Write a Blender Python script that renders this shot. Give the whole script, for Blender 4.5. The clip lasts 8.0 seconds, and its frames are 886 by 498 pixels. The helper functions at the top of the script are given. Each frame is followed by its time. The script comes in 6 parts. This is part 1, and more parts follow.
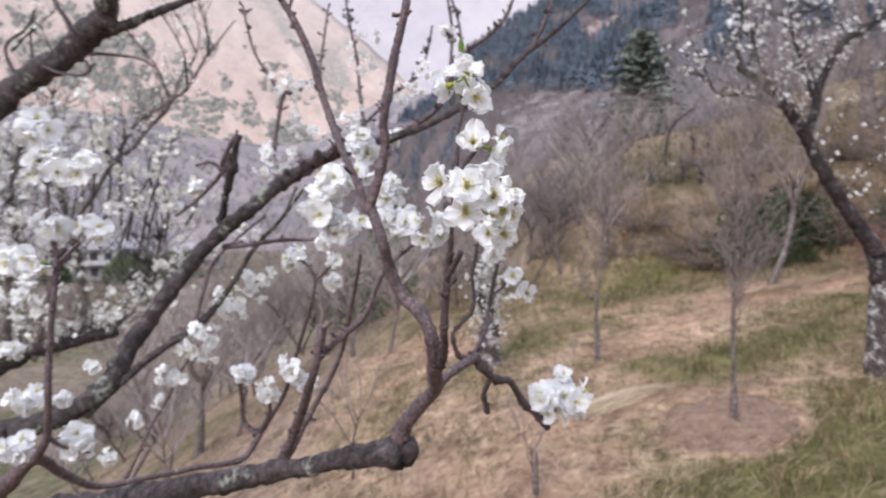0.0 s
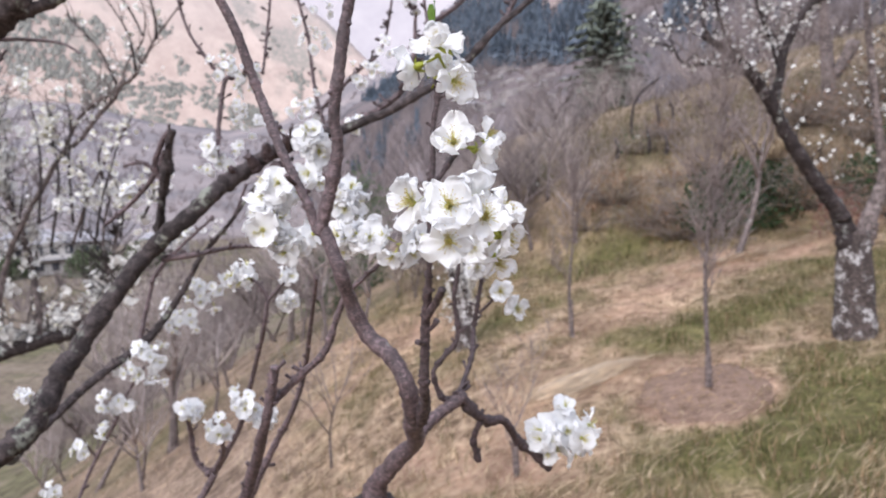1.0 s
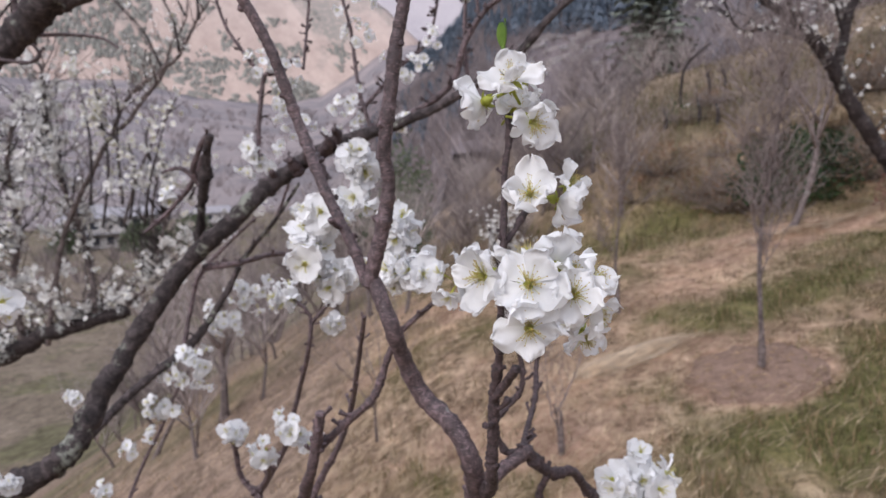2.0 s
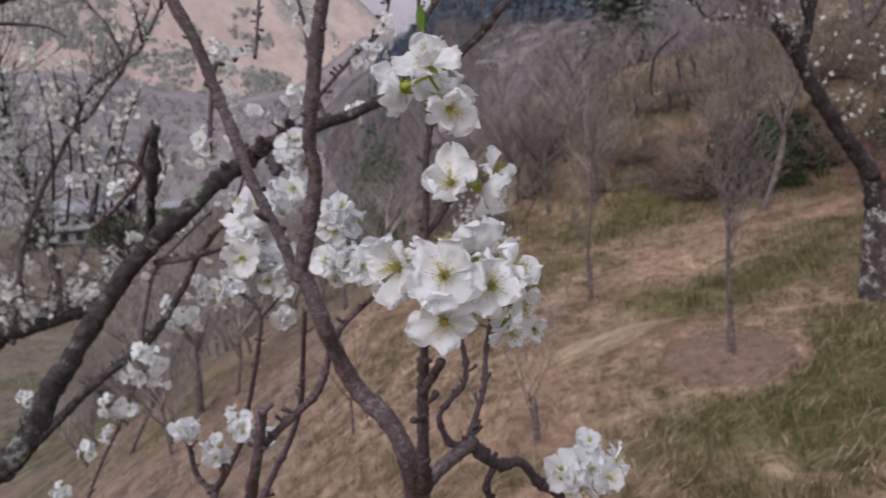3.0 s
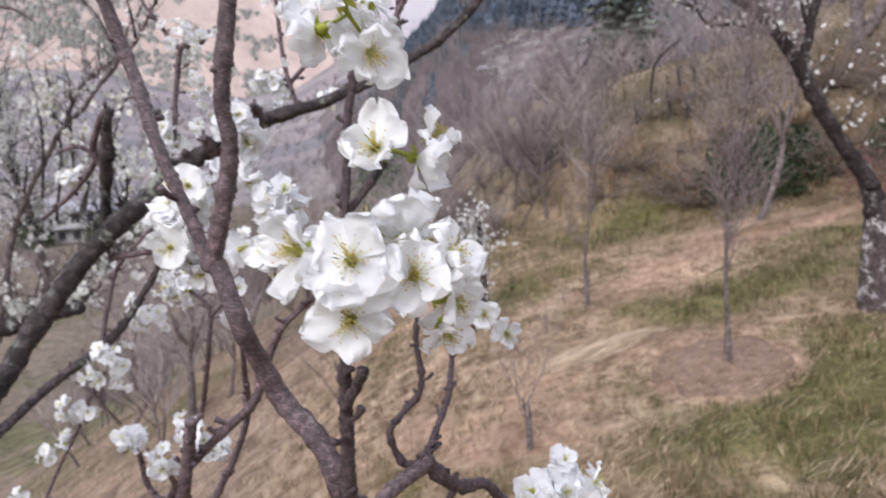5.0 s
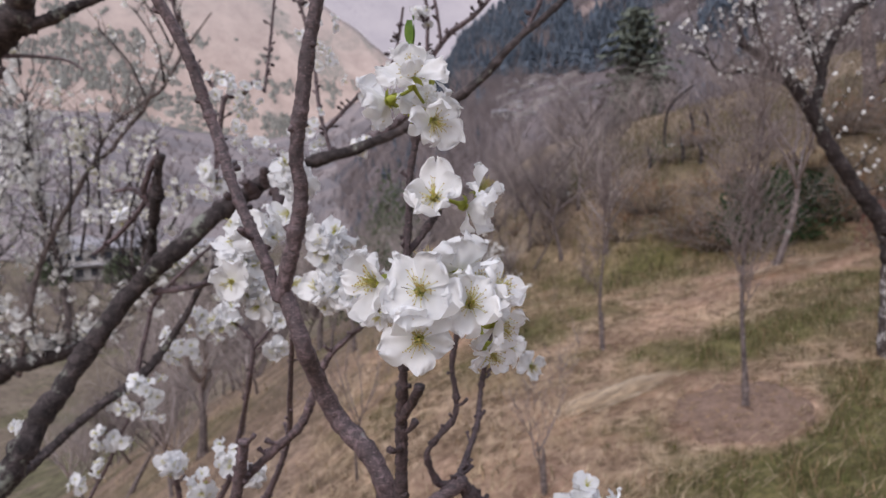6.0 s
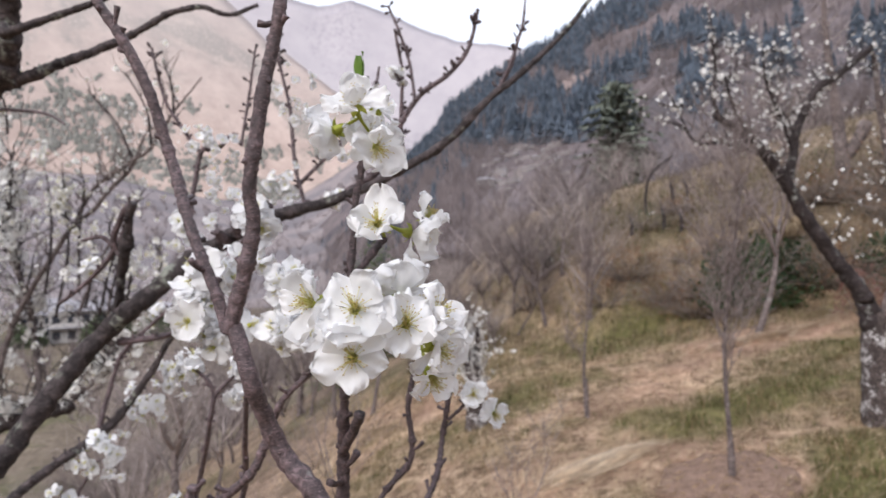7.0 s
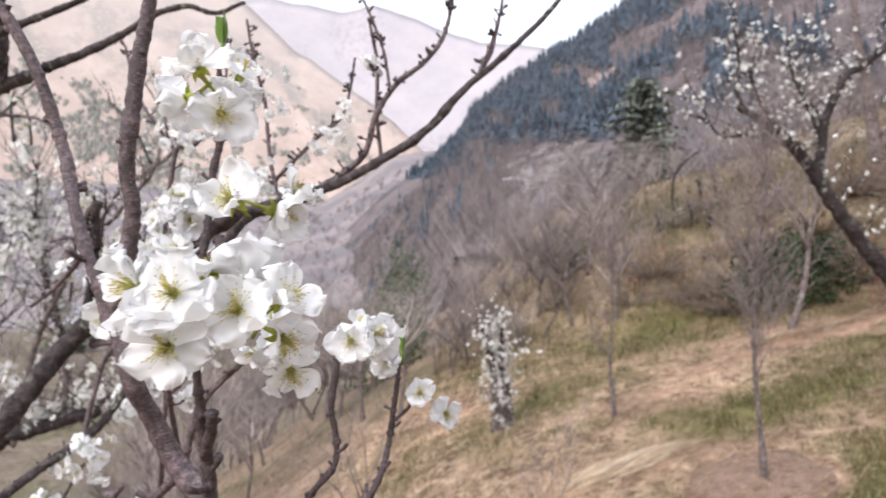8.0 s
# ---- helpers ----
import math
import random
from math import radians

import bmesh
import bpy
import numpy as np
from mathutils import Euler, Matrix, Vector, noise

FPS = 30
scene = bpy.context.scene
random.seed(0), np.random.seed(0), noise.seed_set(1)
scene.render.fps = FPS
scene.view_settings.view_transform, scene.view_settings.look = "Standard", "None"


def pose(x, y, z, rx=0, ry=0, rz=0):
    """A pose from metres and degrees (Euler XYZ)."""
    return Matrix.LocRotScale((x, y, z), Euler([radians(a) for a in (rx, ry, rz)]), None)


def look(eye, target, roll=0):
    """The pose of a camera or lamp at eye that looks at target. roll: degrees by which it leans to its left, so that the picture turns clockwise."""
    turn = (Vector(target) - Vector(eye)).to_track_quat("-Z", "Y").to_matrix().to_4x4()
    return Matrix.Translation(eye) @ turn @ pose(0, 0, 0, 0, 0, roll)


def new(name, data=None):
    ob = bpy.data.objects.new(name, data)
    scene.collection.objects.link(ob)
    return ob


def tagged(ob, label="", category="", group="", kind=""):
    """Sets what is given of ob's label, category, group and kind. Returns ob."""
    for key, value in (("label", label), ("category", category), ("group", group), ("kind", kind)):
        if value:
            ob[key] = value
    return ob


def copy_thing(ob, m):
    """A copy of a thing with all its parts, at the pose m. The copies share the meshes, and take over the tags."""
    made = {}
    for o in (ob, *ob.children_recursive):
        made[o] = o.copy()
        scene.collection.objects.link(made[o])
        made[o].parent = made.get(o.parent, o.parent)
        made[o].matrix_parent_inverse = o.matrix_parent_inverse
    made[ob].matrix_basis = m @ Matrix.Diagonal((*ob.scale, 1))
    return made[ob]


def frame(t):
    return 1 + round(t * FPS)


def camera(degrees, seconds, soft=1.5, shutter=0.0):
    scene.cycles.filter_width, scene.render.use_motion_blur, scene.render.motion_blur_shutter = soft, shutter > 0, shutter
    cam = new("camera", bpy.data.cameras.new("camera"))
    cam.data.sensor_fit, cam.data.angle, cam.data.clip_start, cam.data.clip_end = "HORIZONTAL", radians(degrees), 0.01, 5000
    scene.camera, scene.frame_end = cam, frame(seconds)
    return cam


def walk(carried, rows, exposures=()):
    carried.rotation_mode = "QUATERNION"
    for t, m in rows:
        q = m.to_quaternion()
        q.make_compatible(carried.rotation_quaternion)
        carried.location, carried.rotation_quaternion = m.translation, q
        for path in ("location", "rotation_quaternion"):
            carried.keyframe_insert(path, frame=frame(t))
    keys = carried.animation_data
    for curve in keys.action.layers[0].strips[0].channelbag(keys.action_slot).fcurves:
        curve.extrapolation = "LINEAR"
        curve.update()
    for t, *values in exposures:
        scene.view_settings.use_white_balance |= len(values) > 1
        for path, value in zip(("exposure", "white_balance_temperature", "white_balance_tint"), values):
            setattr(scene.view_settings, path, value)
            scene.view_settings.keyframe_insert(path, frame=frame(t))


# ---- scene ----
cam = camera(68.5, 8.0, shutter=0.3)
PATH = [
    (0, (0.0000, 0.0000, 1.5000), (-0.0383, 1.9942, 1.3527), -0.10),
    (0.5, (-0.0182, 0.0490, 1.5067), (0.1259, 2.0345, 1.3148), -3.28),
    (1, (-0.0034, 0.0932, 1.5178), (0.0486, 2.0809, 1.3031), -2.21),
    (1.5, (-0.0042, 0.1437, 1.5383), (-0.0766, 2.1171, 1.2215), -3.20),
    (1.7, (-0.0121, 0.1431, 1.5476), (-0.0996, 2.1196, 1.2546), -2.97),
    (2.8, (-0.0040, 0.1428, 1.5496), (-0.0266, 2.1174, 1.2328), -3.36),
    (3, (0.0070, 0.1495, 1.5469), (-0.0016, 2.1227, 1.2204), -3.55),
    (3.5, (0.0269, 0.1760, 1.5388), (0.0376, 2.1484, 1.2077), -3.34),
    (4, (0.0350, 0.2040, 1.5285), (0.0901, 2.1686, 1.1580), -2.32),
    (4.5, (0.0430, 0.2112, 1.5281), (0.1132, 2.1772, 1.1674), -2.64),
    (5, (0.0274, 0.1914, 1.5327), (0.0245, 2.1667, 1.2194), -2.63),
    (5.2, (0.0228, 0.1836, 1.5382), (-0.0021, 2.1634, 1.2558), -2.74),
    (6.3, (0.0162, 0.1547, 1.5328), (-0.0226, 2.1495, 1.3952), -1.91),
    (6.5, (0.0164, 0.1552, 1.5270), (-0.0034, 2.1530, 1.4350), -1.27),
    (7, (0.0300, 0.1555, 1.5227), (0.0430, 2.1554, 1.5347), -1.51),
    (7.5, (0.0450, 0.1644, 1.5157), (0.0706, 2.1642, 1.5291), -1.48),
    (8, (0.0788, 0.1807, 1.5137), (0.0086, 2.1794, 1.5337), -2.60),
]
cam.data.dof.use_dof, cam.data.dof.focus_distance, cam.data.dof.aperture_fstop = True, 0.18, 28.0
EXPOSURES = [(t, stops + 0.02, warm, tint) for t, stops, warm, tint in ((0, 1.42, 6220, 13), (0.5, 1.54, 6220, 13), (1.0, 1.53, 6220, 13), (1.5, 1.38, 6280, 12), (1.7, 1.27, 6300, 13), (2.8, 0.6, 6350, 16), (3.0, 0.62, 6350, 16), (3.5, 0.82, 6350, 15), (4, 1.04, 6320, 15), (4.5, 1.28, 6260, 14), (5.0, 1.35, 6260, 14), (6.3, 0.77, 6400, 16), (6.5, 0.82, 6400, 16), (7, 1.23, 6450, 12), (7.5, 1.47, 6480, 12), (8, 1.6, 6520, 11))]
walk(cam, [(t, look(eye, target, roll)) for t, eye, target, roll in PATH], EXPOSURES)
SKY, SUN, VEIL = 0.12, 1.2, (5.3, 5.4, 5.7)

# ---- light ----
SUN_TO = Vector((0.55, 0.75, -0.62)).normalized()  # the way the light travels: from behind the left shoulder
world = bpy.data.worlds.new("sky")
scene.world = world
world.use_nodes = True
wn = world.node_tree
sky = wn.nodes.new("ShaderNodeTexSky")
sky.sky_type = "NISHITA"
sky.sun_disc = False
sky.sun_elevation = math.asin(-SUN_TO.z)
sky.sun_rotation = math.atan2(-SUN_TO.x, -SUN_TO.y)
sky.air_density, sky.dust_density, sky.ozone_density, sky.altitude = 1.0, 4.0, 1.0, 1500
backg = wn.nodes["Background"]
backg.inputs["Strength"].default_value = SKY
veil = wn.nodes.new("ShaderNodeMix")   # thin even cloud before the blue
veil.data_type = "RGBA"
veil.inputs[0].default_value, veil.inputs[7].default_value = 0.7, (*VEIL, 1)
wn.links.new(sky.outputs[0], veil.inputs[6])
wn.links.new(veil.outputs[2], backg.inputs["Color"])
sun_data = bpy.data.lights.new("sun", "SUN")
sun_data.energy, sun_data.angle, sun_data.color = SUN, radians(35), (1.0, 0.97, 0.94)
sun = new("sun", sun_data)
sun.matrix_world = look((0, 0, 30), Vector((0, 0, 30)) + SUN_TO)


# ---- materials ----
def nodes_of(name):
    m = bpy.data.materials.new(name)
    m.use_nodes = True
    t = m.node_tree
    return m, t, t.nodes["Principled BSDF"]


def noise_node(t, scale, detail=5.0, rough=0.6, coord="Object", distort=0.0):
    tex, pos = t.nodes.new("ShaderNodeTexNoise"), t.nodes.new("ShaderNodeTexCoord")
    tex.inputs["Scale"].default_value, tex.inputs["Detail"].default_value = scale, detail
    tex.inputs["Roughness"].default_value, tex.inputs["Distortion"].default_value = rough, distort
    t.links.new(pos.outputs[coord], tex.inputs["Vector"])
    return tex.outputs["Fac"]


def ramp(t, fac, stops):
    r = t.nodes.new("ShaderNodeValToRGB")
    while len(r.color_ramp.elements) < len(stops):
        r.color_ramp.elements.new(0.5)
    for e, (p, c) in zip(r.color_ramp.elements, stops):
        e.position, e.color = p, (*c, 1)
    t.links.new(fac, r.inputs["Fac"])
    return r.outputs["Color"]


def blend(t, fac, a, b, kind="MIX"):
    m = t.nodes.new("ShaderNodeMix")
    m.data_type, m.blend_type = "RGBA", kind
    for socket, v in ((m.inputs[0], fac), (m.inputs[6], a), (m.inputs[7], b)):
        if isinstance(v, (int, float)):
            socket.default_value = v
        elif isinstance(v, tuple):
            socket.default_value = (*v, 1)
        else:
            t.links.new(v, socket)
    return m.outputs[2]


def bumped(t, p, fac, strength, distance):
    b = t.nodes.new("ShaderNodeBump")
    b.inputs["Strength"].default_value, b.inputs["Distance"].default_value = strength, distance
    t.links.new(fac, b.inputs["Height"])
    t.links.new(b.outputs[0], p.inputs["Normal"])


def random_of(t):
    return t.nodes.new("ShaderNodeObjectInfo").outputs["Random"]


def plain(name, a, b, scale, rough=0.85, bump=0.3, depth=0.002, fine=6.0, c=None):
    """Two tones at a coarse scale, grain at a fine one."""
    m, t, p = nodes_of(name)
    coarse = noise_node(t, scale)
    small = noise_node(t, scale * fine, 3.0)
    stops = [(0.3, a), (0.7, b)] if c is None else [(0.28, a), (0.5, b), (0.72, c)]
    col = ramp(t, coarse, stops)
    col = blend(t, 0.35, col, ramp(t, small, [(0.3, tuple(v * 0.6 for v in a)), (0.7, tuple(min(1, v * 1.35) for v in b))]))
    t.links.new(col, p.inputs["Base Color"])
    p.inputs["Roughness"].default_value = rough
    p.inputs["Specular IOR Level"].default_value = 0.25
    bumped(t, p, small, bump, depth)
    return m


def bark(name, dark, mid, lichen, amount, scale, gloss=0.8, relief=1.0, pores=0.0):
    """Ridged bark with pale lichen in patches; pores: pale lenticels that lie across the stem."""
    m, t, p = nodes_of(name)
    grain = noise_node(t, scale, 6.0, 0.7, distort=0.4)
    patch = noise_node(t, scale * 0.22, 4.0, 0.65)
    speck = noise_node(t, scale * 1.1, 2.0, 0.5)
    col = ramp(t, grain, [(0.34, dark), (0.52, mid), (0.70, tuple(v * 2.3 for v in mid))])
    col = blend(t, 0.55, col, ramp(t, noise_node(t, scale * 0.12, 4.0, 0.6), [(0.35, (0.45, 0.42, 0.42)), (0.65, (1.25, 1.2, 1.18))]), "MULTIPLY")
    if pores:
        tex, pos, wide = t.nodes.new("ShaderNodeTexNoise"), t.nodes.new("ShaderNodeTexCoord"), t.nodes.new("ShaderNodeMapping")
        tex.inputs["Scale"].default_value, tex.inputs["Detail"].default_value = pores, 2.0
        wide.inputs["Scale"].default_value = (1, 1, 3.2)
        t.links.new(pos.outputs["Object"], wide.inputs[0])
        t.links.new(wide.outputs[0], tex.inputs["Vector"])
        col = blend(t, ramp(t, tex.outputs["Fac"], [(0.60, (0, 0, 0)), (0.68, (0.75, 0.75, 0.75))]), col, tuple(v * 2.2 for v in mid))
        col = blend(t, ramp(t, tex.outputs["Fac"], [(0.33, (0.8, 0.8, 0.8)), (0.40, (0, 0, 0))]), col, dark)
    mask = ramp(t, patch, [(amount, (0, 0, 0)), (amount + 0.07, (1, 1, 1))])
    mask = blend(t, 1.0, mask, ramp(t, speck, [(0.42, (0, 0, 0)), (0.55, (1, 1, 1))]), "MULTIPLY")
    col = blend(t, mask, col, lichen)
    t.links.new(col, p.inputs["Base Color"])
    p.inputs["Roughness"].default_value = gloss
    p.inputs["Specular IOR Level"].default_value = 0.3 if gloss > 0.7 else 0.5
    bumped(t, p, grain, relief, 0.55 / scale)
    if pores:
        rings, below = t.nodes.new("ShaderNodeBump"), p.inputs["Normal"].links[0].from_socket
        rings.inputs["Strength"].default_value, rings.inputs["Distance"].default_value = 0.38, 0.0008
        t.links.new(tex.outputs["Fac"], rings.inputs["Height"])
        t.links.new(below, rings.inputs["Normal"])
        t.links.new(rings.outputs[0], p.inputs["Normal"])
    return m


def thin(name, col_a, col_b, through_share, scale, rough=0.55, vary=True):
    """A leaf or petal: light also comes through it."""
    m, t, p = nodes_of(name)
    col = ramp(t, noise_node(t, scale, 3.0), [(0.3, col_a), (0.7, col_b)])
    if vary:
        h = t.nodes.new("ShaderNodeHueSaturation")
        v = t.nodes.new("ShaderNodeMapRange")
        v.inputs["To Min"].default_value, v.inputs["To Max"].default_value = 0.86, 1.08
        t.links.new(random_of(t), v.inputs["Value"])
        t.links.new(v.outputs[0], h.inputs["Value"])
        t.links.new(col, h.inputs["Color"])
        col = h.outputs[0]
    t.links.new(col, p.inputs["Base Color"])
    p.inputs["Roughness"].default_value = rough
    p.inputs["Specular IOR Level"].default_value = 0.25
    tr, mix = t.nodes.new("ShaderNodeBsdfTranslucent"), t.nodes.new("ShaderNodeMixShader")
    t.links.new(col, tr.inputs["Color"])
    mix.inputs[0].default_value = through_share
    t.links.new(p.outputs[0], mix.inputs[1])
    t.links.new(tr.outputs[0], mix.inputs[2])
    t.links.new(mix.outputs[0], t.nodes["Material Output"].inputs["Surface"])
    bumped(t, p, noise_node(t, scale * 3, 2.0), 0.15, 0.0004)
    return m


BARK = bark("plum_bark", (0.036, 0.026, 0.029), (0.112, 0.079, 0.085), (0.33, 0.31, 0.30), 0.66, 300, 0.52, 0.8, 520)
BARK_OLD = bark("old_plum_bark", (0.029, 0.023, 0.026), (0.105, 0.086, 0.088), (0.42, 0.44, 0.42), 0.545, 240)
BARK_MAIN = bark("mossy_limb_bark", (0.020, 0.017, 0.018), (0.072, 0.059, 0.060), (0.27, 0.28, 0.24), 0.56, 110)
BARK_SPUR = bark("spur_bark", (0.022, 0.015, 0.017), (0.070, 0.048, 0.051), (0.24, 0.20, 0.18), 0.69, 500, 0.6, 1.0, 700)
BARK_FAR = bark("lichened_trunk_bark", (0.03, 0.024, 0.022), (0.085, 0.068, 0.064), (0.52, 0.50, 0.50), 0.52, 42)
BARK_LIMB = bark("dark_limb_bark", (0.016, 0.012, 0.013), (0.042, 0.033, 0.033), (0.34, 0.35, 0.33), 0.60, 45)
BARK_GREY = bark("grey_bark", (0.07, 0.056, 0.055), (0.17, 0.14, 0.134), (0.33, 0.32, 0.31), 0.6, 30)
TWIG_DARK = plain("dark_grey_twig", (0.10, 0.082, 0.082), (0.23, 0.19, 0.185), 3, 0.9)
TWIG_GREY = plain("grey_twig", (0.25, 0.213, 0.206), (0.45, 0.39, 0.37), 3, 0.9)
TWIG_YOUNG = plain("young_twig", (0.15, 0.122, 0.118), (0.29, 0.24, 0.228), 3, 0.9)
PETAL = thin("white_petal", (0.85, 0.855, 0.87), (0.91, 0.915, 0.925), 0.38, 160)
STAMEN = thin("yellow_green_filament", (0.66, 0.62, 0.22), (0.82, 0.78, 0.42), 0.35, 200)
ANTHER = plain("brown_anther", (0.30, 0.19, 0.07), (0.72, 0.56, 0.18), 900, 0.6)
CUP = thin("flower_cup", (0.42, 0.44, 0.06), (0.58, 0.56, 0.12), 0.3, 300)
CALYX = thin("green_calyx", (0.29, 0.33, 0.042), (0.43, 0.45, 0.085), 0.25, 200)
LEAF = thin("young_leaf", (0.10, 0.19, 0.035), (0.19, 0.29, 0.06), 0.3, 150, 0.4)
FAR_PETAL = thin("far_petal", (0.83, 0.82, 0.79), (0.90, 0.895, 0.87), 0.25, 30)


def each_differs(m, low, high):
    """Every loose piece of a mesh a little lighter or darker than the next."""
    t = m.node_tree
    p = t.nodes["Principled BSDF"]
    v = t.nodes.new("ShaderNodeMapRange")
    v.inputs["To Min"].default_value, v.inputs["To Max"].default_value = low, high
    t.links.new(t.nodes.new("ShaderNodeNewGeometry").outputs["Random Per Island"], v.inputs["Value"])
    h = t.nodes.new("ShaderNodeHueSaturation")
    t.links.new(v.outputs[0], h.inputs["Value"])
    old = p.inputs["Base Color"].links[0].from_socket
    t.links.new(old, h.inputs["Color"])
    for link in [l for l in t.links if l.from_socket == old and l.to_node != h]:
        t.links.new(h.outputs[0], link.to_socket)


each_differs(TWIG_DARK, 0.55, 1.4)
each_differs(TWIG_GREY, 0.55, 1.4)
each_differs(FAR_PETAL, 0.88, 1.04)
TERRACE = plain("grey_terrace_stone", (0.24, 0.22, 0.222), (0.40, 0.37, 0.36), 0.4, 0.95)
STONE = plain("pale_stone", (0.42, 0.40, 0.37), (0.62, 0.60, 0.56), 6, 0.9)
SHRUB = thin("evergreen_leaf", (0.05, 0.072, 0.035), (0.11, 0.135, 0.07), 0.15, 2, 0.45)
IVY = thin("ivy_leaf", (0.018, 0.035, 0.014), (0.05, 0.085, 0.03), 0.1, 2, 0.4)


# ---- mesh helpers ----
def mesh_of(name, verts, faces, mats, smooth_shade=True, slots=None):
    me = bpy.data.meshes.new(name)
    me.from_pydata([tuple(v) for v in verts], [], faces)
    for m in (mats if isinstance(mats, (list, tuple)) else [mats]):
        me.materials.append(m)
    if smooth_shade:
        me.polygons.foreach_set("use_smooth", [True] * len(me.polygons))
    if slots is not None:
        me.polygons.foreach_set("material_index", slots)
    me.update()
    return me


def part(name, me, parent=None, label="", m=None):
    """Links a mesh as one object, under a thing or a part."""
    ob = new(name, me)
    if parent is not None:
        ob.parent = parent
        if parent.name in FIXED:   # its parts are given in the place's own metres
            ob.matrix_parent_inverse = parent.matrix_basis.inverted()
    if m is not None:
        ob.matrix_basis = m
    return tagged(ob, label) if label else ob


FIXED = set()


def thing(name, label, category, at=(0, 0, 0), group="", kind="", fixed=False):
    ob = new(name)
    if fixed:
        FIXED.add(ob.name)
    ob.empty_display_size = 0.1
    ob.matrix_basis = Matrix.Translation(at)
    return tagged(ob, label, category, group, kind)


def spline(pts, step):
    """A smooth line through points (x, y, z, r), cut into pieces of about step."""
    p = np.array(pts, float)
    out = []
    for i in range(len(p) - 1):
        a, b, c, d = p[max(i - 1, 0)], p[i], p[i + 1], p[min(i + 2, len(p) - 1)]
        n = max(1, int(np.linalg.norm((c - b)[:3]) / step))
        for k in range(n):
            u = k / n
            q = 0.5 * (2 * b + (c - a) * u + (2 * a - 5 * b + 4 * c - d) * u * u + (3 * b - a - 3 * c + d) * u ** 3)
            q[3] = b[3] + (c[3] - b[3]) * u
            out.append(q)
    out.append(p[-1])
    return np.array(out)


def tube(line, sides, rough=0.0, seed=0, knots=0.0, verts=None, faces=None):
    """A closed tube along the line (x, y, z, r); rough: uneven bark, knots: swellings, as shares of the radius."""
    verts = [] if verts is None else verts
    faces = [] if faces is None else faces
    rng = random.Random(seed)
    base = len(verts)
    n = len(line)
    side = None
    swell = 0.0
    ring = 0.0
    for i in range(n):
        p = Vector(line[i][:3])
        way = (Vector(line[min(i + 1, n - 1)][:3]) - Vector(line[max(i - 1, 0)][:3]))
        way = way.normalized() if way.length > 1e-9 else Vector((0, 0, 1))
        if side is None:
            side = way.orthogonal().normalized()
        side = (side - way * side.dot(way)).normalized()
        over = way.cross(side)
        swell = swell * 0.5 + (knots * rng.random() if rng.random() < 0.16 else 0.0)
        ring = 0.45 * ring + (rng.uniform(-0.5, 0.5) * rough if rough and line[i][3] < 0.02 else 0.0)
        r = line[i][3] * (1 + swell + ring)
        for k in range(sides):
            a = 2 * math.pi * k / sides
            d = side * math.cos(a) + over * math.sin(a)
            q = r
            if rough:
                f = 0.7 / max(line[i][3], 1e-4)
                q *= 1 + rough * (noise.noise((p + d * r) * f) + 0.6 * noise.noise((p + d * r) * f * 2.7 + Vector((seed, 0, 0))))
            verts.append(p + d * q)
    for i in range(n - 1):
        for k in range(sides):
            k2 = (k + 1) % sides
            faces.append((base + i * sides + k, base + i * sides + k2, base + (i + 1) * sides + k2, base + (i + 1) * sides + k))
    faces.append(tuple(base + k for k in reversed(range(sides))))
    faces.append(tuple(base + (n - 1) * sides + k for k in range(sides)))
    return verts, faces


def facing(at, normal, roll=0.0, scale=1.0):
    """A pose whose z looks along normal."""
    q = Vector(normal).normalized().to_track_quat("Z", "Y").to_matrix().to_4x4()
    return Matrix.Translation(at) @ q @ Matrix.Rotation(roll, 4, "Z") @ Matrix.Scale(scale, 4)


# ---- the hillside ----
def smooth(a, b, v):
    v = min(1.0, max(0.0, (v - a) / (b - a)))
    return v * v * (3 - 2 * v)


def height(x, y):
    """The hillside: an orchard terrace falling to the left, a bank, an upper field, then the valley floor and the foot of the wooded hill."""
    z = -0.05 + 0.17 * (min(x, 6) - 2) + 0.06 * (min(max(y, 2), 11) - 4.6)
    left = math.log1p(math.exp(-(x + 0.1 + 0.02 * y) * 1.6)) / 1.6 if x > -25 else -x - 0.02 * y
    z -= 0.42 * left
    toe = 9.2 - 0.35 * (x - 3)
    keep = smooth(-0.2, 3.0, x)
    z += 1.35 * keep * smooth(toe - 0.5, toe + 1.7, y)
    up = max(0, y - toe - 1.5)
    z += smooth(-0.6 - 0.45 * up, 1.6 + 0.12 * up, x) * (0.13 * min(up, 9) - 0.10 * max(0, min(up, 60) - 9))
    z += (0.25 * max(0, min(x, 18) - 6) + 0.05 * max(0, min(x, 60) - 18)) * smooth(4, 9, x) * smooth(46, 20, y)
    z -= 0.08 * max(0, min(y, 120) - 14) * (1 - smooth(-2, 12, x))
    floor = -10.5 - 0.012 * max(0, y)
    if z < floor + 3:
        z = floor + 3 * math.exp((z - floor - 3) / 3)
    return z + 0.6 * smooth(3.4, 1.2, math.hypot(x, y))


def bumps(x, y):
    v = Vector((x, y, 0))
    fade = 1 / (1 + 0.01 * math.hypot(x, y))
    return fade * (0.05 * noise.noise(v * 0.9) + 0.028 * noise.noise(v * 3.1) + 0.012 * noise.noise(v * 9))


BASIN = (1.95, 4.55)


def on_ground(x, y):
    r = math.hypot(x - BASIN[0], (y - BASIN[1]) * 0.95)
    return height(x, y) + bumps(x, y) * smooth(0.3, 0.7, r)


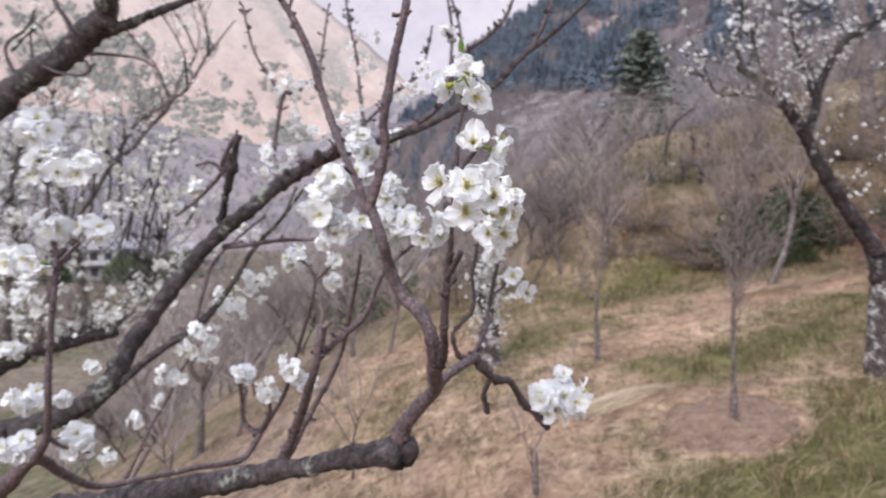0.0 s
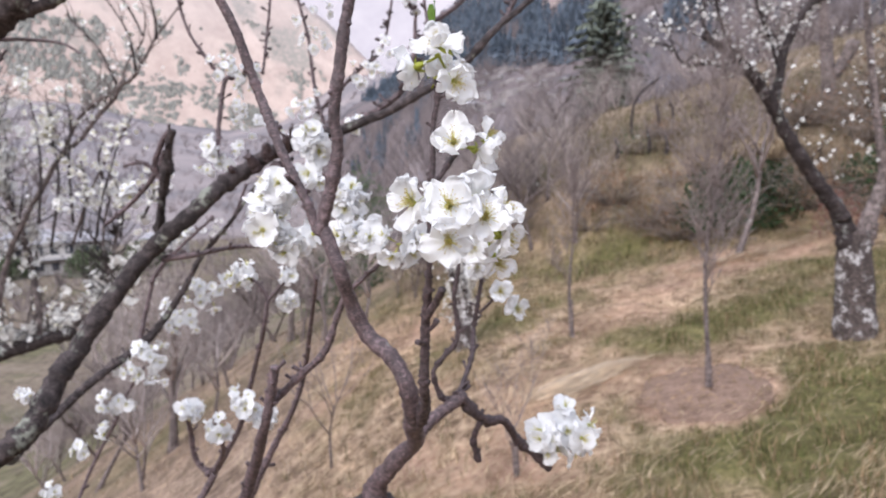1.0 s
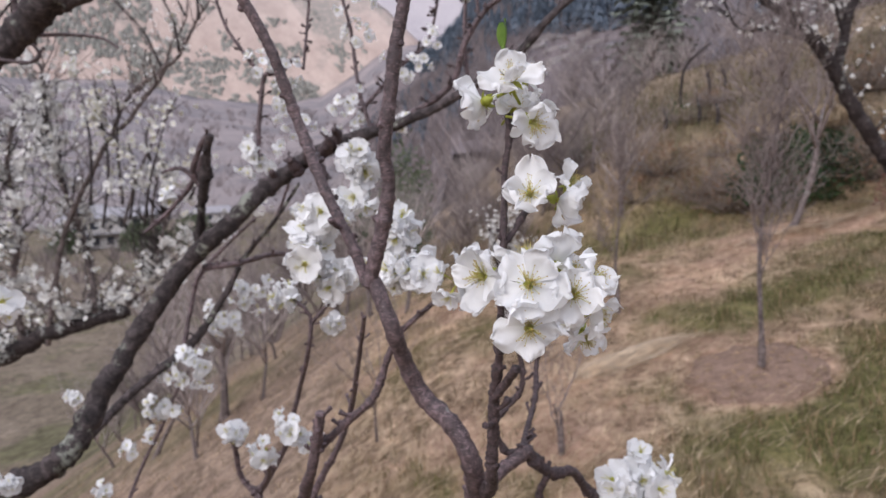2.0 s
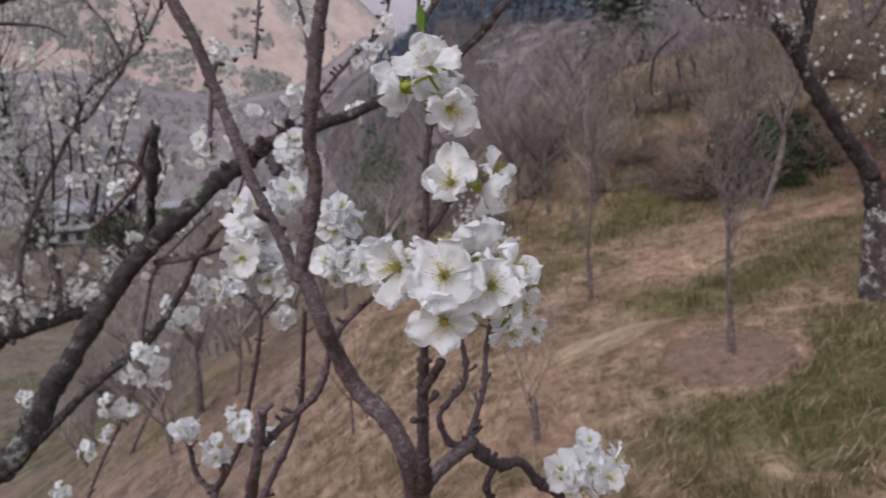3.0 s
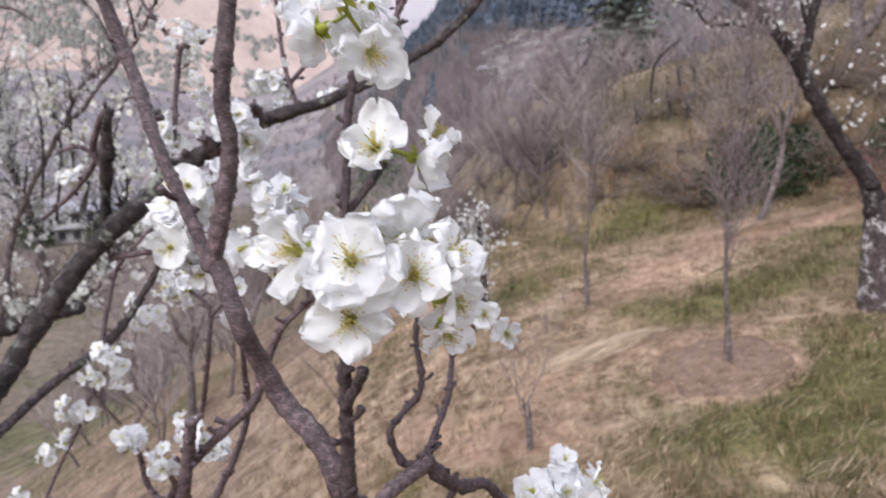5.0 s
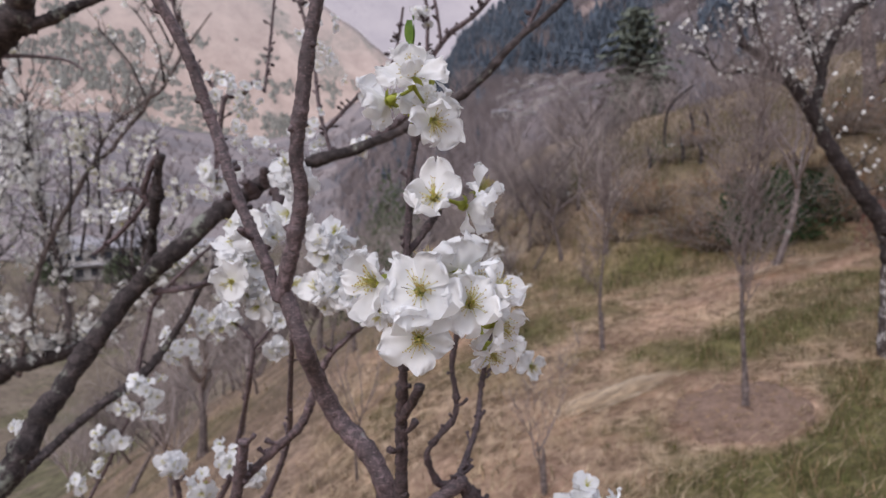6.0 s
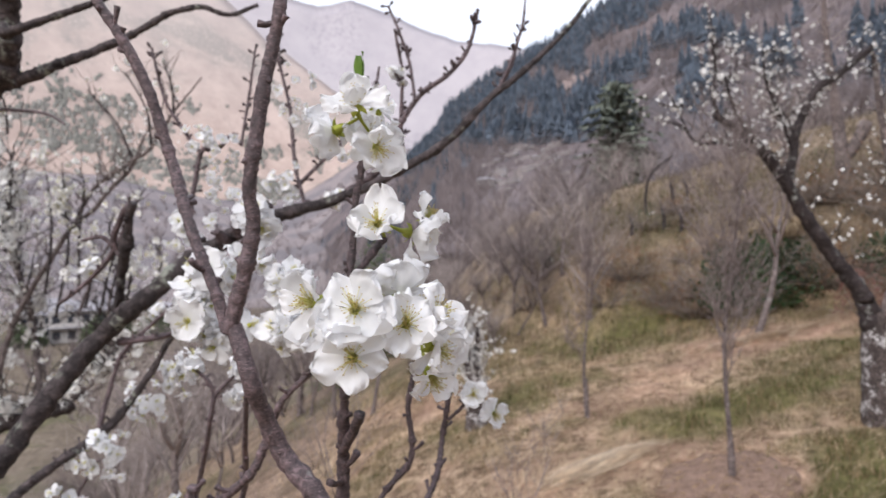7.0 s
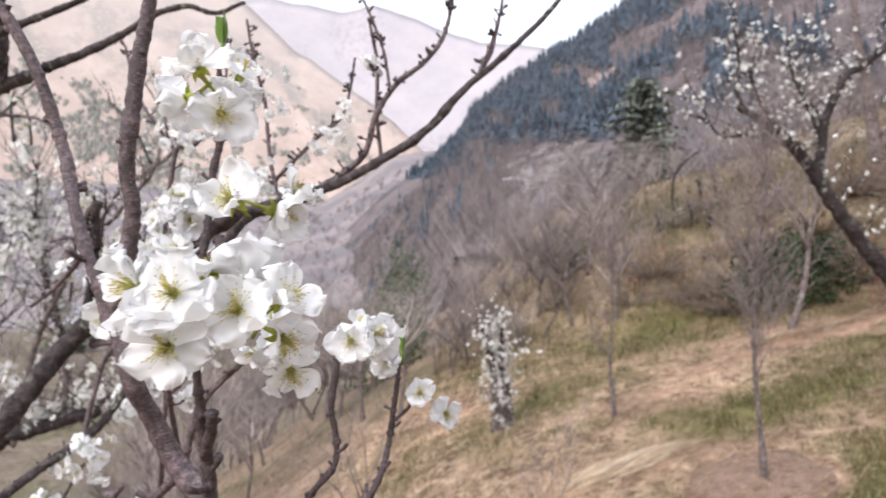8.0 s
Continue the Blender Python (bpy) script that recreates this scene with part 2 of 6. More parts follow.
GROWTH = [  # x, y, spread along x and y, how much more (or less) grass
    (2.8, 9.0, 1.3, 0.5, 0.5), (1.2, 9.6, 0.9, 0.6, 0.45), (0.9, 7.4, 0.5, 0.5, 0.5), (2.1, 5.72, 0.55, 0.28, 0.65), (3.3, 5.95, 1.0, 0.33, 0.9),
    (2.7, 3.9, 0.9, 0.6, 0.85), (5.0, 6.5, 0.8, 0.7, 0.85), (4.2, 5.4, 0.5, 0.35, 0.6), (1.75, 3.65, 0.9, 0.36, 0.75), (3.8, 10.8, 0.9, 1.0, 0.6), (-4.4, 11.0, 1.2, 1.5, 0.7), (-1.3, 7.9, 0.5, 0.6, 0.3),
    (2.0, 6.75, 1.0, 0.42, -0.65), (4.1, 7.6, 1.1, 0.45, -0.95), (2.75, 5.12, 0.5, 0.18, -0.75), (1.3, 5.25, 0.45, 0.25, -0.8), (0.3, 5.3, 0.9, 1.0, -0.75), (0.6, 4.2, 0.5, 0.45, -0.6)]


def green(x, y):
    """How much living grass grows at a place, 0 to 1; the rest is mown straw."""
    v = Vector((x, y, 0))
    g = 0.33 + 0.6 * noise.noise(v * 0.55 + Vector((3.1, 0, 0))) + 0.55 * noise.noise(v * 1.9) + 0.55 * noise.noise(v * 5.2)
    for cx, cy, sx, sy, more in GROWTH:
        g += more * math.exp(-((x - cx) / sx) ** 2 - ((y - cy) / sy) ** 2)
    g -= 1.2 * (1 - smooth(0.45, 0.62, math.hypot(x - BASIN[0], y - BASIN[1])))
    g -= 0.45 * smooth(-0.4, -1.8, x) * smooth(10, 8, y)
    return 0.05 + 0.87 * min(1.0, max(0.0, g))


def bare(x, y):
    """How far the soil shows, 0 to 1."""
    b = 0.25 + 0.8 * noise.noise(Vector((x * 0.8 + 7, y * 0.8, 2))) + 0.5 * noise.noise(Vector((x * 2.6, y * 2.6, 5)))
    b += 0.9 * (1 - smooth(0.40, 0.56, math.hypot(x - BASIN[0], y - BASIN[1])))
    b += 0.6 * math.exp(-(((x - 3.6) / 1.3) ** 2 + ((y - 7.6) / 0.6) ** 2))
    b += 0.25 * math.exp(-(((x - 0.4) / 1.4) ** 2 + ((y - 4.0) / 1.1) ** 2))
    b += 0.15 * smooth(-0.4, -1.8, x)
    toe = 9.2 - 0.35 * (x - 3)
    b += 0.1 * smooth(toe - 0.2, toe + 0.4, y) * smooth(toe + 2.4, toe + 1.6, y)
    return min(1.0, max(0.0, b))


def ground_material():
    m, t, p = nodes_of("orchard_ground")
    cover = t.nodes.new("ShaderNodeAttribute")
    cover.attribute_name = "cover"
    split = t.nodes.new("ShaderNodeSeparateColor")
    t.links.new(cover.outputs["Color"], split.inputs[0])
    straw = ramp(t, noise_node(t, 7, 8.0, 0.8, distort=0.5), [(0.40, (0.11, 0.072, 0.048)), (0.50, (0.395, 0.278, 0.194)), (0.60, (0.635, 0.476, 0.338))])
    soil = ramp(t, noise_node(t, 14, 6.0, 0.7), [(0.3, (0.21, 0.125, 0.09)), (0.5, (0.39, 0.25, 0.185)), (0.7, (0.52, 0.36, 0.275))])
    grass = ramp(t, noise_node(t, 22, 6.0, 0.75), [(0.3, (0.05, 0.050, 0.020)), (0.5, (0.125, 0.122, 0.045)), (0.7, (0.23, 0.205, 0.085))])
    col = blend(t, split.outputs[1], straw, soil)
    col = blend(t, split.outputs[0], col, grass)
    col = blend(t, split.outputs[2], col, ramp(t, noise_node(t, 0.5, 8.0, 0.8, distort=0.6), [(0.36, (0.065, 0.054, 0.038)), (0.48, (0.155, 0.124, 0.088)), (0.58, (0.25, 0.198, 0.148)), (0.68, (0.38, 0.29, 0.225))]))
    col = blend(t, cover.outputs["Alpha"], col, ramp(t, noise_node(t, 9, 7.0, 0.75, distort=0.8), [(0.34, (0.085, 0.062, 0.048)), (0.5, (0.23, 0.172, 0.135)), (0.68, (0.40, 0.305, 0.242))]))
    pos, axes, off = t.nodes.new("ShaderNodeNewGeometry"), t.nodes.new("ShaderNodeSeparateXYZ"), t.nodes.new("ShaderNodeMapRange")
    t.links.new(pos.outputs["Position"], axes.inputs[0])
    t.links.new(axes.outputs["Y"], off.inputs["Value"])
    off.inputs["From Min"].default_value, off.inputs["From Max"].default_value, off.inputs["To Max"].default_value = 12, 26, 0.85
    valley = blend(t, 1.0, cover.outputs["Alpha"], off.outputs[0], "MULTIPLY")   # the valley floor: rough grey-green pasture
    col = blend(t, valley, col, ramp(t, noise_node(t, 0.4, 8.0, 0.72, distort=0.5), [(0.36, (0.065, 0.06, 0.045)), (0.5, (0.125, 0.112, 0.085)), (0.66, (0.20, 0.175, 0.14))]))
    patch = blend(t, 1.0, cover.outputs["Alpha"], ramp(t, noise_node(t, 0.16, 6.0, 0.65), [(0.50, (0, 0, 0)), (0.58, (0.8, 0.8, 0.8))]), "MULTIPLY")
    col = blend(t, patch, col, ramp(t, noise_node(t, 1.1, 5.0, 0.7), [(0.35, (0.045, 0.05, 0.024)), (0.65, (0.13, 0.135, 0.06))]))
    col = blend(t, 0.8, col, ramp(t, noise_node(t, 2.2, 5.0, 0.65, distort=0.5), [(0.36, (0.55, 0.52, 0.50)), (0.5, (1.0, 1.0, 1.0)), (0.66, (1.30, 1.26, 1.22))]), "MULTIPLY")
    t.links.new(col, p.inputs["Base Color"])
    p.inputs["Roughness"].default_value = 0.95
    p.inputs["Specular IOR Level"].default_value = 0.15
    bumped(t, p, noise_node(t, 40, 5.0, 0.75, distort=1.0), 0.8, 0.03)
    return m


def build_ground():
    rings = [0.0] + [1.2 * 1.032 ** i for i in range(205)]
    turns = [-math.pi + 2 * math.pi * i / 40 for i in range(40)]
    turns = sorted(set([a for a in turns if abs(a) > 0.85] + [-0.85 + 1.7 * i / 190 for i in range(191)]))
    verts, faces, cov = [], [], []
    for r in rings:
        for a in turns:
            x, y = r * math.sin(a), r * math.cos(a)
            verts.append((x, y, on_ground(x, y)))
            wild = smooth(9.4, 11.5, r)
            cov.append((green(x, y) * (1 - 0.85 * smooth(12.0, 15, r)), bare(x, y), wild * (0.8 - 0.45 * smooth(0.2, -2.0, x)), 0.75 * smooth(-0.7, -2.2, x) * (1 - 0.8 * math.exp(-((x + 4.4) / 1.4) ** 2 - ((y - 11) / 1.7) ** 2))))
    n = len(turns)
    for i in range(len(rings) - 1):
        for k in range(n):
            k2 = (k + 1) % n
            faces.append((i * n + k, (i + 1) * n + k, (i + 1) * n + k2, i * n + k2))
    me = mesh_of("ground", verts, faces, ground_material())
    layer = me.color_attributes.new("cover", "FLOAT_COLOR", "POINT")
    layer.data.foreach_set("color", [c for v in cov for c in v])
    tagged(part("ground", me), "sloping orchard ground of mown straw, soil and green grass", "ground", kind="structure")


build_ground()


def blades(name, label, count, box, tall, wide, mats, want, seed, lie=0.0):
    """Many single grass blades as one thing; want(x, y) is the chance that one grows there."""
    rng = random.Random(seed)
    verts, faces, slots = [], [], []
    tries = 0
    while len(faces) < count and tries < count * 12:
        tries += 1
        # denser towards the near end
        y = box[2] + (box[3] - box[2]) * rng.random() ** 1.5
        x = box[0] + (box[1] - box[0]) * rng.random()
        tuft = 0.5 + 1.1 * noise.noise(Vector((x * 4.5, y * 4.5, seed))) + 0.7 * noise.noise(Vector((x * 13, y * 13, seed)))
        if rng.random() > want(x, y) * max(0.12, min(1.0, tuft)):
            continue
        z = on_ground(x, y) - 0.004
        h = tall * (0.4 + rng.random()) * (0.6 + 0.6 * max(0.0, min(1.2, tuft)))
        a = rng.random() * 2 * math.pi
        flat = lie + (1 - lie) * rng.random() * 0.7
        dx, dy = math.cos(a) * h * flat, math.sin(a) * h * flat
        up = h * math.sqrt(max(0.02, 1 - flat * flat * 0.98))
        w = wide * (0.6 + 0.8 * rng.random())
        px, py = -math.sin(a) * w, math.cos(a) * w
        i = len(verts)
        verts += [(x - px, y - py, z), (x + px, y + py, z), (x + dx * 0.5 + px * 0.7, y + dy * 0.5 + py * 0.7, z + up * 0.65), (x + dx * 0.5 - px * 0.7, y + dy * 0.5 - py * 0.7, z + up * 0.65), (x + dx, y + dy, z + up * 0.95)]
        faces += [(i, i + 1, i + 2, i + 3), (i + 3, i + 2, i + 4)]
        k = rng.randrange(len(mats))
        slots += [k, k]
    me = mesh_of(name, verts, faces, mats, False, slots)
    tagged(part(name, me), label, "grass", kind="stuff")


STRAW_A = thin("pale_straw", (0.38, 0.288, 0.185), (0.58, 0.458, 0.31), 0.15, 20, 0.7, False)
STRAW_B = thin("brown_straw", (0.22, 0.145, 0.08), (0.36, 0.25, 0.15), 0.1, 20, 0.8, False)
STRAW_C = thin("fresh_pale_straw", (0.66, 0.54, 0.40), (0.84, 0.71, 0.55), 0.3, 20, 0.7, False)
BANK_A = thin("withered_bank_grass", (0.21, 0.165, 0.118), (0.36, 0.285, 0.208), 0.1, 20, 0.8, False)
BANK_B = thin("dark_bank_grass", (0.12, 0.093, 0.063), (0.23, 0.18, 0.12), 0.1, 20, 0.8, False)
GRASS_A = thin("fresh_grass", (0.066, 0.082, 0.020), (0.138, 0.145, 0.044), 0.25, 20, 0.6, False)
GRASS_B = thin("olive_grass", (0.080, 0.070, 0.030), (0.155, 0.132, 0.062), 0.2, 20, 0.7, False)
for m in (STRAW_A, STRAW_B, STRAW_C, BANK_A, BANK_B, GRASS_A, GRASS_B):
    each_differs(m, 0.55, 1.4)
blades("dry_grass", "pale mown straw lying over the orchard slope", 60000, (-1.6, 6.5, 2.9, 10.5), 0.075, 0.0022, [STRAW_A, STRAW_B, STRAW_A],
       lambda x, y: (1 - 0.5 * green(x, y)) * (1 - 0.7 * smooth(4.7, 4.0, y) * smooth(0.9, 1.5, x)) * (1 - 0.6 * bare(x, y)), 11, 0.72)
blades("green_grass", "short green grass in patches among the straw", 66000, (-1.0, 6.5, 2.9, 10.5), 0.075, 0.0022, [GRASS_A, GRASS_B, GRASS_B, STRAW_B],
       lambda x, y: green(x, y), 12, 0.15)
blades("bank_grass", "tall dry grass hanging on the bank", 22000, (-0.5, 8.0, 8.2, 14.0), 0.20, 0.004, [BANK_B, BANK_A, GRASS_B, BANK_B, GRASS_A],
       lambda x, y: 0.25 + 0.6 * smooth(8.6 - 0.35 * (x - 3), 9.4 - 0.35 * (x - 3), y), 13, 0.3)
blades("field_grass", "rough olive grass over the upper field", 30000, (2.0, 16.0, 10.3, 21.0), 0.14, 0.007, [BANK_A, BANK_B, BANK_B, BANK_B, GRASS_B],
       lambda x, y: 0.7 * smooth(0.15, 0.3, x / y), 15, 0.35)
blades("valley_grass", "thin grass on the slope that falls to the valley", 14000, (-9.0, 0.5, 4.5, 16.0), 0.10, 0.004, [STRAW_A, STRAW_B, BANK_A, GRASS_B],
       lambda x, y: 0.5, 14, 0.4)


def straw_wisps(count, seed):
    """Long pale stalks that lie combed down the slope in loose swathes."""
    r = random.Random(seed)
    verts, faces = [], []
    for i in range(count):
        y = 3.0 + 6.5 * r.random() ** 1.3
        x = -1.2 + 7.5 * r.random()
        if green(x, y) > r.uniform(0.45, 1.25) or noise.noise(Vector((x * 1.1, y * 2.2, 9))) < -0.05:
            continue
        a = 0.25 + 1.1 * noise.noise(Vector((x * 0.7, y * 0.7, 4))) + r.gauss(0, 0.25)
        l, w, bend = r.uniform(0.08, 0.30), r.uniform(0.0010, 0.0024), r.gauss(0, 0.22)
        b = len(verts)
        n = 5
        for k in range(n + 1):
            s = l * k / n
            px, py = x + s * math.cos(a + bend * k / n), y + s * math.sin(a + bend * k / n)
            pz = on_ground(px, py) + 0.010 + 0.028 * math.sin(math.pi * k / n) * r.uniform(0.5, 1)
            verts += [(px - w * math.sin(a), py + w * math.cos(a), pz), (px + w * math.sin(a), py - w * math.cos(a), pz + 0.001)]
        faces += [(b + 2 * k, b + 2 * k + 1, b + 2 * k + 3, b + 2 * k + 2) for k in range(n)]
    tagged(part("straw", mesh_of("straw", verts, faces, STRAW_A, False)), "long pale straw combed over the slope", "straw", kind="stuff")


straw_wisps(14000, 19)


# ---- distance ----
def profile(az, stops):
    for (a, e), (b, f) in zip(stops, stops[1:]):
        if az <= b:
            return e + (f - e) * (az - a) / (b - a)
    return stops[-1][1]


def far_material(name, a, b, c, scale, patch=0.5, speck=0.56, high=None):
    """A far slope with shrubs (a) in patches on ground of two tones; high: heights between which painted haze pales it.
    """
    m, t, p = nodes_of(name)
    n1 = noise_node(t, scale, 8.0, 0.62, distort=0.8)
    n2 = noise_node(t, scale * 26, 5.0, 0.7)
    n3 = noise_node(t, scale * 4, 6.0, 0.7)
    col = ramp(t, n3, [(0.35, b), (0.65, c)])
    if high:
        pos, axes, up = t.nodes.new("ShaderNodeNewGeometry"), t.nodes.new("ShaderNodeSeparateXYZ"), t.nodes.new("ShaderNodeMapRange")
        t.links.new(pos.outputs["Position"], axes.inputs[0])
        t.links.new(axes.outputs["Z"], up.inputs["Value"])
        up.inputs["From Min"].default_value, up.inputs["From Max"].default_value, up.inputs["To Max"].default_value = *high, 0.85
        # Haze that thickens with height, put into ground and shrub colours.
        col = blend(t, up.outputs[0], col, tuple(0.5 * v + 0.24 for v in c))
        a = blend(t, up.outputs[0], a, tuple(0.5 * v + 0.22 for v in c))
    woods = blend(t, 1.0, ramp(t, n1, [(patch - 0.03, (0, 0, 0)), (patch + 0.06, (1, 1, 1))]), ramp(t, n2, [(speck - 0.14, (0, 0, 0)), (speck - 0.02, (1, 1, 1))]), "MULTIPLY")
    thin_out = ramp(t, n2, [(speck + 0.08, (0, 0, 0)), (speck + 0.14, (0.7, 0.7, 0.7))])
    col = blend(t, woods, col, a)
    col = blend(t, thin_out, col, a)
    t.links.new(col, p.inputs["Base Color"])
    p.inputs["Roughness"].default_value = 1.0
    p.inputs["Specular IOR Level"].default_value = 0.0
    return m


def range_of_hills(name, label, near, top, foot, stops, material, rough, step=1.0):
    """A range all round: from its foot at the distance near up to its ridge, whose elevation in degrees follows the stops."""
    verts, faces = [], []
    angs = [-180 + 6 * i for i in range(20)] + [-60 + step * 0.5 * i for i in range(int(240 / step))] + [60 + 6 * i for i in range(20)]
    rows = 26
    for a in angs:
        ridge, low = top * math.tan(radians(profile(a, stops))), profile(a, foot)
        for k in range(rows):
            u = k / (rows - 2)
            r = near + (top - near) * u
            v = Vector((math.sin(radians(a)) * r, math.cos(radians(a)) * r, 0))
            n1 = noise.fractal(v / top * 6, 1.0, 2.1, 5)
            n2 = noise.ridged_multi_fractal(v / top * 9, 0.9, 2.1, 5, 1.0, 2.0)
            z = low + (ridge - low) * (min(u, 1) ** 1.15) + rough * top * (0.35 * n1 + 0.10 * (n2 - 1.2)) * (0.25 + min(u, 1))
            if u > 1:
                z -= 0.25 * (top - near)
            verts.append((v.x, v.y, z))
    n = len(angs)
    for i in range(n):
        i2 = (i + 1) % n
        for k in range(rows - 1):
            faces.append((i * rows + k, i * rows + k + 1, i2 * rows + k + 1, i2 * rows + k))
    return tagged(part(name, mesh_of(name, verts, faces, material)), label, "mountain", kind="structure")


# Air haze is mixed into the next three base colours, shade into the third.
FAR_HAZE = far_material("hazed_far_rock", (0.30, 0.278, 0.30), (0.35, 0.325, 0.345), (0.405, 0.373, 0.388), 0.0016, 0.55, 0.62)
FAR_PEACH = far_material("hazed_sunlit_slope", (0.25, 0.232, 0.205), (0.38, 0.295, 0.258), (0.51, 0.405, 0.355), 0.0040, 0.54, 0.52, (300, 950))
FAR_SHADE = far_material("hazed_shaded_valley_side", (0.18, 0.167, 0.178), (0.232, 0.205, 0.210), (0.30, 0.26, 0.258), 0.012, 0.5, 0.50)
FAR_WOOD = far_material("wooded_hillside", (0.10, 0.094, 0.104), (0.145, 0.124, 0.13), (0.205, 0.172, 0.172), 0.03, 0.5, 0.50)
range_of_hills("backdrop_far", "bare mountain far across the valley, paled by painted haze", 2900, 3600, [(-180, -60), (180, -60)],
               [(-180, 16), (-40, 20), (-16, 21.5), (-10, 20.6), (-7, 21.2), (-3.3, 20.2), (0, 18.6), (2, 18.0), (5, 17.9), (9, 17), (14, 14), (180, 16)], FAR_HAZE, 0.022)
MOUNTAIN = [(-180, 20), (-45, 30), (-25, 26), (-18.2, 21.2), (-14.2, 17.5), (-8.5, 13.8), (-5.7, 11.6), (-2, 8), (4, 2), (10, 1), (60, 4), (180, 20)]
range_of_hills("backdrop_mountain", "hazy sunlit peach mountainside with dark shrubs across the valley", 1550, 2100, [(-180, -40), (180, -40)],
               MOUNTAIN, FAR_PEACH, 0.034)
SIDE = [(-180, 4), (-50, 8), (-33, 7), (-27, 7), (-22, 5.6), (-16, 4.6), (-12, 5.1), (-9, 7.0), (-6, 9.0), (0, 9.5), (8, 1), (20, 0), (180, 4)]
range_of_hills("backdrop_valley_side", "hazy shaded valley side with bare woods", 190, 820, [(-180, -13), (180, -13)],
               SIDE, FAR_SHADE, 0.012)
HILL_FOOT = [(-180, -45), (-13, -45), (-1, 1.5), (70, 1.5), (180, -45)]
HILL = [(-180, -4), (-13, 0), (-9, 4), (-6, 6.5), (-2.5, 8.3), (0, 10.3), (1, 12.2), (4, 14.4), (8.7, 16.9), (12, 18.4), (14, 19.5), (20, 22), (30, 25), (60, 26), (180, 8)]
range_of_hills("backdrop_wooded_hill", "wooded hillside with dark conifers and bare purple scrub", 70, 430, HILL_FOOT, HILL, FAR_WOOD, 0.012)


def on_slope(a, r, near, top, foot, stops, rough):
    """A far slope's height at the bearing a, in degrees, and the distance r."""
    u = max(0.0, (r - near) / (top - near))
    ridge, foot = top * math.tan(radians(profile(a, stops))), profile(a, foot)
    v = Vector((math.sin(radians(a)) * r, math.cos(radians(a)) * r, 0))
    n1 = noise.fractal(v / top * 6, 1.0, 2.1, 5)
    return v.x, v.y, foot + (ridge - foot) * u ** 1.15 + rough * top * 0.35 * n1 * (0.25 + u)


def on_hill(a, r):
    return on_slope(a, r, 70, 430, HILL_FOOT, HILL, 0.012)


# Conifer green is lightened and shifted to blue to hold the air haze.
CONIFER = far_material("hazed_conifer", (0.058, 0.075, 0.102), (0.078, 0.098, 0.126), (0.105, 0.124, 0.148), 0.3)
SCRUB = far_material("bare_scrub", (0.14, 0.117, 0.12), (0.205, 0.172, 0.172), (0.29, 0.245, 0.235), 0.5)

each_differs(CONIFER, 0.5, 1.5)
each_differs(SCRUB, 0.35, 1.6)


def conifer(verts, faces, x, y, z, h, rng, tiers=7):
    for i in range(tiers):
        u = i / tiers
        r, b = h * 0.20 * (1 - u) * (0.8 + 0.4 * rng.random()), z + h * (0.08 + 0.86 * u)
        arms, turn = 7, rng.random() * 6
        c = len(verts)
        verts.append((x, y, b + h * 0.20))
        for k in range(arms * 2):
            a = turn + math.pi * k / arms
            q = r * (1.0 if k % 2 else 0.45) * (0.75 + 0.5 * rng.random())
            verts.append((x + q * math.cos(a), y + q * math.sin(a), b - (0.05 * h if k % 2 else 0)))
        for k in range(arms * 2):
            faces.append((c, c + 1 + k, c + 1 + (k + 1) % (arms * 2)))


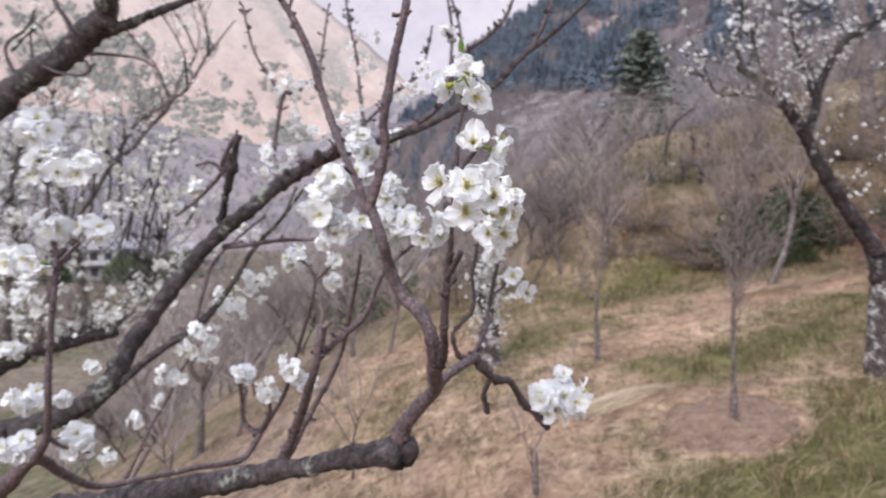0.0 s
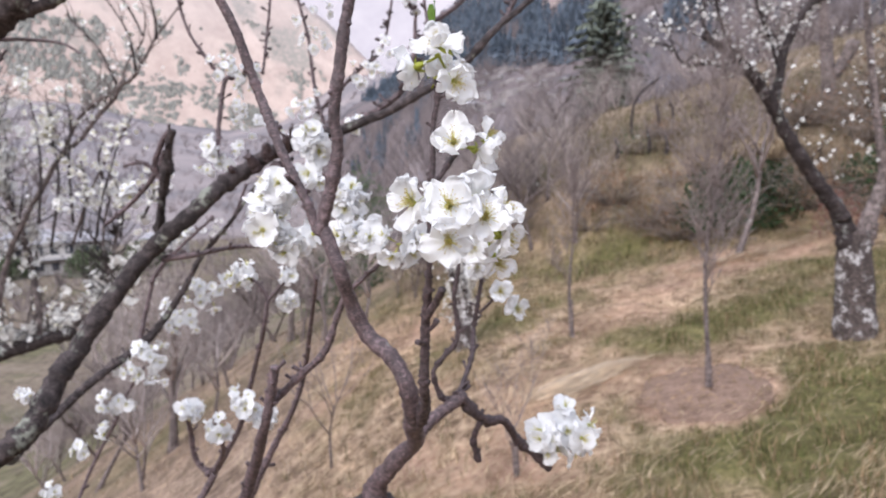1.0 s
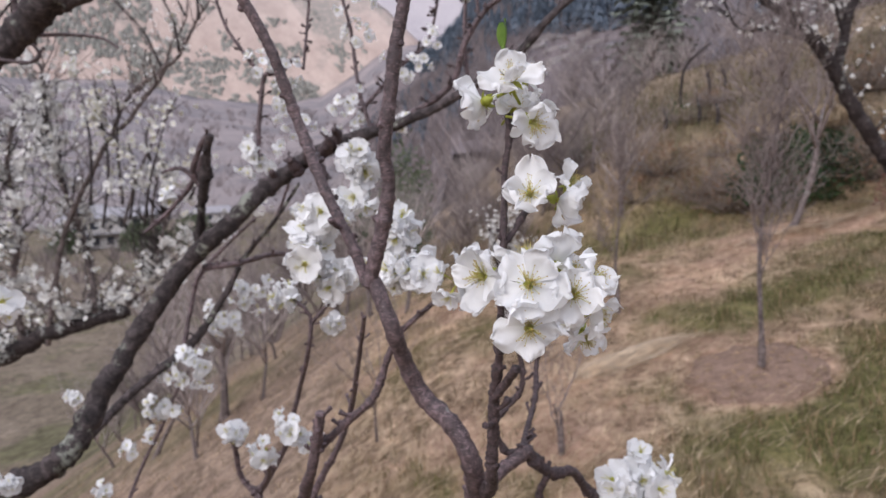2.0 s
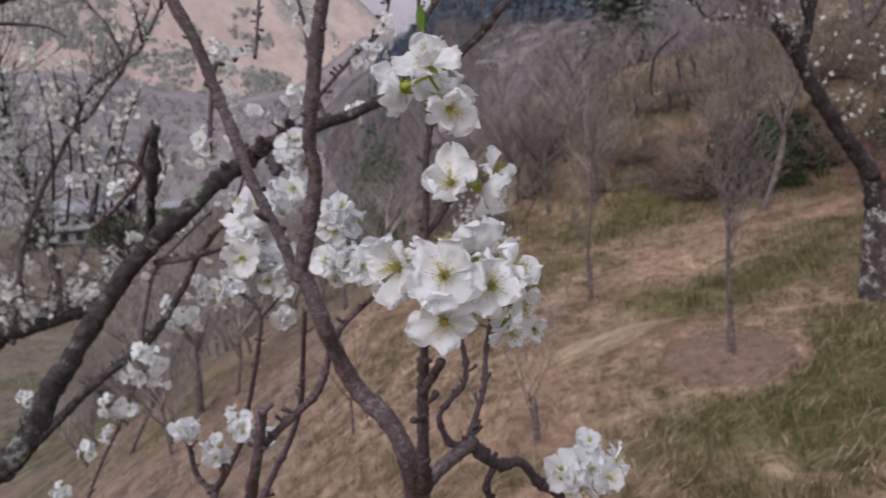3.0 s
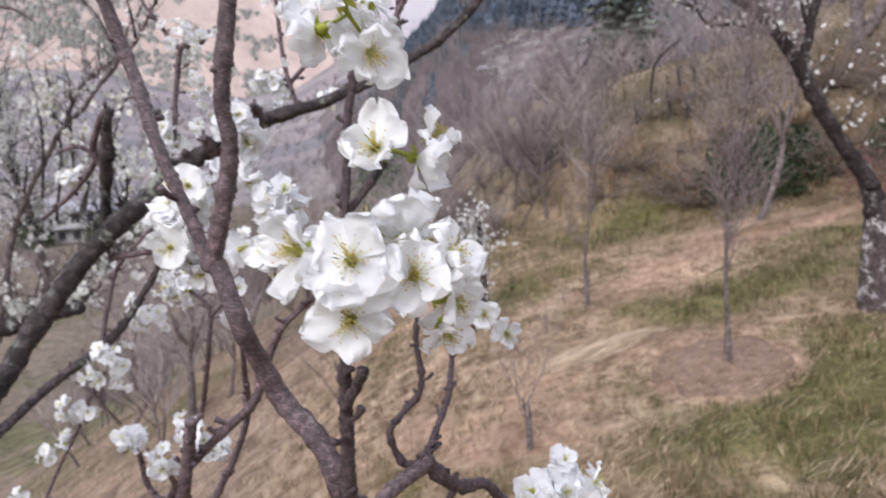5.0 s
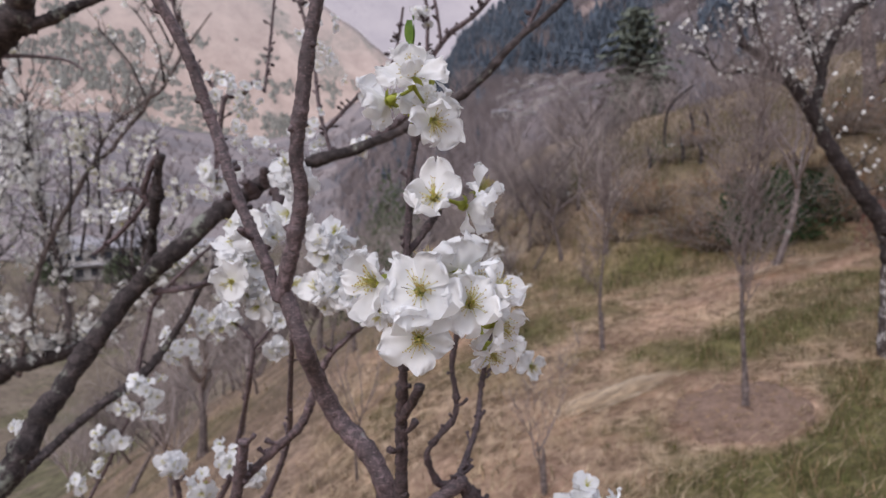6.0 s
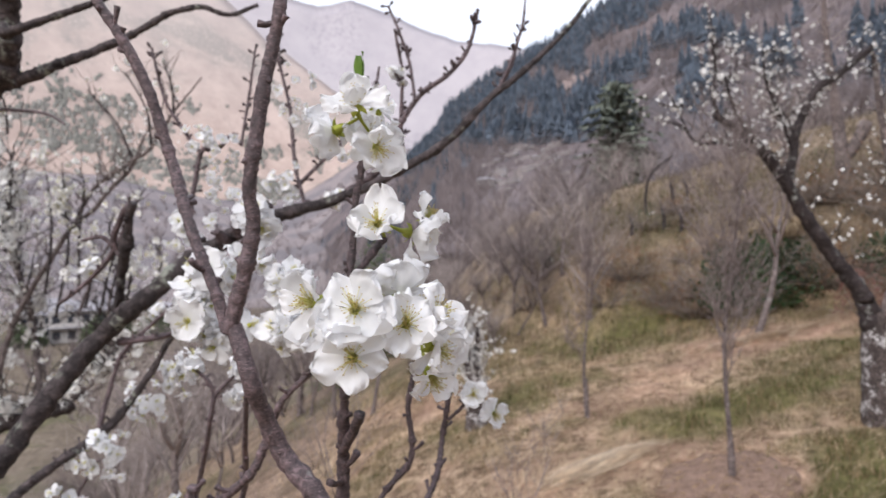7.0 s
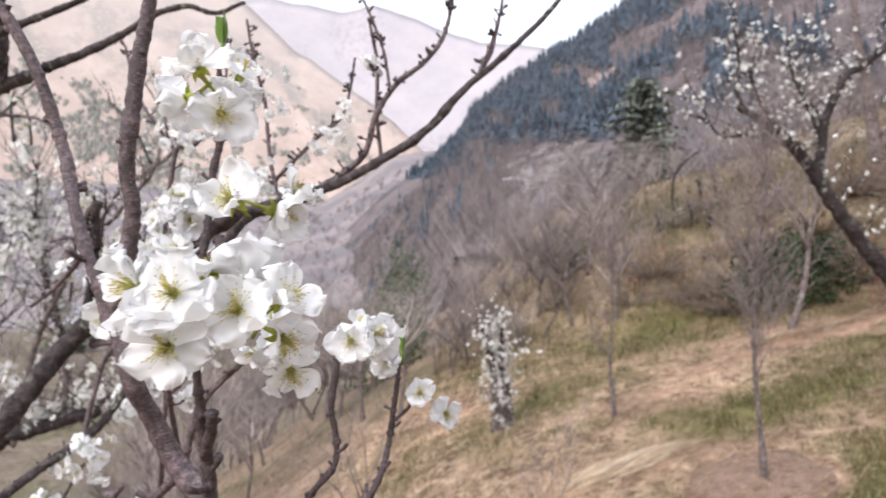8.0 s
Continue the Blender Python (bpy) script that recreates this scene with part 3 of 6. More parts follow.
def far_woods():
    rng = random.Random(5)
    verts, faces = [], []
    n = 0
    while n < 3400:
        a, r = -7 + 44 * rng.random(), 110 + 318 * rng.random() ** 0.8
        x, y, z = on_hill(a, r)
        rise = math.degrees(math.atan2(z, r))
        clump = noise.noise(Vector((a * 0.30, rise * 0.5, 3)))
        ridge = profile(a, HILL) - rise
        if 9.6 < rise < 14.6 + 1.5 * clump and a < 17 and clump > -0.22:      # the dark belt over the village
            pass
        elif ridge < 2.4 + 2 * clump and a < 24 and rise > 7:                 # along the ridge
            pass
        elif rise < 9.4 or clump < 0.22:
            continue
        if ((a - 12.2) / 2.0) ** 2 + ((rise - 13.8) / 0.9) ** 2 < 1:         # the bare field
            continue
        conifer(verts, faces, x, y, z - 0.5, 5 + 6 * rng.random(), rng, 5)
        n += 1
    for i in range(420):
        a, r = -11 + 14 * rng.random(), 95 + 260 * rng.random()
        x, y, z = on_hill(a, r)
        if noise.noise(Vector((a * 0.4, r * 0.02, 8))) > -0.05:
            conifer(verts, faces, x, y, z - 0.6, 3 + 4 * rng.random(), rng, 5)
    tagged(part("far_woods", mesh_of("far_woods", verts, faces, CONIFER, False)), "dark conifer wood on the far hillside, blued by painted haze", "woods", kind="stuff")
    verts, faces = [], []
    for i in range(10500):
        a, r = -46 + 88 * rng.random(), 26 + 230 * rng.random()
        if i >= 7500:
            a, r = 1 + 39 * rng.random(), 150 + 278 * rng.random()
            x, y, z = on_hill(a, r)
            if ((a - 12.2) / 2.0) ** 2 + ((math.degrees(math.atan2(z, r)) - 13.8) / 0.9) ** 2 < 1:
                continue
        elif i >= 6000:
            a, r = -13 + 17 * rng.random(), 75 + 230 * rng.random()
            x, y, z = on_hill(a, r)
        elif a < 0:
            if i % 2:
                continue
            r = 60 + 600 * rng.random() ** 1.3
            if r < 195:
                x, y = math.sin(radians(a)) * r, math.cos(radians(a)) * r
                z = height(x, y)
            else:
                x, y, z = on_slope(a, r, 190, 820, [(-180, -13), (180, -13)], SIDE, 0.012)
        elif r > 78:
            x, y, z = on_hill(a, r)
        else:
            x, y = math.sin(radians(a)) * r, math.cos(radians(a)) * r
            z = height(x, y)
        if 4.5 < a < 14 and r < 150 and i % 2:
            continue
        h = (2.5 + 3.5 * rng.random()) * (1.4 if r > 200 else 1.0)
        for k in range(11):
            b, lean = len(verts), 1.3 * h * (rng.random() - 0.5)
            w = (0.02 + 0.03 * rng.random()) * max(1.0, r / 150)
            t, s = rng.random() * 6.3, 0.4 * h * (rng.random() - 0.5)
            verts += [(x - w + s * 0.2, y, z - 0.3), (x + w + s * 0.2, y + w, z - 0.3), (x + lean + s, y + 0.3 * h * math.sin(t), z + h * (0.5 + 0.5 * rng.random()))]
            faces.append((b, b + 1, b + 2))
    tagged(part("far_scrub", mesh_of("far_scrub", verts, faces, SCRUB, False)), "grey bare scrub on the hillside", "scrub", kind="stuff")


far_woods()


def mountain_scrub(count, seed):
    """Dark evergreen scrub that fills the gullies of the sunlit mountainside, mostly in one slanting belt."""
    r = random.Random(seed)
    verts, faces, n = [], [], 0
    while n < count:
        a, d = r.uniform(-40, -8), r.uniform(1560, 2040)
        x, y, z = on_slope(a, d, 1550, 2100, [(-180, -40), (180, -40)], MOUNTAIN, 0.034)
        rise = math.degrees(math.atan2(z, d))
        clump = noise.fractal(Vector((a * 0.45, rise * 0.6, seed)), 1.0, 2.0, 4)
        belt = abs(rise - 9.6 + 0.39 * (a + 26.5) - 0.8 * clump)
        if not (belt < 1.5 and clump > -0.25 or belt < 3 and clump > 0.12 or rise < 15 and clump > 0.36):
            continue
        w, h, b = r.uniform(2.5, 7), r.uniform(3, 7), len(verts)
        verts.append((x, y, z + h))
        for k in range(7):
            q = 6.283 * k / 7
            verts.append((x + w * math.cos(q) * r.uniform(0.6, 1.2), y + w * math.sin(q) * r.uniform(0.6, 1.2), z + h * r.uniform(0.3, 0.8)))
        for k in range(7):
            q = 6.283 * k / 7
            verts.append((x + w * 0.9 * math.cos(q), y + w * 0.9 * math.sin(q), z - 8))
        for k in range(7):
            j = (k + 1) % 7
            faces += [(b, b + 1 + k, b + 1 + j), (b + 1 + k, b + 8 + k, b + 8 + j, b + 1 + j)]
        n += 1
    tagged(part("mountain_scrub", mesh_of("mountain_scrub", verts, faces, HAZY_SCRUB, False)), "hazy grey-green scrub in the gullies of the far mountain", "scrub", kind="stuff")


# Distance haze painted in: the scrub's dark green is greyed and lightened.
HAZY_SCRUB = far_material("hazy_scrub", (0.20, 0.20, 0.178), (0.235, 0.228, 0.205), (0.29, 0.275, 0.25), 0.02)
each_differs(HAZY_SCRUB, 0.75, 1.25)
mountain_scrub(2600, 61)


def hill_field(name, label, a0, a1, r0, r1, material, lift):
    """An uneven bare patch laid over the far hillside."""
    verts, faces = [], []
    n, rows = 22, 8
    for i in range(n + 1):
        for k in range(rows + 1):
            u, v = 2 * i / n - 1, 2 * k / rows - 1
            w = math.sqrt(max(0.02, 1 - u * u)) * (1 + 0.35 * noise.noise(Vector((u * 3, a0, 0))))
            x, y, z = on_hill((a0 + a1) / 2 + (a1 - a0) / 2 * u, (r0 + r1) / 2 + (r1 - r0) / 2 * v * w)
            verts.append((x, y, z + lift))
    for i in range(n):
        for k in range(rows):
            b = i * (rows + 1) + k
            faces.append((b, b + rows + 1, b + rows + 2, b + 1))
    tagged(part(name, mesh_of(name, verts, faces, material)), label, "field", kind="structure")


BARE_FIELD = plain("pinkish_bare_field", (0.26, 0.20, 0.185), (0.38, 0.295, 0.27), 0.12, 0.95)
hill_field("ground_field", "pale pinkish bare field among the conifers", 10.4, 13.8, 226, 250, BARE_FIELD, 1.3)


# ---- blossom ----
def petal_verts(length, width, rows, cols, cup, seed, claw=0.16):
    """A rounded petal that narrows to a claw, cupped and slightly crumpled."""
    verts, faces = [], []
    for i in range(rows + 1):
        u = i / rows
        u = 1 - (1 - u) ** 1.6
        wide = math.sqrt(max(0.0, 1 - ((u - 0.60) / 0.405) ** 2)) if u > 0.60 else claw + (1 - claw) * smooth(-0.12, 0.60, u)
        w = width * 0.5 * max(0.04, wide)
        for k in range(cols + 1):
            v = 2 * k / cols - 1
            x, y = w * v, length * (0.06 + 0.94 * u) - 0.10 * length * v * v * u * u
            wav = noise.noise(Vector((v * 1.2, u * 2.0, seed * 3.7))) * 0.24 * length * u
            edge = noise.noise(Vector((v * 2.6, u * 3.4, seed * 1.9))) * 0.42 * length * u * u * max(abs(v), 0.8 * u)
            z = cup * length * (u * u * 0.6 + 0.35 * v * v * u) + wav + edge - 0.25 * cup * length * u ** 4
            z += length * (0.035 * noise.noise(Vector((v * 7.0, u * 6.0, seed * 2.3))) * u - 0.05 * math.exp(-(v * 3.2) ** 2) * u * (1 - u) * 3)
            x *= 1 + 0.10 * noise.noise(Vector((u * 4, v, seed * 5.3)))
            y += (0.11 * noise.noise(Vector((v * 3.6, seed * 2.1, 0.3))) + 0.06 * noise.noise(Vector((v * 10.5, seed * 4.7, 0.9))) - 0.05 * math.exp(-(v * 6) ** 2) * (seed % 3 == 0)) * length * u * u
            verts.append(Vector((x, y, z)))
    for i in range(rows):
        for k in range(cols):
            a = i * (cols + 1) + k
            faces.append((a, a + 1, a + cols + 2, a + cols + 1))
    return verts, faces


PETALS = [mesh_of("petal", *petal_verts(0.0112, 0.0119 - 0.0006 * (i % 3), 12, 16, c, i), PETAL) for i, c in enumerate((0.30, 0.05, 0.45, 0.20, -0.15, 0.6, 0.35, -0.3))]


def stamen_mesh(seed, count=58):
    rng = random.Random(seed)
    verts, faces, slots = [], [], []
    for i in range(count):
        a, lean = rng.random() * 6.283, 0.06 + 0.74 * rng.random()
        l = 0.0040 + 0.0036 * rng.random()
        tip = Vector((math.cos(a) * l * lean, math.sin(a) * l * lean, l * math.sqrt(max(0.1, 1 - lean * lean))))
        mid = tip * 0.5 + Vector((0, 0, 0.0006))
        f0 = len(faces)
        root = Vector((math.cos(a) * 0.0007, math.sin(a) * 0.0007, 0.0004))
        tube([(*root, 0.00013), (*mid, 0.00010), (*tip, 0.00008)], 3, verts=verts, faces=faces)
        slots += [0] * (len(faces) - f0)
        b, s = len(verts), 0.00025
        verts += [tip + Vector(d) * s for d in ((1, 0, 0), (-1, 0, 0), (0, 1, 0), (0, -1, 0), (0, 0, 1.3), (0, 0, -1.3))]
        for q in ((0, 2, 4), (2, 1, 4), (1, 3, 4), (3, 0, 4), (2, 0, 5), (1, 2, 5), (3, 1, 5), (0, 3, 5)):
            faces.append(tuple(b + v for v in q))
            slots.append(1)
    # green cup in the middle
    f0 = len(faces)
    tube([(0, 0, -0.0004, 0.0010), (0, 0, 0.0006, 0.0012), (0, 0, 0.0009, 0.0006), (0, 0, 0.0056, 0.00022)], 8, verts=verts, faces=faces)
    slots += [2] * (len(faces) - f0)
    return mesh_of("stamen_tuft", verts, faces, [STAMEN, ANTHER, CUP], True, slots)


STAMENS = [stamen_mesh(i) for i in range(3)]


def calyx_mesh(bend):
    """Five sepals, the cup and the stalk behind the flower."""
    verts, faces = [], []
    tube([(bend * 0.6, 0, -0.012, 0.00055), (bend * 0.2, 0, -0.007, 0.0006), (0, 0, -0.0035, 0.0009), (0, 0, -0.0018, 0.0019), (0, 0, -0.0004, 0.0021)], 8, verts=verts, faces=faces)
    for k in range(5):
        a = 2 * math.pi * (k + 0.5) / 5
        d, s = Vector((math.cos(a), math.sin(a), 0)), Vector((-math.sin(a), math.cos(a), 0))
        b = len(verts)
        verts += [d * 0.0018 - s * 0.0013 + Vector((0, 0, -0.0006)), d * 0.0018 + s * 0.0013 + Vector((0, 0, -0.0006)), d * 0.0033 + s * 0.0009 + Vector((0, 0, -0.0014)), d * 0.0033 - s * 0.0009 + Vector((0, 0, -0.0014)), d * 0.0043 + Vector((0, 0, -0.0028))]
        faces += [(b, b + 1, b + 2, b + 3), (b + 3, b + 2, b + 4)]
    return mesh_of("flower", verts, faces, CALYX)


CALYXES = [calyx_mesh(b) for b in (0.0, 0.004, -0.005)]
rng = random.Random(21)


def flower(tree, at, normal, roll=0.0, size=1.0, open_by=0.0):
    """A near flower: calyx and stalk, five petals, stamens."""
    f = part("flower", rng.choice(CALYXES), tree, "", facing(at, normal, roll, size * 1.06))
    for k in range(5):
        tilt = radians(10 + open_by + rng.uniform(-26, 38))
        m = Matrix.Rotation(2 * math.pi * k / 5 + rng.uniform(-0.24, 0.24), 4, "Z") @ Matrix.Translation((0, 0.0007, 0.0001 * k)) @ Matrix.Rotation(tilt, 4, "X")
        part("petal", rng.choice(PETALS), f, "", m @ Matrix.Scale(rng.uniform(0.80, 1.14), 4))
    part("stamen_tuft", rng.choice(STAMENS), f)
    return f


def small_flower_mesh(seed, rows, material):
    r = random.Random(seed)
    verts, faces, slots = [], [], []
    for k in range(5):
        pv, pf = petal_verts(0.0114, 0.0124, rows, rows, r.uniform(-0.3, 0.55), seed * 7 + k, 0.5)
        m = Matrix.Rotation(2 * math.pi * k / 5 + r.uniform(-0.3, 0.3), 4, "Z") @ Matrix.Rotation(radians(r.uniform(-22, 42)), 4, "X") @ Matrix.Scale(r.uniform(0.74, 1.14), 4)
        b = len(verts)
        verts += [m @ (v + Vector((0, 0.0006, 0))) for v in pv]
        faces += [tuple(b + i for i in q) for q in pf]
        slots += [0] * len(pf)
    f0 = len(faces)
    tube([(0, 0, -0.009, 0.0005), (0, 0, -0.003, 0.0007), (0, 0, -0.0005, 0.0014), (0, 0, 0.0010, 0.0011)], 6, verts=verts, faces=faces)
    slots += [1] * (len(faces) - f0)
    for k in range(14):
        a, l = r.random() * 6.28, r.uniform(0.003, 0.006)
        e = r.uniform(0.2, 0.8)
        f0 = len(faces)
        tube([(0, 0, 0.0005, 0.00016), (math.cos(a) * l * e, math.sin(a) * l * e, l, 0.00022)], 3, verts=verts, faces=faces)
        slots += [2] * (len(faces) - f0)
    return mesh_of("flower", verts, faces, [material, CUP, STAMEN], True, slots)


SMALL = [small_flower_mesh(i, 6, PETAL) for i in range(10)]
TINY = [small_flower_mesh(40 + i, 3, FAR_PETAL) for i in range(4)]


def cluster(tree, x, y, z, count, spread, meshes=None, size=1.0):
    """A spray of flowers round a spur, facing outwards and a little down the valley light."""
    count = round(count * 2.0)
    size *= 0.82 if y > 0.58 else 1.0
    for i in range(count):
        d = Vector((rng.gauss(0, 1), rng.gauss(-0.6, 0.7), rng.gauss(0.15, 0.9)))
        d.normalize()
        off = Vector((d.x, d.y * 0.7, d.z)) * spread * rng.uniform(0.25, 1.25)
        part("flower", rng.choice(meshes or SMALL), tree, "", facing(Vector((x, y, z)) + off, d + Vector((0, -0.35, 0)), rng.random() * 6.28, size * rng.uniform(0.72, 1.18)))


def limb(tree, name, *pts, material=None, rough=0.17, knots=0.26, crook=0.30, slim=0.87):
    """A branch as a tube through points (x, y, z, radius)."""
    pts = [(*p[:3], p[3] * slim) for p in pts]
    thick = max(p[3] for p in pts)
    line = spline(pts, max(0.0011, thick * 0.24))
    for i, q in enumerate(line):   # slight crooks
        v = Vector(q[:3])
        w = noise.noise_vector(v * min(38.0, 0.5 / q[3])) * q[3] * crook
        q[0], q[1], q[2] = v.x + w.x, v.y + w.y, v.z + w.z
    sides = 18 if thick > 0.012 else 10
    rough, knots = (0.12, 0.22) if material is None and thick < 0.009 else (0.26, 0.42) if material == BARK_SPUR else (rough, knots)
    seed = int(abs(pts[0][0]) * 9000 + abs(pts[-1][2]) * 700)
    material = material or (BARK_OLD if thick > 0.009 else BARK)
    part(name, mesh_of(name, *tube(line, sides, rough, seed, knots), material), tree)
    if thick < 0.008 and pts[0][1] < 0.95:
        long = sum((Vector(a[:3]) - Vector(b[:3])).length for a, b in zip(pts, pts[1:]))
        spurs(tree, pts, int(long / 0.011), seed, material)
        if thick < 0.004 and pts[0][1] > 0.8 and pts[-1][2] > 1.62:
            buds(tree, pts, int(long / 0.009), seed)


def spurs(tree, pts, count, seed, material=None):
    """Short knobbly fruiting spurs along a branch."""
    r = random.Random(seed)
    verts, faces = [], []
    for i in range(count):
        k = r.randrange(len(pts) - 1)
        a, b = Vector(pts[k]), Vector(pts[k + 1])
        p = a.lerp(b, r.random())
        d = Vector((r.uniform(-1, 1), r.uniform(-1, 1), r.uniform(-0.3, 1))).normalized()
        l, w = p.w + r.choice((0.0012, 0.0018, 0.003, 0.006)) * r.uniform(0.7, 1.2), min(0.0013, p.w * 0.55)
        base = p.xyz
        line = [(*base, w), (*(base + d * l * 0.6), w * 0.85), (*(base + d * l + Vector((0, 0, l * 0.2))), w * 1.15)]
        tube(spline(line, l / 4), 6, 0.2, i, 0.3, verts, faces)
    if faces:
        tagged(part("fruiting_spur", mesh_of("fruiting_spur", verts, faces, material or BARK), tree), kind="stuff")


def buds(tree, pts, count, seed):
    """Unopened flower buds on short stalks along a young shoot."""
    r = random.Random(seed + 7)
    verts, faces = [], []
    for i in range(count):
        k = r.randrange(len(pts) - 1)
        p = Vector(pts[k][:3]).lerp(Vector(pts[k + 1][:3]), r.random())
        d = Vector((r.uniform(-1, 1), r.uniform(-1, 1), r.uniform(-0.1, 1))).normalized()
        l, w = r.uniform(0.005, 0.011), r.uniform(0.0013, 0.0021)
        line = [(*p, 0.0008), (*(p + d * l * 0.6), 0.0008), (*(p + d * (l * 0.6 + w)), w), (*(p + d * (l * 0.6 + 2.4 * w)), w * 0.9), (*(p + d * (l * 0.6 + 3.4 * w)), w * 0.2)]
        tube(line, 6, verts=verts, faces=faces)
    tagged(part("flower_bud", mesh_of("flower_bud", verts, faces, BARK_SPUR), tree), "small dark unopened buds", kind="stuff")


def trunk_line(tree, name, *pts, material=BARK_LIMB):
    return part(name, mesh_of(name, *tube(spline(pts, 0.05), 14, 0.13, 3, 0.15), material), tree)


# ---- the flowering tree by the camera ----
plum = thing("plum_tree", "flowering plum tree with dark knobbly branches and white blossom", "tree", (-1.0, 1.06, height(-1.0, 1.06)), fixed=True)
trunk_line(plum, "trunk", (-1.0, 1.06, height(-1.0, 1.06) - 0.06, 0.10), (-0.97, 1.04, -0.2, 0.078), (-0.94, 1.02, 0.4, 0.066), (-0.90, 1.0, 0.85, 0.056))
trunk_line(plum, "limb", (-0.92, 1.0, 0.70, 0.050), (-0.80, 0.86, 1.02, 0.038), (-0.62, 0.72, 1.22, 0.029), (-0.55, 0.70, 1.26, 0.025))
trunk_line(plum, "limb", (-0.92, 1.01, 0.62, 0.040), (-0.84, 0.92, 0.90, 0.030), (-0.72, 0.81, 1.055, 0.025), (-0.68, 0.78, 1.08, 0.023))
trunk_line(plum, "limb", (-0.93, 1.01, 0.55, 0.046), (-0.98, 0.90, 1.0, 0.040), (-0.92, 0.90, 1.40, 0.038), (-0.80, 0.925, 1.58, 0.035), (-0.76, 0.94, 1.60, 0.033))
limb(plum, "branch", (-0.057, 0.423, 1.492, 0.0039), (-0.050, 0.421, 1.515, 0.0038), (-0.045, 0.420, 1.536, 0.0034), (-0.045, 0.418, 1.552, 0.0034), (-0.040, 0.416, 1.583, 0.0033), (-0.034, 0.415, 1.607, 0.0031), (-0.030, 0.414, 1.625, 0.0030), (-0.030, 0.420, 1.647, 0.0031))
limb(plum, "branch", (-0.058, 0.423, 1.494, 0.0027), (-0.062, 0.426, 1.506, 0.0028), (-0.069, 0.430, 1.521, 0.0028), (-0.078, 0.438, 1.540, 0.0028), (-0.089, 0.449, 1.568, 0.0029), (-0.099, 0.448, 1.600, 0.0029), (-0.109, 0.446, 1.622, 0.0027), (-0.117, 0.445, 1.635, 0.0025), (-0.125, 0.444, 1.649, 0.0023))
limb(plum, "branch", (-0.055, 0.423, 1.495, 0.0041), (-0.047, 0.417, 1.475, 0.0040), (-0.043, 0.425, 1.455, 0.0044), (-0.036, 0.428, 1.438, 0.0047), (-0.023, 0.420, 1.427, 0.0048), (-0.016, 0.416, 1.412, 0.0049), (-0.014, 0.430, 1.389, 0.0057), (-0.015, 0.462, 1.364, 0.0054), (-0.025, 0.478, 1.348, 0.0064), (-0.038, 0.490, 1.330, 0.0073), (-0.047, 0.500, 1.305, 0.0100))
limb(plum, "limb", (-0.715, 0.800, 1.060, 0.0211), (-0.393, 0.660, 1.176, 0.0156), (-0.274, 0.600, 1.222, 0.0132), (-0.176, 0.550, 1.261, 0.0107), (-0.115, 0.520, 1.284, 0.0096), (-0.075, 0.505, 1.297, 0.0102), (-0.052, 0.500, 1.301, 0.0145), (-0.043, 0.500, 1.302, 0.0155), (-0.035, 0.500, 1.303, 0.0133), (-0.031, 0.500, 1.303, 0.0080), (-0.029, 0.500, 1.303, 0.0016), material=BARK_MAIN)
limb(plum, "branch", (-0.014, 0.445, 1.376, 0.0035), (-0.007, 0.405, 1.406, 0.0027), (-0.007, 0.390, 1.420, 0.0026), (-0.006, 0.386, 1.436, 0.0025), (-0.005, 0.383, 1.451, 0.0024), (-0.003, 0.374, 1.471, 0.0017), (-0.002, 0.370, 1.487, 0.0015), (-0.000, 0.372, 1.515, 0.0014), (0.001, 0.375, 1.526, 0.0014), (0.002, 0.378, 1.542, 0.0014), (0.004, 0.380, 1.552, 0.0013), (0.004, 0.383, 1.564, 0.0011), (0.003, 0.384, 1.567, 0.0011), (0.003, 0.385, 1.582, 0.0008), material=BARK_SPUR)
limb(plum, "twig", (-0.005, 0.380, 1.455, 0.0020), (-0.000, 0.374, 1.464, 0.0019), (0.003, 0.368, 1.471, 0.0020), material=BARK_SPUR)
limb(plum, "twig", (0.000, 0.373, 1.515, 0.0014), (0.0045, 0.376, 1.5195, 0.0014), (0.0095, 0.381, 1.5265, 0.0015), (0.0115, 0.383, 1.5285, 0.0010), material=BARK_SPUR)
limb(plum, "branch", (-0.016, 0.463, 1.363, 0.0046), (-0.003, 0.478, 1.372, 0.0041), (0.017, 0.486, 1.383, 0.0046))
limb(plum, "twig", (0.011, 0.486, 1.382, 0.0027), (0.003, 0.486, 1.383, 0.0023), (-0.002, 0.482, 1.399, 0.0018), (0.003, 0.484, 1.407, 0.0018), (0.012, 0.485, 1.417, 0.0018), (0.014, 0.485, 1.427, 0.0018), (0.012, 0.485, 1.445, 0.0018), (0.015, 0.485, 1.460, 0.0016), (0.016, 0.486, 1.468, 0.0014), material=BARK_SPUR)
limb(plum, "twig", (0.014, 0.487, 1.383, 0.0025), (0.017, 0.510, 1.382, 0.0020), (0.026, 0.540, 1.394, 0.0020), (0.029, 0.560, 1.407, 0.0020), (0.032, 0.560, 1.424, 0.0018), (0.035, 0.560, 1.440, 0.0016), (0.037, 0.560, 1.453, 0.0015), (0.039, 0.560, 1.462, 0.0011), material=BARK_SPUR)
limb(plum, "twig", (0.033, 0.560, 1.419, 0.0013), (0.041, 0.560, 1.426, 0.0013), (0.046, 0.558, 1.432, 0.0014), material=BARK_SPUR)
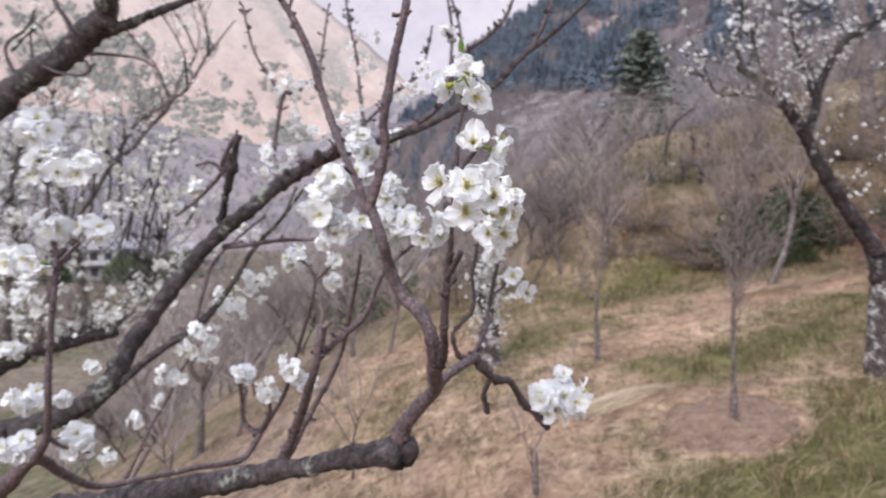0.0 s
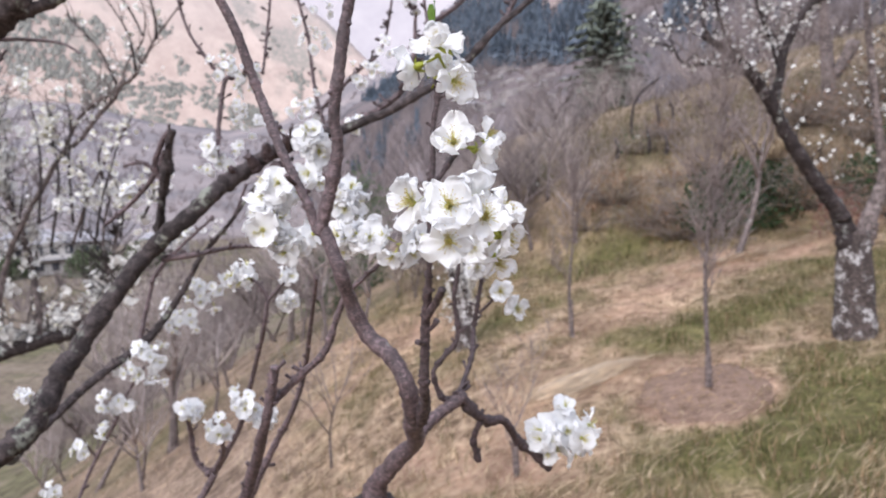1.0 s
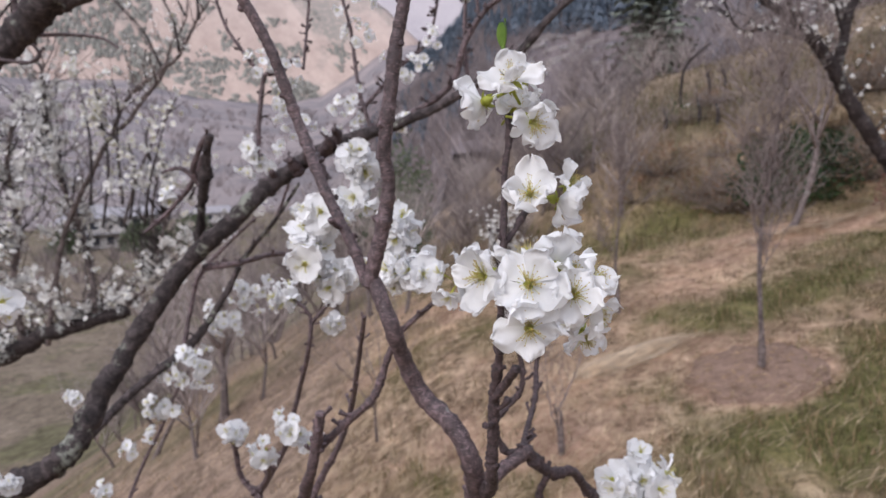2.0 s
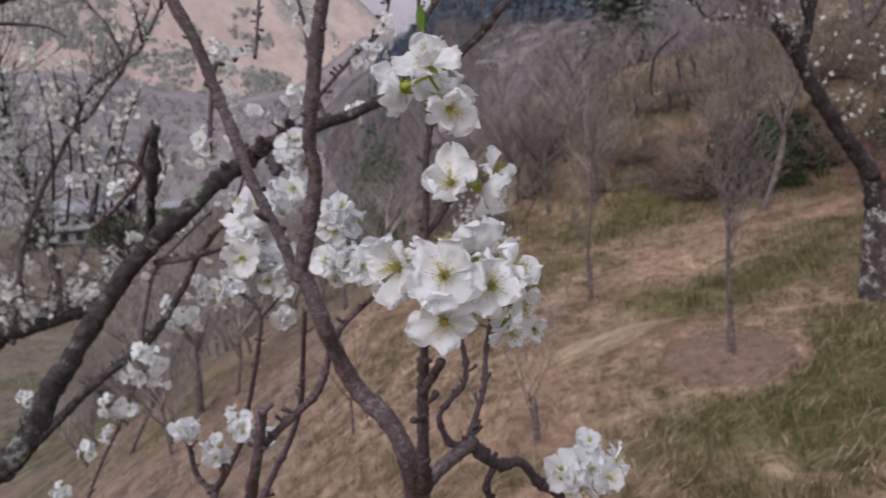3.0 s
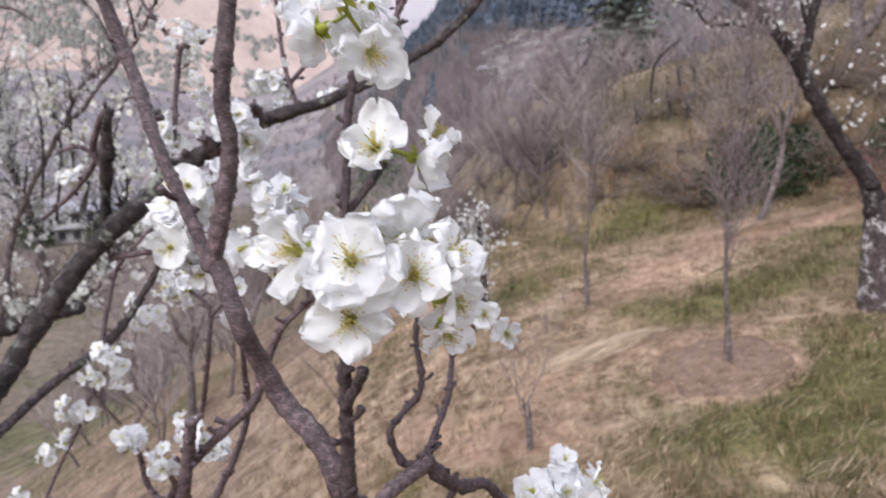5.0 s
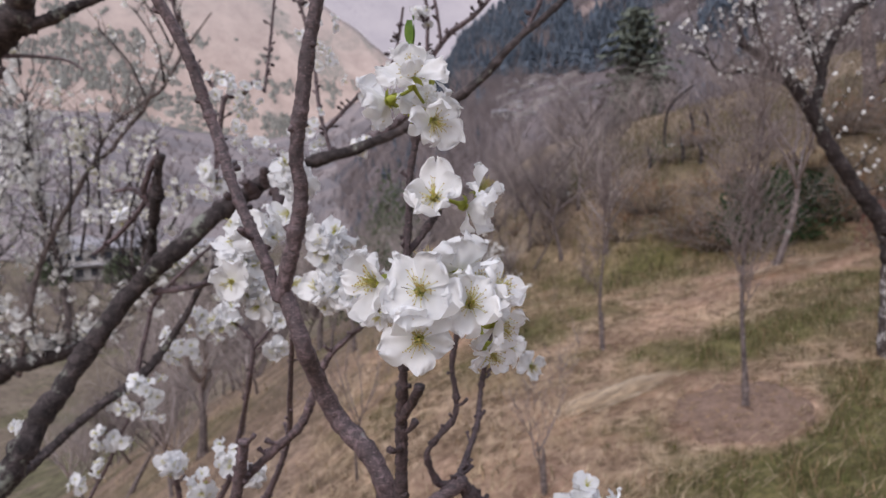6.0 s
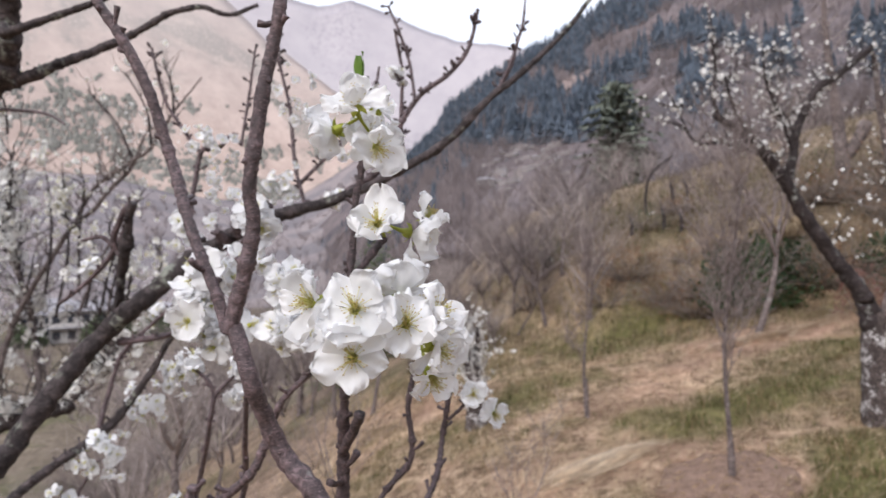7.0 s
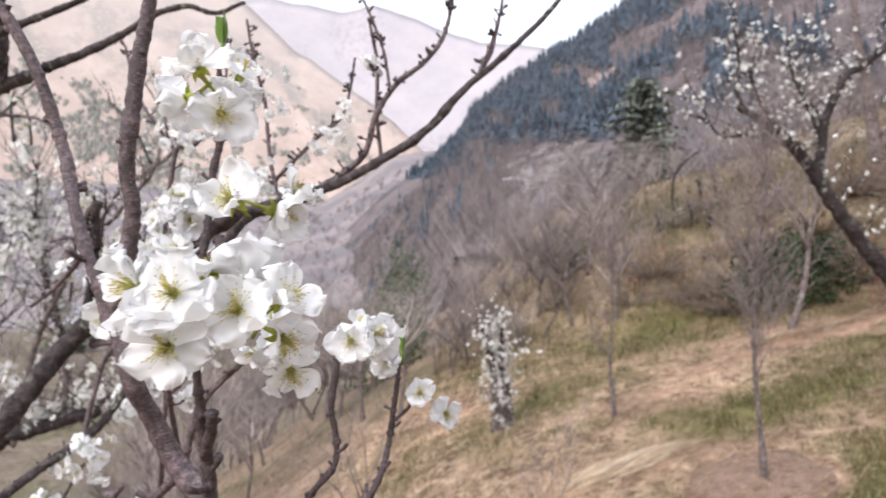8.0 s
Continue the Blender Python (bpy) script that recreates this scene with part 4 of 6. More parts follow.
limb(plum, "twig", (0.015, 0.486, 1.383, 0.0045), (0.022, 0.490, 1.371, 0.0036), (0.033, 0.500, 1.361, 0.0032), (0.044, 0.510, 1.356, 0.0031), (0.055, 0.525, 1.335, 0.0030), (0.067, 0.530, 1.323, 0.0032), (0.078, 0.535, 1.310, 0.0034), material=BARK_SPUR)
limb(plum, "twig", (0.027, 0.494, 1.364, 0.0024), (0.022, 0.497, 1.349, 0.0021), (0.025, 0.500, 1.334, 0.0027), material=BARK_SPUR)
limb(plum, "branch", (-0.181, 0.600, 1.234, 0.0069), (-0.156, 0.580, 1.270, 0.0060), (-0.139, 0.560, 1.306, 0.0054), (-0.115, 0.510, 1.358, 0.0045), (-0.107, 0.502, 1.383, 0.0043), (-0.102, 0.498, 1.403, 0.0039), slim=0.76)
limb(plum, "branch", (-0.112, 0.510, 1.372, 0.0033), (-0.090, 0.507, 1.393, 0.0032), (-0.071, 0.504, 1.410, 0.0030), (-0.061, 0.502, 1.435, 0.0026), (-0.052, 0.500, 1.450, 0.0021), (-0.032, 0.498, 1.467, 0.0016), slim=0.76)
limb(plum, "twig", (-0.170, 0.600, 1.240, 0.0047), (-0.154, 0.600, 1.268, 0.0043), (-0.134, 0.600, 1.306, 0.0034), (-0.113, 0.590, 1.342, 0.0029), (-0.100, 0.580, 1.376, 0.0025), (-0.087, 0.540, 1.413, 0.0021), (-0.073, 0.500, 1.459, 0.0016), slim=0.76)
limb(plum, "twig", (-0.226, 0.720, 1.231, 0.0044), (-0.193, 0.710, 1.283, 0.0033), (-0.166, 0.680, 1.348, 0.0026), (-0.144, 0.640, 1.397, 0.0023), (-0.139, 0.637, 1.426, 0.0020), (-0.151, 0.637, 1.441, 0.0016), slim=0.76)
limb(plum, "twig", (-0.140, 0.637, 1.420, 0.0018), (-0.129, 0.637, 1.431, 0.0016), (-0.120, 0.637, 1.441, 0.0013))
limb(plum, "twig", (-0.226, 0.720, 1.233, 0.0039), (-0.243, 0.730, 1.245, 0.0034), (-0.243, 0.720, 1.277, 0.0031), (-0.238, 0.700, 1.308, 0.0022), slim=0.76)
limb(plum, "twig", (-0.228, 0.720, 1.233, 0.0034), (-0.207, 0.700, 1.262, 0.0027), (-0.193, 0.660, 1.296, 0.0019))
limb(plum, "branch", (-0.219, 0.710, 1.239, 0.0043), (-0.240, 0.700, 1.213, 0.0045), (-0.277, 0.660, 1.220, 0.0040), (-0.311, 0.620, 1.226, 0.0038), (-0.345, 0.600, 1.227, 0.0043), (-0.359, 0.570, 1.253, 0.0054), (-0.363, 0.540, 1.279, 0.0066), (-0.397, 0.550, 1.250, 0.0088), (-0.474, 0.600, 1.187, 0.0109), slim=0.76)
limb(plum, "limb", (-0.600, 0.700, 1.212, 0.0213), (-0.509, 0.700, 1.240, 0.0177), (-0.444, 0.700, 1.261, 0.0156), (-0.397, 0.710, 1.289, 0.0142), (-0.376, 0.740, 1.334, 0.0121), (-0.344, 0.770, 1.393, 0.0120), (-0.302, 0.790, 1.449, 0.0119), (-0.258, 0.785, 1.484, 0.0115), (-0.227, 0.800, 1.514, 0.0114), (-0.202, 0.815, 1.533, 0.0113), (-0.148, 0.830, 1.562, 0.0102), (-0.102, 0.835, 1.574, 0.0074), (-0.058, 0.835, 1.588, 0.0065), (-0.004, 0.840, 1.613, 0.0058), (0.043, 0.845, 1.642, 0.0053), (0.082, 0.845, 1.680, 0.0048), (0.129, 0.850, 1.718, 0.0042), (0.172, 0.870, 1.760, 0.0036), (0.210, 0.880, 1.806, 0.0030), material=BARK_MAIN, slim=0.78)
limb(plum, "branch", (-0.073, 0.850, 1.588, 0.0042), (-0.024, 0.845, 1.618, 0.0037), (-0.007, 0.840, 1.659, 0.0035), (0.015, 0.840, 1.690, 0.0032), (0.045, 0.840, 1.711, 0.0028), (0.066, 0.840, 1.736, 0.0025), (0.078, 0.840, 1.779, 0.0021))
limb(plum, "twig", (0.009, 0.840, 1.684, 0.0021), (0.005, 0.840, 1.719, 0.0018), (-0.003, 0.840, 1.749, 0.0018), (-0.016, 0.840, 1.784, 0.0014))
limb(plum, "twig", (0.099, 0.855, 1.698, 0.0023), (0.114, 0.855, 1.730, 0.0019), (0.126, 0.855, 1.764, 0.0016), (0.130, 0.855, 1.793, 0.0012))
limb(plum, "branch", (-0.296, 0.815, 1.473, 0.0080), (-0.286, 0.800, 1.494, 0.0059), (-0.279, 0.790, 1.510, 0.0058), (-0.268, 0.775, 1.530, 0.0089), (-0.263, 0.770, 1.541, 0.0091), (-0.260, 0.765, 1.549, 0.0056), (-0.256, 0.760, 1.562, 0.0053), (-0.253, 0.757, 1.570, 0.0066), (-0.250, 0.755, 1.576, 0.0071), material=BARK_MAIN, slim=0.66)
limb(plum, "twig", (-0.274, 0.772, 1.534, 0.0027), (-0.275, 0.768, 1.544, 0.0032), (-0.267, 0.762, 1.558, 0.0029), (-0.258, 0.757, 1.570, 0.0034), (-0.251, 0.755, 1.575, 0.0034))
limb(plum, "twig", (-0.184, 0.815, 1.534, 0.0068), (-0.188, 0.805, 1.546, 0.0061), (-0.190, 0.800, 1.550, 0.0033), material=BARK_SPUR)
limb(plum, "twig", (-0.169, 0.815, 1.545, 0.0068), (-0.170, 0.805, 1.557, 0.0067), (-0.168, 0.800, 1.562, 0.0028), material=BARK_SPUR)
limb(plum, "twig", (-0.156, 0.815, 1.555, 0.0068), (-0.149, 0.805, 1.565, 0.0061), (-0.149, 0.800, 1.570, 0.0033), material=BARK_SPUR)
limb(plum, "twig", (-0.145, 0.815, 1.562, 0.0062), (-0.141, 0.810, 1.573, 0.0053), (-0.142, 0.800, 1.577, 0.0028), material=BARK_SPUR)
limb(plum, "twig", (-0.204, 0.815, 1.526, 0.0057), (-0.208, 0.805, 1.535, 0.0050), (-0.208, 0.800, 1.540, 0.0028), material=BARK_SPUR)
limb(plum, "twig", (-0.163, 0.815, 1.540, 0.0062), (-0.156, 0.800, 1.529, 0.0055), (-0.156, 0.790, 1.525, 0.0027), material=BARK_SPUR)
limb(plum, "twig", (-0.273, 0.780, 1.526, 0.0030), (-0.290, 0.780, 1.546, 0.0024), (-0.312, 0.780, 1.543, 0.0016))
limb(plum, "twig", (-0.268, 0.780, 1.558, 0.0027), (-0.286, 0.790, 1.532, 0.0030), (-0.318, 0.800, 1.503, 0.0025), (-0.347, 0.800, 1.482, 0.0020))
limb(plum, "twig", (-0.288, 0.800, 1.443, 0.0042), (-0.246, 0.790, 1.448, 0.0033), (-0.219, 0.820, 1.451, 0.0029), (-0.156, 0.780, 1.454, 0.0022))
limb(plum, "branch", (-0.436, 0.740, 1.250, 0.0085), (-0.447, 0.840, 1.258, 0.0075), (-0.420, 0.880, 1.287, 0.0069), (-0.375, 0.930, 1.321, 0.0076), (-0.340, 0.950, 1.364, 0.0057), (-0.296, 0.950, 1.431, 0.0043), (-0.248, 0.930, 1.477, 0.0032), (-0.212, 0.920, 1.521, 0.0022), material=BARK_MAIN, slim=0.74)
limb(plum, "twig", (-0.380, 0.930, 1.318, 0.0036), (-0.365, 0.940, 1.382, 0.0030), (-0.347, 0.940, 1.419, 0.0026), (-0.275, 0.940, 1.481, 0.0020))
limb(plum, "twig", (-0.314, 0.950, 1.406, 0.0030), (-0.291, 0.960, 1.438, 0.0027), (-0.251, 0.940, 1.477, 0.0023), (-0.225, 0.920, 1.521, 0.0019))
limb(plum, "twig", (-0.490, 0.900, 1.075, 0.0026), (-0.466, 0.900, 1.117, 0.0026), (-0.447, 0.920, 1.168, 0.0023), (-0.416, 0.920, 1.219, 0.0023), (-0.392, 0.915, 1.262, 0.0020), (-0.368, 0.910, 1.294, 0.0019))
limb(plum, "twig", (-0.243, 0.865, 1.542, 0.0027), (-0.237, 0.870, 1.598, 0.0030), (-0.227, 0.870, 1.641, 0.0030), (-0.210, 0.870, 1.643, 0.0024), (-0.196, 0.870, 1.657, 0.0021))
limb(plum, "twig", (-0.227, 0.870, 1.638, 0.0027), (-0.249, 0.870, 1.669, 0.0021), (-0.267, 0.870, 1.702, 0.0018), (-0.279, 0.870, 1.756, 0.0015))
limb(plum, "twig", (-0.111, 0.850, 1.576, 0.0026), (-0.123, 0.860, 1.622, 0.0024), (-0.129, 0.870, 1.683, 0.0021), (-0.139, 0.870, 1.734, 0.0018), (-0.145, 0.870, 1.777, 0.0015))
limb(plum, "twig", (-0.123, 0.860, 1.597, 0.0027), (-0.079, 0.870, 1.642, 0.0024), (-0.045, 0.870, 1.671, 0.0018), (-0.030, 0.870, 1.729, 0.0015))
limb(plum, "twig", (-0.004, 0.850, 1.617, 0.0026), (-0.007, 0.850, 1.664, 0.0023), (-0.004, 0.850, 1.713, 0.0023), (-0.011, 0.850, 1.763, 0.0017))
limb(plum, "twig", (-0.184, 0.870, 1.646, 0.0018), (-0.177, 0.880, 1.700, 0.0018), (-0.168, 0.880, 1.758, 0.0012))
limb(plum, "twig", (0.095, 0.865, 1.695, 0.0026), (0.114, 0.870, 1.725, 0.0024), (0.126, 0.880, 1.764, 0.0018))
limb(plum, "limb", (-0.830, 0.920, 1.522, 0.0272), (-0.776, 0.980, 1.581, 0.0260), (-0.713, 1.020, 1.656, 0.0227), (-0.670, 1.040, 1.701, 0.0216), (-0.611, 1.050, 1.745, 0.0225), (-0.560, 1.045, 1.788, 0.0230), (-0.530, 1.015, 1.835, 0.0190), (-0.505, 0.975, 1.905, 0.0150), material=BARK_MAIN, slim=0.82)
limb(plum, "branch", (-0.560, 1.050, 1.769, 0.0123), (-0.495, 1.060, 1.796, 0.0087), (-0.443, 1.090, 1.831, 0.0074), (-0.396, 1.100, 1.856, 0.0064), (-0.354, 1.105, 1.882, 0.0056), (-0.310, 1.110, 1.893, 0.0048), (-0.270, 1.115, 1.882, 0.0040), (-0.228, 1.120, 1.898, 0.0032), material=BARK_MAIN, slim=0.80)
limb(plum, "branch", (-0.530, 1.010, 1.838, 0.0070), (-0.491, 0.950, 1.806, 0.0062), (-0.435, 0.950, 1.822, 0.0052), (-0.380, 0.950, 1.840, 0.0044), (-0.331, 0.950, 1.862, 0.0036), material=BARK_MAIN)
limb(plum, "twig", (-0.650, 1.030, 1.712, 0.0030), (-0.618, 1.010, 1.700, 0.0026), (-0.590, 1.000, 1.694, 0.0024), (-0.566, 0.995, 1.692, 0.0026), (-0.545, 0.990, 1.708, 0.0018), material=BARK_SPUR)
limb(plum, "twig", (-0.566, 0.995, 1.692, 0.0022), (-0.552, 0.990, 1.698, 0.0024), (-0.556, 0.985, 1.712, 0.0016), material=BARK_SPUR)
limb(plum, "twig", (-0.690, 1.030, 1.690, 0.0032), (-0.700, 1.020, 1.740, 0.0026), (-0.660, 1.010, 1.765, 0.0022), (-0.640, 1.000, 1.790, 0.0018), material=BARK_SPUR)
limb(plum, "twig", (-0.629, 1.050, 1.736, 0.0051), (-0.614, 1.050, 1.776, 0.0043), (-0.629, 1.040, 1.809, 0.0039), (-0.641, 1.040, 1.843, 0.0032))
limb(plum, "twig", (-0.611, 1.050, 1.736, 0.0036), (-0.553, 1.060, 1.736, 0.0029), (-0.507, 1.060, 1.729, 0.0022), (-0.484, 1.060, 1.715, 0.0018))
limb(plum, "branch", (-0.336, 0.500, 1.294, 0.0047), (-0.319, 0.490, 1.318, 0.0035), (-0.310, 0.480, 1.357, 0.0029), (-0.307, 0.480, 1.396, 0.0027), (-0.301, 0.480, 1.439, 0.0025), (-0.299, 0.480, 1.460, 0.0024), (-0.304, 0.480, 1.486, 0.0020), (-0.304, 0.480, 1.511, 0.0017), (-0.312, 0.480, 1.545, 0.0013))
limb(plum, "twig", (-0.300, 0.480, 1.452, 0.0019), (-0.292, 0.480, 1.459, 0.0017), (-0.281, 0.480, 1.469, 0.0015))
limb(plum, "twig", (-0.319, 0.490, 1.318, 0.0021), (-0.314, 0.500, 1.305, 0.0018), (-0.297, 0.510, 1.297, 0.0015))


def leaf_bud(x, y, z, size):
    """Young leaves still rolled round one another, on a short stalk."""
    verts, faces = [], []
    for k in range(3):
        a = k * 2.1
        b = len(verts)
        for i in range(6):
            u = i / 5
            w = 0.0021 * math.sin(math.pi * (0.12 + 0.86 * u)) ** 0.8
            out = 0.0007 + 0.0010 * u * u * (1 + k * 0.6)
            for v in (-1, 0, 1):
                c, s = math.cos(a + v * 0.9), math.sin(a + v * 0.9)
                verts.append(Vector((c * (w * abs(v) + out * (1 - abs(v) * 0.5)), s * (w * abs(v) + out * (1 - abs(v) * 0.5)), u * (0.0115 - 0.0012 * k))))
        faces += [(b + i * 3 + j, b + i * 3 + j + 1, b + i * 3 + j + 4, b + i * 3 + j + 3) for i in range(5) for j in range(2)]
    tube([(0, 0, -0.006, 0.0009), (0, 0, 0.002, 0.0009)], 6, verts=verts, faces=faces)
    part("leaf_bud", mesh_of("leaf_bud", verts, faces, LEAF), plum, "fresh green leaf bud", Matrix.Translation((x, y, z)) @ Matrix.Scale(size, 4))


flower(plum, (0.0058, 0.3400, 1.5072), (0.02, -0.86, 0.46), 0.63, 0.98)
flower(plum, (0.0198, 0.3450, 1.5020), (0.22, -0.86, 0.36), 0.35, 0.97)
flower(plum, (0.0053, 0.3375, 1.4940), (0.0, -0.95, 0.2), 0.63, 0.97)
flower(plum, (-0.0075, 0.3480, 1.5088), (-0.55, -0.72, 0.38), 0.4, 0.97)
flower(plum, (0.0083, 0.3600, 1.5110), (-0.12, 0.65, 0.8), 0.9, 0.97)
flower(plum, (0.0175, 0.3620, 1.5095), (0.12, 0.6, 0.8), 0.1, 0.97)
flower(plum, (0.0278, 0.3590, 1.5035), (0.8, -0.35, 0.45), 0.7, 0.92)
flower(plum, (0.0278, 0.3560, 1.4935), (0.8, -0.5, -0.45), 0.3, 0.90)
flower(plum, (0.0225, 0.3640, 1.5030), (0.35, 0.1, 0.9), 0.5, 0.92)
flower(plum, (0.0262, 0.3680, 1.4830), (0.45, -0.55, -0.75), 0.6, 0.86, 12)
flower(plum, (0.0102, 0.3715, 1.5328), (-0.10, -0.90, 0.34), 0.1, 0.98)
flower(plum, (0.0208, 0.3800, 1.5295), (0.88, -0.12, -0.34), 0.3, 0.90, 14)
flower(plum, (0.0045, 0.3640, 1.5708), (-0.1, -0.72, 0.66), 0.2, 0.88)
flower(plum, (-0.0045, 0.3790, 1.5655), (-0.75, 0.5, -0.25), 0.6, 0.90)
flower(plum, (0.0105, 0.3640, 1.5572), (0.52, -0.80, -0.32), 0.3, 0.84, 10)
flower(plum, (0.0102, 0.3830, 1.5735), (0.5, -0.1, 0.8), 0.8, 0.74)
flower(plum, (0.0062, 0.3800, 1.5635), (0.25, -0.75, 0.5), 0.5, 0.72, 20)
flower(plum, (0.0070, 0.3850, 1.5672), (0.7, 0.2, 0.6), 0.2, 0.70, 12)
leaf_bud(0.0037, 0.3870, 1.5854, 0.85)
leaf_bud(0.0390, 0.5570, 1.4594, 1.3)
flower(plum, (0.0241, 0.4800, 1.4761), (0, -1, 0.15), 0.4, 0.9)
flower(plum, (0.0329, 0.4920, 1.4774), (0.75, -0.4, 0.4), 0.4, 0.9)
flower(plum, (0.0266, 0.4950, 1.4806), (0.1, -0.2, 1), 0.4, 0.9)
flower(plum, (0.0489, 0.5554, 1.4355), (-0.1, -1, 0.3), 0.3, 0.85)
flower(plum, (0.0622, 0.5708, 1.4194), (0.5, -0.8, -0.2), 0.3, 0.85)
cluster(plum, 0.086, 0.535, 1.335, 11, 0.019)
cluster(plum, -0.368, 0.915, 1.298, 13, 0.037)
cluster(plum, -0.406, 0.915, 1.244, 6, 0.021)
cluster(plum, -0.430, 0.920, 1.209, 2, 0.010)
cluster(plum, -0.224, 0.670, 1.320, 2, 0.006)
cluster(plum, -0.218, 0.670, 1.318, 1, 0.005)
cluster(plum, -0.195, 0.662, 1.304, 4, 0.012)
cluster(plum, -0.168, 0.660, 1.323, 5, 0.016)
cluster(plum, -0.153, 0.660, 1.311, 2, 0.007)
cluster(plum, -0.157, 0.637, 1.444, 4, 0.012)
cluster(plum, -0.119, 0.637, 1.441, 2, 0.004)
cluster(plum, -0.122, 0.637, 1.422, 2, 0.004)
cluster(plum, -0.239, 0.860, 1.551, 7, 0.024)
cluster(plum, -0.343, 0.980, 1.335, 8, 0.029)
cluster(plum, -0.307, 0.980, 1.377, 7, 0.026)
cluster(plum, -0.105, 0.520, 1.492, 5, 0.015)
cluster(plum, -0.093, 0.520, 1.512, 5, 0.015)
cluster(plum, -0.089, 0.520, 1.480, 3, 0.012)
cluster(plum, -0.077, 0.535, 1.543, 4, 0.012)
cluster(plum, -0.077, 0.535, 1.526, 2, 0.009)
cluster(plum, -0.051, 0.510, 1.505, 3, 0.009)
cluster(plum, -0.040, 0.500, 1.481, 4, 0.011)
cluster(plum, -0.019, 0.485, 1.479, 3, 0.009)
cluster(plum, -0.051, 0.510, 1.481, 3, 0.011)
cluster(plum, 0.032, 0.540, 1.457, 2, 0.003)
cluster(plum, 0.034, 0.500, 1.474, 2, 0.002)
cluster(plum, -0.313, 0.480, 1.554, 3, 0.011)
cluster(plum, -0.302, 0.480, 1.525, 4, 0.014)
cluster(plum, -0.275, 0.480, 1.524, 2, 0.008)
cluster(plum, -0.300, 0.480, 1.480, 3, 0.010)
cluster(plum, -0.270, 0.480, 1.480, 2, 0.007)
cluster(plum, -0.331, 0.480, 1.456, 3, 0.010)
cluster(plum, -0.312, 0.480, 1.454, 1, 0.004)
cluster(plum, -0.351, 0.500, 1.301, 3, 0.009)
cluster(plum, -0.308, 0.510, 1.304, 4, 0.010)
cluster(plum, -0.423, 0.620, 1.305, 6, 0.017)
cluster(plum, -0.486, 0.720, 1.390, 6, 0.022)
cluster(plum, -0.541, 0.950, 1.252, 3, 0.010)
cluster(plum, -0.372, 0.600, 1.313, 2, 0.003)
cluster(plum, -0.493, 0.700, 1.333, 3, 0.011)
cluster(plum, -0.226, 0.860, 1.652, 5, 0.025, size=0.68)
cluster(plum, -0.216, 0.860, 1.616, 4, 0.022, size=0.68)
cluster(plum, -0.200, 0.860, 1.645, 3, 0.015, size=0.68)
cluster(plum, -0.118, 0.860, 1.673, 5, 0.022, size=0.68)
cluster(plum, -0.132, 0.860, 1.604, 4, 0.022, size=0.68)
cluster(plum, -0.140, 0.850, 1.578, 4, 0.019, size=0.68)
cluster(plum, -0.122, 0.860, 1.709, 3, 0.019, size=0.68)
cluster(plum, -0.189, 0.840, 1.588, 3, 0.017, size=0.68)
cluster(plum, -0.078, 0.860, 1.637, 3, 0.019, size=0.68)
cluster(plum, -0.045, 0.860, 1.666, 2, 0.013, size=0.68)
cluster(plum, -0.052, 0.860, 1.644, 2, 0.007, size=0.68)
cluster(plum, -0.012, 0.850, 1.713, 3, 0.010, size=0.68)
cluster(plum, -0.326, 0.980, 1.459, 3, 0.010)
cluster(plum, -0.334, 0.840, 1.516, 3, 0.010)
cluster(plum, -0.208, 0.900, 1.489, 2, 0.006)
cluster(plum, -0.161, 0.780, 1.453, 3, 0.008)
cluster(plum, -0.077, 0.840, 1.580, 3, 0.010, size=0.68)
cluster(plum, -0.555, 1.000, 1.093, 3, 0.013)
cluster(plum, -0.508, 1.000, 1.153, 3, 0.011)
flower(plum, (0.0257, 0.3840, 1.5341), (0.50, -0.15, 0.85), 0.2, 0.80, 8)

# ---- its neighbour ----
neighbour = thing("plum_tree", "flowering plum tree with long dark limbs on the slope", "tree", (-4.1, 3.6, height(-4.1, 3.6)), fixed=True)
trunk_line(neighbour, "trunk", (-4.1, 3.6, height(-4.1, 3.6) - 0.08, 0.15), (-4.05, 3.58, -1.9, 0.125), (-3.9, 3.55, -0.7, 0.105), (-3.6, 3.52, 0.05, 0.085), (-3.37, 3.515, 0.28, 0.062))
limb(neighbour, "limb", (-3.388, 3.515, 0.272, 0.0585), (-3.024, 3.515, 0.420, 0.0531), (-2.534, 3.515, 0.588, 0.0465), (-2.339, 3.515, 0.678, 0.0426), (-2.115, 3.515, 0.733, 0.0375), (-1.876, 3.515, 0.784, 0.0300), material=BARK_LIMB, slim=1.0)
limb(neighbour, "branch", (-1.939, 3.515, 0.768, 0.0200), (-1.807, 3.607, 0.901, 0.0166), (-1.737, 3.663, 1.071, 0.0129), (-1.691, 3.700, 1.295, 0.0104), material=BARK_GREY, slim=0.78)
limb(neighbour, "branch", (-2.051, 3.515, 0.742, 0.0250), (-2.100, 3.607, 0.981, 0.0217), (-2.186, 3.700, 1.230, 0.0182), (-2.270, 3.700, 1.555, 0.0155), (-2.362, 3.792, 1.885, 0.0132), (-2.390, 3.885, 2.161, 0.0108), material=BARK_GREY, slim=0.78)
limb(neighbour, "branch", (-2.469, 3.515, 0.614, 0.0251), (-2.485, 3.515, 0.931, 0.0212), (-2.404, 3.515, 1.275, 0.0173), (-2.420, 3.515, 1.584, 0.0160), (-2.362, 3.515, 1.797, 0.0123), material=BARK_GREY, slim=0.78)
